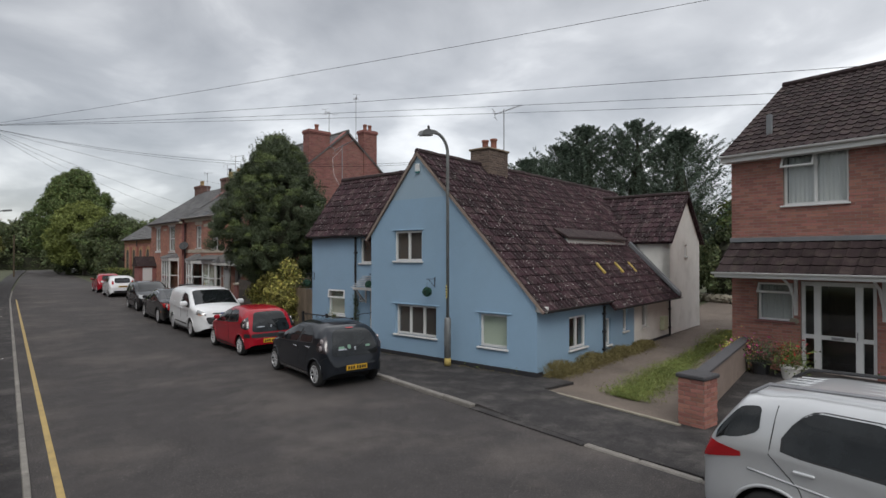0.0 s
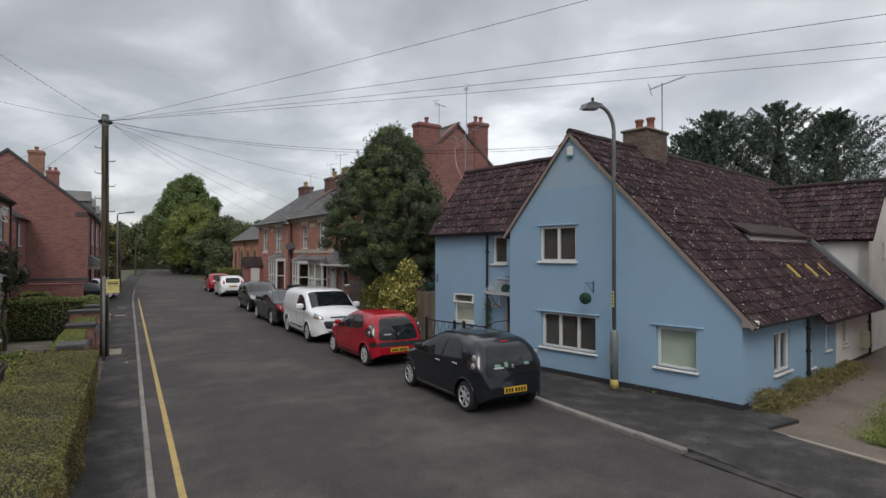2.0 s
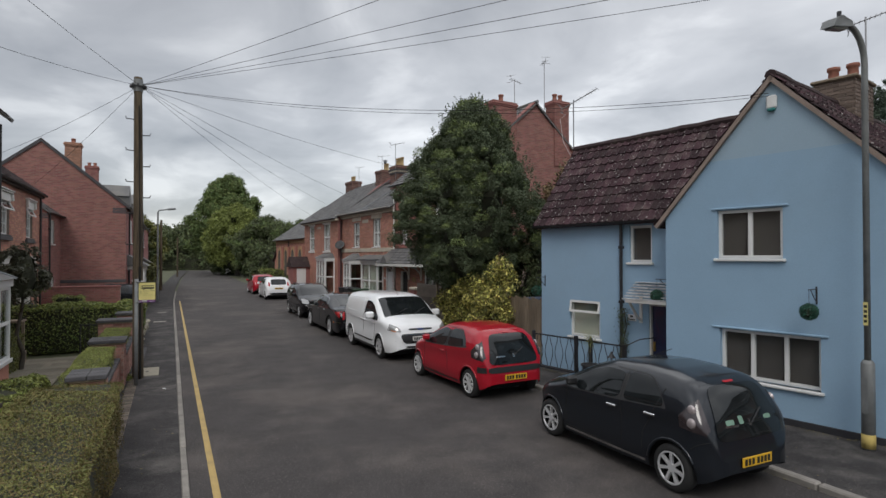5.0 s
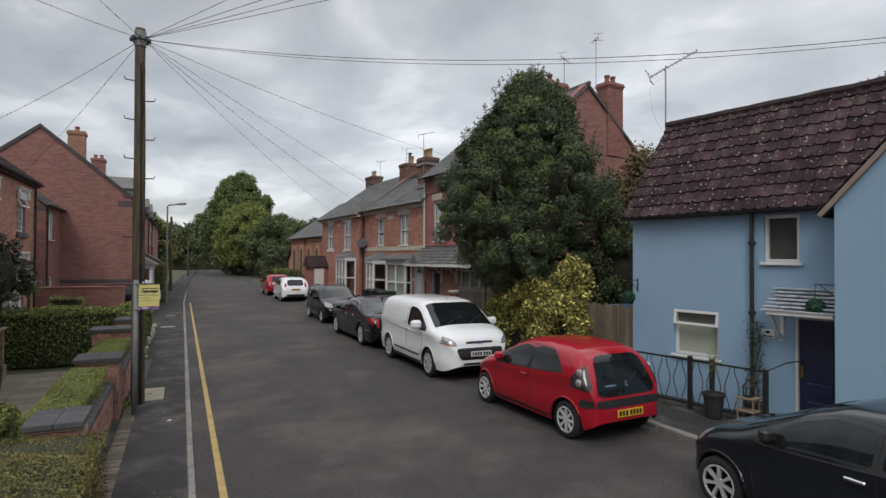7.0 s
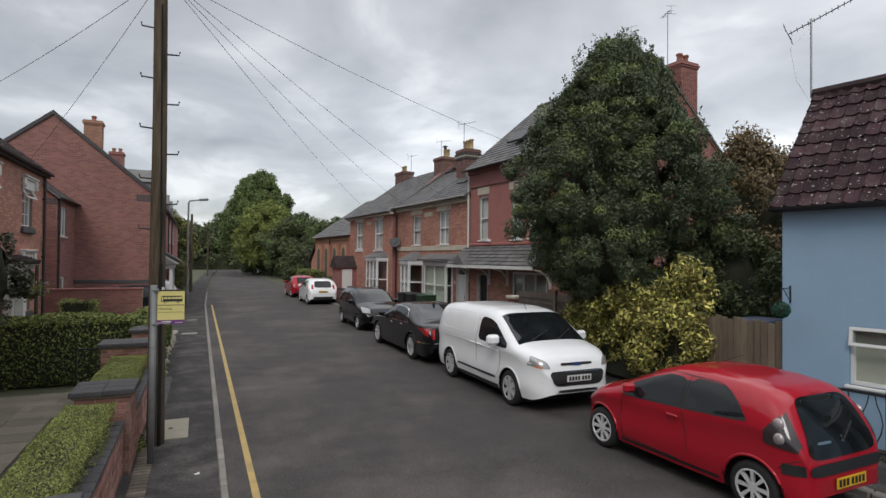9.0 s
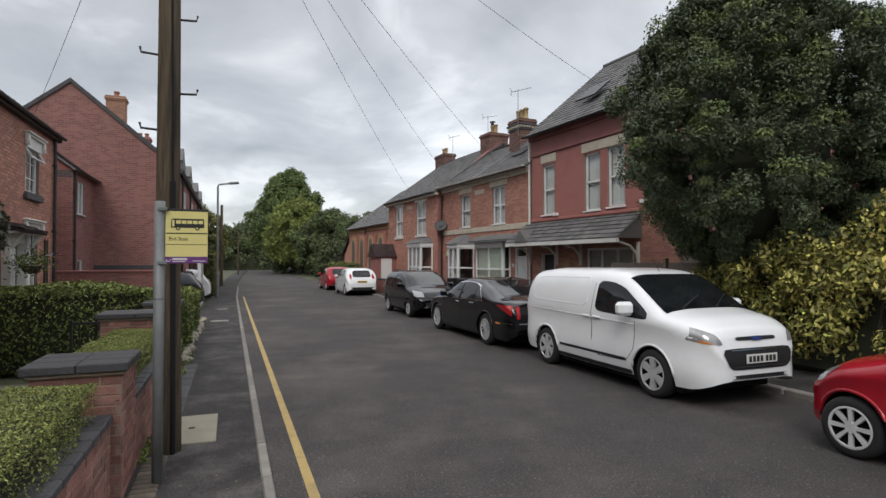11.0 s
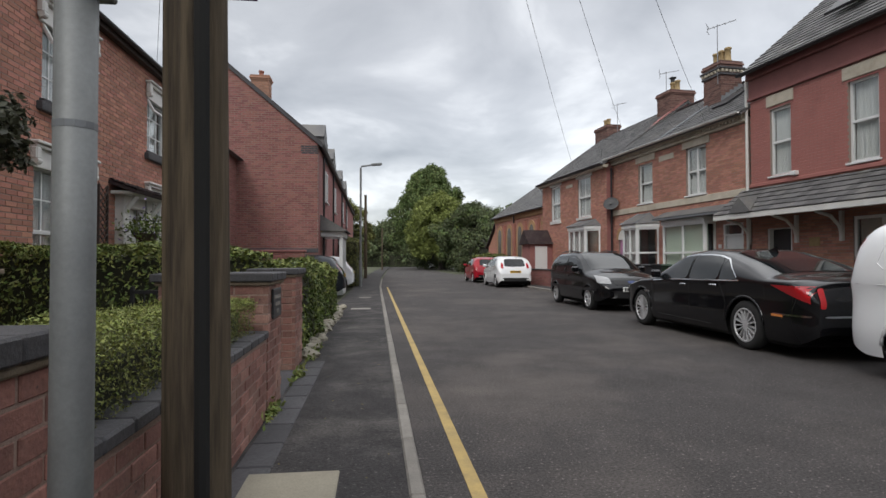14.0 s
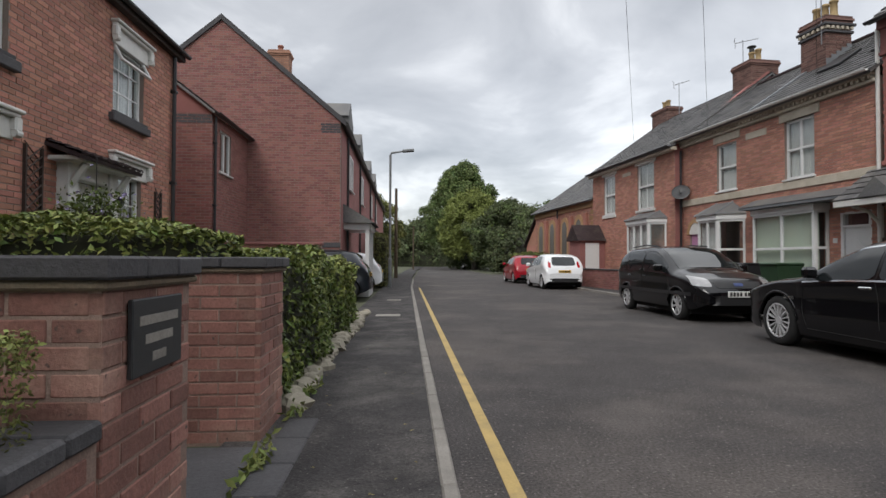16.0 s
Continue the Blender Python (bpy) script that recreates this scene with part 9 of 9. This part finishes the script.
# aerials on the roofs
aerial(BM @ pose(1.2, 3.9, 5.3), 2.5, 0.95, 20, 11, tilt=14)
aerial(BM @ pose(-4.97, 2.12, 5.7), 1.45, 1.1, 18, 12, tilt=22)
aerial(GA @ pose(4.45, 0.3, 9.0), 2.9, 0.9, 60, 6)
aerial(GA @ pose(2.7, 0.3, 9.0), 1.75, 1.2, 30, 5)
aerial(TM @ pose(-9.5, 3.35, 7.6), 2.2, 0.8, 60, 5)
aerial(TM @ pose(-4.05, 1.66, 7.4), 2.1, 0.9, 40, 6)
aerial(TM @ pose(-14.3, 3.65, 8.0), 1.7, 0.7, 40, 5)
lc = thing("loose_cable", "loose pale cable hanging from the aerial", "cable", BM @ pose(-4.97, 2.12, 5.7))
part("cable", Geo().tube([(0, 0, 1.3), (-0.22, -0.3, 0.9), (-0.12, -0.3, 0.3), (0.05, -0.2, -0.1)], 0.006, 5), CURTAIN, lc)

# fence by the cottage
bin_ = thing("wheeled_bin", "grey-blue plastic wheeled bin behind the board fence", "bin", pose(8.85, 18.25, -0.06, 0, 0, 4))
part("bin_body", Geo().box(-0.27, 0.27, -0.28, 0.28, 0.08, 1.68, 0.03), mat("blue_bin_plastic", (0.05, 0.07, 0.12), 0.5, vary=0.1), bin_)
part("lid", Geo().box(-0.3, 0.3, -0.31, 0.31, 1.68, 1.78, 0.03), bpy.data.materials["blue_bin_plastic"], bin_)
for s in (-0.24, 0.24):
    part("wheel", Geo().tube([(s - 0.03, 0.25, 0.1), (s + 0.03, 0.25, 0.1)], 0.1, 12), BLACKP, bin_)
fn = thing("timber_fence", "weathered grey vertical board fence beside the cottage", "fence")
for k in range(-4, 14):
    part("board", Geo().box(8.42, 8.445, 17.85 + k * 0.13, 17.97 + k * 0.13, 0.08, 1.72 + 0.03 * math.sin(k * 2.1), 0.004), WOOD, fn)
part("fence_post", Geo().box(8.44, 8.54, 19.7, 19.8, 0.05, 1.75, 0.008), WOOD, fn)
fn2 = thing("timber_fence", "dark overlapped panel fence with concrete posts", "fence")
for y0 in (20.2, 22.1, 24.0):
    for k in range(11):
        part("slat", Geo(pose(8.45, y0, 0.12 + k * 0.15, 0, 9, 0)).box(-0.008, 0.008, 0.0, 1.8, 0.0, 0.18), WOOD_GREY, fn2)
    part("fence_post", Geo().box(8.4, 8.5, y0 - 0.1, y0 - 0.01, 0.05, 1.9, 0.01), WOOD, fn2)
pb_ = thing("brick_pier", "dark brick gate pier with a stone cap", "pier")
part("pier_core", Geo().box(8.45, 8.9, 26.0, 26.45, 0, 1.5), BRICK_DK, pb_)
part("pier_cap", Geo().box(8.4, 8.95, 25.95, 26.5, 1.5, 1.6, 0.02), STONE, pb_)


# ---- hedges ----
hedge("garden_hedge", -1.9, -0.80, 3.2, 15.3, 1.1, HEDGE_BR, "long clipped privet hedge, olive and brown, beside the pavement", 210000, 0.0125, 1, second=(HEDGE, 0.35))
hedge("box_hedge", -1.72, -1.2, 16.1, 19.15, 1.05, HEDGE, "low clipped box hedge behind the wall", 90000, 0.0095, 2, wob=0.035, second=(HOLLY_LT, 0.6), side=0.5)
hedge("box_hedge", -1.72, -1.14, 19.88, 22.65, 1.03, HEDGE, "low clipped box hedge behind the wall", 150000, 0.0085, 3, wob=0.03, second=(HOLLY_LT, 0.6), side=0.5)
hedge("laurel_hedge", -5.2, -1.62, 25.0, 26.0, 1.42, LAUREL, "dense dark laurel hedge with leaves coloured lighter towards its lit top", 44000, 0.03, 4, second=(HOLLY_LT, 0.42), side=0.3)
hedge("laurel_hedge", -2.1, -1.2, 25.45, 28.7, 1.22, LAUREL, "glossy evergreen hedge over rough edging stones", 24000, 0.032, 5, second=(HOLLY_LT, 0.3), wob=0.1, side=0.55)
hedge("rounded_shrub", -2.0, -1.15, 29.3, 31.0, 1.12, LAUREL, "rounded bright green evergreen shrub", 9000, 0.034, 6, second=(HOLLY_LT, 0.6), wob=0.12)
hedge("garden_hedge", -4.7, -3.6, 21.6, 23.2, 0.95, HEDGE, "clipped hedge inside the front garden", 16000, 0.022, 7)
hedge("garden_hedge", -3.7, -2.4, 16.9, 19.2, 0.55, HOLLY_LT, "low bright green plants in the front garden", 14000, 0.03, 8, wob=0.12)
hedge("garden_hedge", -4.4, -2.6, 12.5, 14.6, 0.6, LAUREL, "low leafy planting behind the fence", 9000, 0.03, 9, wob=0.12)
hedge("golden_shrub", -4.4, -3.4, 32.3, 33.5, 1.3, HOLLY_LT, "golden green garden shrub by the brick wall", 5000, 0.035, 10, wob=0.15)
hedge("garden_hedge", 7.4, 8.6, 55.0, 61.0, 1.7, LAUREL, "tall clipped green hedge by the chapel", 12000, 0.05, 11, second=(HOLLY_LT, 0.4), wob=0.12)
hedge("garden_hedge", 7.5, 8.5, 48.5, 54.5, 1.2, LEAFDK, "dark hedge before the chapel", 9000, 0.05, 12, wob=0.15)
hedge("ivy_shrub", -1.7, -1.05, 45.2, 49.0, 2.3, HEDGE, "overgrown ivy shrub under the street lamp", 8000, 0.045, 13, wob=0.15)
hedge("far_hedge", -12.0, 12.0, 136.0, 138.0, 3.0, LEAFDK, "long dark hedge across the end of the street", 9000, 0.13, 14, wob=0.2)

# yellow shrub over the fence
ysh = thing("variegated_shrub", "yellow and green variegated shrub hanging over the fence", "shrub")
r_ = np.random.default_rng(20)
cen, rad = [], []
for k in range(150):
    y = r_.uniform(18.9, 22.8)
    hgt = 2.55 - 0.42 * abs(y - 19.2) * 0.55 + 0.2 * math.sin(3 * y)
    z = 0.35 + (hgt - 0.35) * r_.uniform(0.0, 1.0) ** 0.7
    cen.append((8.15 + r_.normal(0, 0.14) + 0.12 * abs(z - 1.5), y, z))
    rad.append(r_.uniform(0.16, 0.34))
P, N = clump_points(cen, rad, 140, 21)
leaf_part("yellow_leaves", P[::3], 0.048, YELLEAF, ysh, 1, 0.3, N[::3])
# every third leaf is darker green, painting the shadows among the yellow
leaf_part("yellow_green_leaves", P[1::3], 0.048, HEDGE, ysh, 2, 0.3, N[1::3])
leaf_part("golden_leaves", P[2::3], 0.05, mat("olive_yellow_leaf", (0.29, 0.26, 0.07), 0.55, vary=0.3, scale=3, island=0.45), ysh, 3, 0.3, N[2::3])
# dark box painted as the shade behind the yellow leaves
part("dark_core", Geo().box(8.2, 8.4, 19.2, 22.5, 0.1, 1.6, 0.08), CORE_SHADE, ysh)
for k in range(4):
    part("stem", Geo().tube([(8.3, 19.5 + k, 0.0), (8.2, 19.6 + k, 0.9), (8.1, 19.4 + k, 1.7)], [0.035, 0.025, 0.012], 6), BARK, ysh)


def tree(name, label, x, y, trunk_h, crown, leaf_mat, leaf, clumps, per, seed, trunk_r=0.18, light=None, clump=(0.28, 0.5), core=True, sprig=0):
    """A tree: tapered trunk, limbs, and a crown of many leaf clumps; crown: (z, radius) profile."""
    t = thing(name, label, "tree")
    r = np.random.default_rng(seed)
    rnd2 = random.Random(seed)
    z0, z1 = crown[0][0], crown[-1][0]
    tz = [0, trunk_h * 0.3, trunk_h * 0.6, trunk_h, (trunk_h + z1) / 2, z1 * 0.93]
    part("trunk", Geo().tube([(x + 0.08 * math.sin(k * 2 + seed) * (k > 0), y + 0.08 * math.cos(k * 1.7) * (k > 0), zz) for k, zz in enumerate(tz)], [trunk_r * f2 for f2 in (1.25, 1, 0.9, 0.75, 0.45, 0.12)], 10), BARK, t)
    for k in range(9):
        a = k * 2.4 + seed
        zz = trunk_h * 0.85 + (z1 - trunk_h) * 0.6 * k / 9
        rr2 = interp(crown, zz + 0.5) * 0.75
        part("limb", Geo().tube([(x, y, zz), (x + rr2 * 0.5 * math.cos(a), y + rr2 * 0.5 * math.sin(a), zz + rr2 * 0.3), (x + rr2 * math.cos(a), y + rr2 * math.sin(a), zz + rr2 * 0.45)], [trunk_r * 0.4, trunk_r * 0.25, trunk_r * 0.1], 6), BARK, t)
    ph = r.uniform(0, 6.28, 6)
    cen, rad = [], []
    size = max(c[1] for c in crown)
    for k in range(clumps):
        zz = z0 + (z1 - z0) * r.uniform() ** 0.9
        a = r.uniform(0, math.tau)
        R = interp(crown, zz) * (1 + 0.15 * math.sin(3 * a + ph[0] + zz * 1.3) + 0.13 * math.sin(5 * a + ph[1] - zz * 2.1) + 0.08 * math.sin(8 * a + zz * 3 + ph[2]))
        q = R * (1 - 0.28 * r.uniform() ** 2)
        cen.append((x + q * math.cos(a), y + q * math.sin(a), zz + r.normal(0, 0.1)))
        rad.append(size * r.uniform(*clump) * 0.42)
    P, N = clump_points(cen, rad, per, seed + 1)
    if sprig:
        # upright shoots that break the outline
        pts = []
        for k in range(sprig):
            zz = z0 + (z1 - z0) * r.uniform(0.25, 1.0)
            a = r.uniform(0, math.tau)
            R = interp(crown, zz) * 1.05
            n = 42
            u = r.uniform(0, 1, n)
            h2 = r.uniform(0.3, 0.6)
            pts.append(np.stack([x + R * math.cos(a) + 0.12 * u * math.cos(a) + r.normal(0, 0.07, n) * (1.2 - u), y + R * math.sin(a) + 0.12 * u * math.sin(a) + r.normal(0, 0.07, n) * (1.2 - u), zz + h2 * u], 1))
        leaf_part("shoot_foliage", np.concatenate(pts), leaf, leaf_mat, t, seed + 9, 0.2)
    # upper sides of some clumps take the lighter leaf: highlights put into colour
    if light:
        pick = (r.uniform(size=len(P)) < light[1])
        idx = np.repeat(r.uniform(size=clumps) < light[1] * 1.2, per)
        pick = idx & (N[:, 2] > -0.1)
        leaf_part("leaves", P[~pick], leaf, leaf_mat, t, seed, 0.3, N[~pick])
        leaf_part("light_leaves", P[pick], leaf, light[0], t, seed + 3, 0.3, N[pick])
    else:
        leaf_part("leaves", P, leaf, leaf_mat, t, seed, 0.3, N)
    # dark sheet inside the crown paints the shade between its clumps
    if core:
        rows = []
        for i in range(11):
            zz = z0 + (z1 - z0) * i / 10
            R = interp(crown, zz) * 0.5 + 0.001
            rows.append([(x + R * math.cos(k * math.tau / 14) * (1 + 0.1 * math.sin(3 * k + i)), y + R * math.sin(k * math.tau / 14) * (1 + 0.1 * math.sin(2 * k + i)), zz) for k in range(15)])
        part("inner_shade", Geo().sheet(rows), CORE_SHADE, t)
    return t


tree("holly_tree", "tall dense dark green holly tree with clump tops coloured as lit", 8.75, 22.0, 1.6, [(1.7, 0.4), (2.1, 0.95), (2.7, 1.65), (3.3, 2.1), (3.8, 2.2), (4.5, 2.15), (5.2, 1.92), (5.7, 1.68), (6.1, 1.4), (6.6, 1.15), (7.1, 0.88), (7.45, 0.6), (7.75, 0.15)], HOLLY, 0.032, 900, 520, 31, 0.16, (HOLLY_MID, 0.3), (0.12, 0.34), sprig=300)
tree("garden_tree", "brownish small tree behind the cottage", 12.6, 21.4, 1.5, [(1.2, 1.2), (2.5, 1.9), (4.0, 1.8), (5.2, 0.9), (5.8, 0.2)], mat("russet_leaf", (0.14, 0.10, 0.045), 0.6, vary=0.3, scale=1, island=0.45), 0.05, 220, 150, 32, 0.12)
tree("garden_tree", "dark evergreen shrub behind the board fence", 10.8, 20.6, 1.0, [(0.3, 1.2), (1.5, 1.6), (2.8, 1.2), (3.5, 0.3)], LEAFDK, 0.05, 140, 150, 33, 0.1)

tree("garden_tree", "small round-headed dark shrub tree before the brick house", -3.5, 22.7, 1.5, [(1.85, 0.3), (2.1, 0.52), (2.5, 0.55), (2.8, 0.42), (3.0, 0.1)], mat("bronze_green_leaf", (0.06, 0.062, 0.036), 0.5, vary=0.3, scale=3, island=0.4), 0.035, 90, 70, 38, 0.05)

def conifer(x, y, h, w, seed):
    """A conifer with drooping sprays that end in points."""
    t = thing("conifer_tree", "tall dark green conifer behind the cottage", "tree", group="conifers")
    part("trunk", Geo().tube([(x, y, 0), (x, y, h * 0.97)], [0.28, 0.03], 8), BARK, t)
    r = np.random.default_rng(seed)
    pts, nor = [], []
    for k in range(380):
        z = h * (0.1 + 0.88 * r.uniform() ** 0.8)
        a = r.uniform(0, math.tau)
        R = w * 1.6 * (1 - (z / h) ** 2.4) * r.uniform(0.45, 1.2) + 0.1
        n = 90
        u = r.uniform(0.2, 1, n) ** 0.7
        px = x + R * u * math.cos(a) + r.normal(0, 0.17, n) * (1.1 - u)
        py = y + R * u * math.sin(a) + r.normal(0, 0.17, n) * (1.1 - u)
        pz = z + R * 0.55 * u ** 1.5 + r.normal(0, 0.14, n) * (1.25 - u)
        pts.append(np.stack([px, py, pz], 1))
    pts = np.concatenate(pts)
    leaf_part("needle_sprays", pts, 0.12, CONIFER, t, seed, 0.5, thin=0.2)
    # dark cone painted as shade behind the needle sprays
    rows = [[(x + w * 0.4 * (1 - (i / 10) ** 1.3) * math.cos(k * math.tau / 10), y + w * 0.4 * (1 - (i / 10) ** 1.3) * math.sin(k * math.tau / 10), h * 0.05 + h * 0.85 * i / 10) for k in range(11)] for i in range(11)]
    part("inner_shade", Geo().sheet(rows), CORE_SHADE, t)


for x, y, h, w in ((33.0, 24.2, 12.4, 3.6), (35.4, 21.6, 12.7, 3.7), (33.6, 26.8, 11.6, 3.5), (37.2, 19.4, 11.9, 3.6), (32.5, 29.4, 10.6, 3.3), (31.5, 31.8, 9.0, 3.0)):
    conifer(x, y, h, w, int(x * 10 + y))
tree("garden_tree", "green trees at the end of the drive", 39.0, 13.5, 2.0, [(0.5, 2.5), (3, 3.4), (6, 3.2), (8, 1.6), (9, 0.3)], LEAFFAR, 0.17, 170, 70, 34, 0.25)
tree("garden_tree", "green trees at the end of the drive", 44.0, 9.0, 2.0, [(0.5, 3.0), (3, 4.2), (6, 4.0), (9, 2.2), (10.5, 0.3)], LEAFFAR, 0.18, 170, 70, 35, 0.25)
tree("garden_tree", "dark bushes at the end of the drive", 36.0, 15.2, 1.0, [(0.2, 1.8), (1.6, 2.4), (3.4, 2.0), (4.6, 0.4)], LEAFDK, 0.12, 110, 80, 36, 0.15)
tree("garden_tree", "dark bushes at the end of the drive", 41.0, 17.0, 1.0, [(0.2, 2.2), (2.0, 3.0), (4.0, 2.4), (5.4, 0.4)], LEAFDK, 0.13, 110, 80, 37, 0.15)
bank = thing("stone_bank", "low dry stone bank at the end of the drive", "wall")
for k in range(22):
    part("stone", lumpy(pose(33.6 + 0.08 * k, 13.2 + 0.24 * k, 0.2 + 0.16 * (k % 2)), 0.3, 0.26, 0.2, 7, 5, 0.2, k), CONCRETE, bank)
# trees at the end of the street
tree("street_tree", "large full green lime tree at the end of the street", 9.0, 112.0, 4.0, [(2.5, 3.6), (5, 5.2), (8, 5.7), (11, 4.9), (14, 3.3), (16.3, 1.4), (16.9, 0.2)], LEAFFAR, 0.18, 420, 260, 40, 0.45)
tree("street_tree", "round yellow-green tree beside the road", 8.8, 95.0, 2.5, [(1.5, 3.0), (4, 4.4), (7, 4.0), (9.5, 2.0), (10.3, 0.3)], mat("yellow_green_leaf", (0.17, 0.2, 0.055), 0.6, vary=0.3, scale=0.4, island=0.3, spec=0.2), 0.15, 260, 170, 41, 0.3)
tree("street_tree", "dark spreading trees beside the junction", 12.0, 86.0, 2.0, [(0.5, 3.2), (2.5, 4.4), (5, 4.2), (7.2, 2.4), (8.0, 0.3)], LEAFDK, 0.14, 260, 170, 42, 0.3, (LEAFFAR, 0.25))
tree("street_tree", "dark spreading trees beside the junction", 15.5, 80.0, 2.0, [(0.5, 3.0), (2.5, 4.0), (5, 3.6), (6.6, 2.0), (7.2, 0.3)], LEAFDK, 0.14, 220, 160, 43, 0.3, (LEAFFAR, 0.3))
tree("street_tree", "dark spreading trees beside the junction", 10.0, 100.0, 2.0, [(0.5, 4.0), (3, 5.5), (6, 5.0), (8.2, 2.0), (8.8, 0.3)], LEAFDK, 0.16, 220, 160, 44, 0.3)
tree("street_tree", "dark trees closing the view down the street", 3.5, 142.0, 2.0, [(0.5, 5.0), (4, 6.5), (7, 5.0), (9.5, 2.0), (10, 0.3)], LEAFDK, 0.32, 160, 70, 45, 0.3)
tree("street_tree", "dark trees closing the view down the street", -5.0, 140.0, 2.0, [(0.5, 4.0), (3, 5.5), (6, 4.6), (8, 2.0), (8.6, 0.3)], LEAFDK, 0.32, 140, 70, 46, 0.3)
tree("street_tree", "distant green tree behind the chapel", 26.0, 108.0, 2.0, [(1, 3.0), (5, 4.4), (8, 3.8), (10.2, 1.6), (10.8, 0.3)], LEAFDK, 0.28, 140, 70, 47, 0.3)
tree("street_tree", "distant green tree behind the chapel", 32.0, 112.0, 2.0, [(1, 3.0), (5, 4.2), (9, 3.2), (11.4, 1.4), (12, 0.3)], LEAFDK, 0.28, 140, 70, 48, 0.3)
tree("street_tree", "pale yellow-green tree behind the brick houses", -3.6, 72.0, 2.0, [(1, 2.0), (3, 2.6), (5.5, 2.2), (7.0, 0.4)], HEDGE, 0.16, 130, 70, 49, 0.2)
tree("street_tree", "dark bush at the roadside junction", 10.2, 74.0, 0.6, [(0.2, 1.5), (1.4, 2.2), (3.0, 1.8), (3.9, 0.3)], LEAFDK, 0.13, 100, 80, 50, 0.12)
for k, x in enumerate(range(-60, 121, 12)):
    tree("far_tree", "distant dark tree line beyond the houses", x + 3 * math.sin(k * 2.0), 168.0 + 6 * math.cos(k * 3.1), 2.0, [(0.5, 5.5), (3, 7.0), (6, 6.4), (8.5 + math.sin(k * 1.7), 3.0), (9.6 + math.sin(k * 1.7), 0.3)], LEAFDK, 0.42, 70, 50, 60 + k, 0.3)
for k in range(7):
    tree("far_tree", "distant dark tree line beyond the gardens", 62.0 + 4 * math.sin(k * 2.0), -24.0 + 11.0 * k, 2.0, [(0.5, 5.0), (3, 6.5), (6, 5.6), (7.6 + math.sin(k), 2.4), (8.6 + math.sin(k), 0.3)], LEAFDK, 0.36, 80, 50, 90 + k, 0.3)

# single tiles of the wing roof, last
tile_geo = tile_rows(Matrix(), 0.20, 0.28, 0.28, 0.20, 0.042, 0.034, 1)
tile_me = tile_geo.mesh("roof_tile", TILE)
rnd = random.Random(77)
for r in range(math.ceil(wl_ / 0.28)):
    for c in range(math.ceil(ww_ / 0.20)):
        if (c + 1) * 0.20 > ww_ + 0.05:
            continue
        o = new("roof_tile", tile_me)
        o.parent = wing_roof
        o.matrix_basis = wmm @ pose(c * 0.20, r * 0.28 + rnd.uniform(-0.008, 0.008), rnd.uniform(0, 0.006), rnd.uniform(-0.8, 0.8), 0, rnd.uniform(-0.8, 0.8))
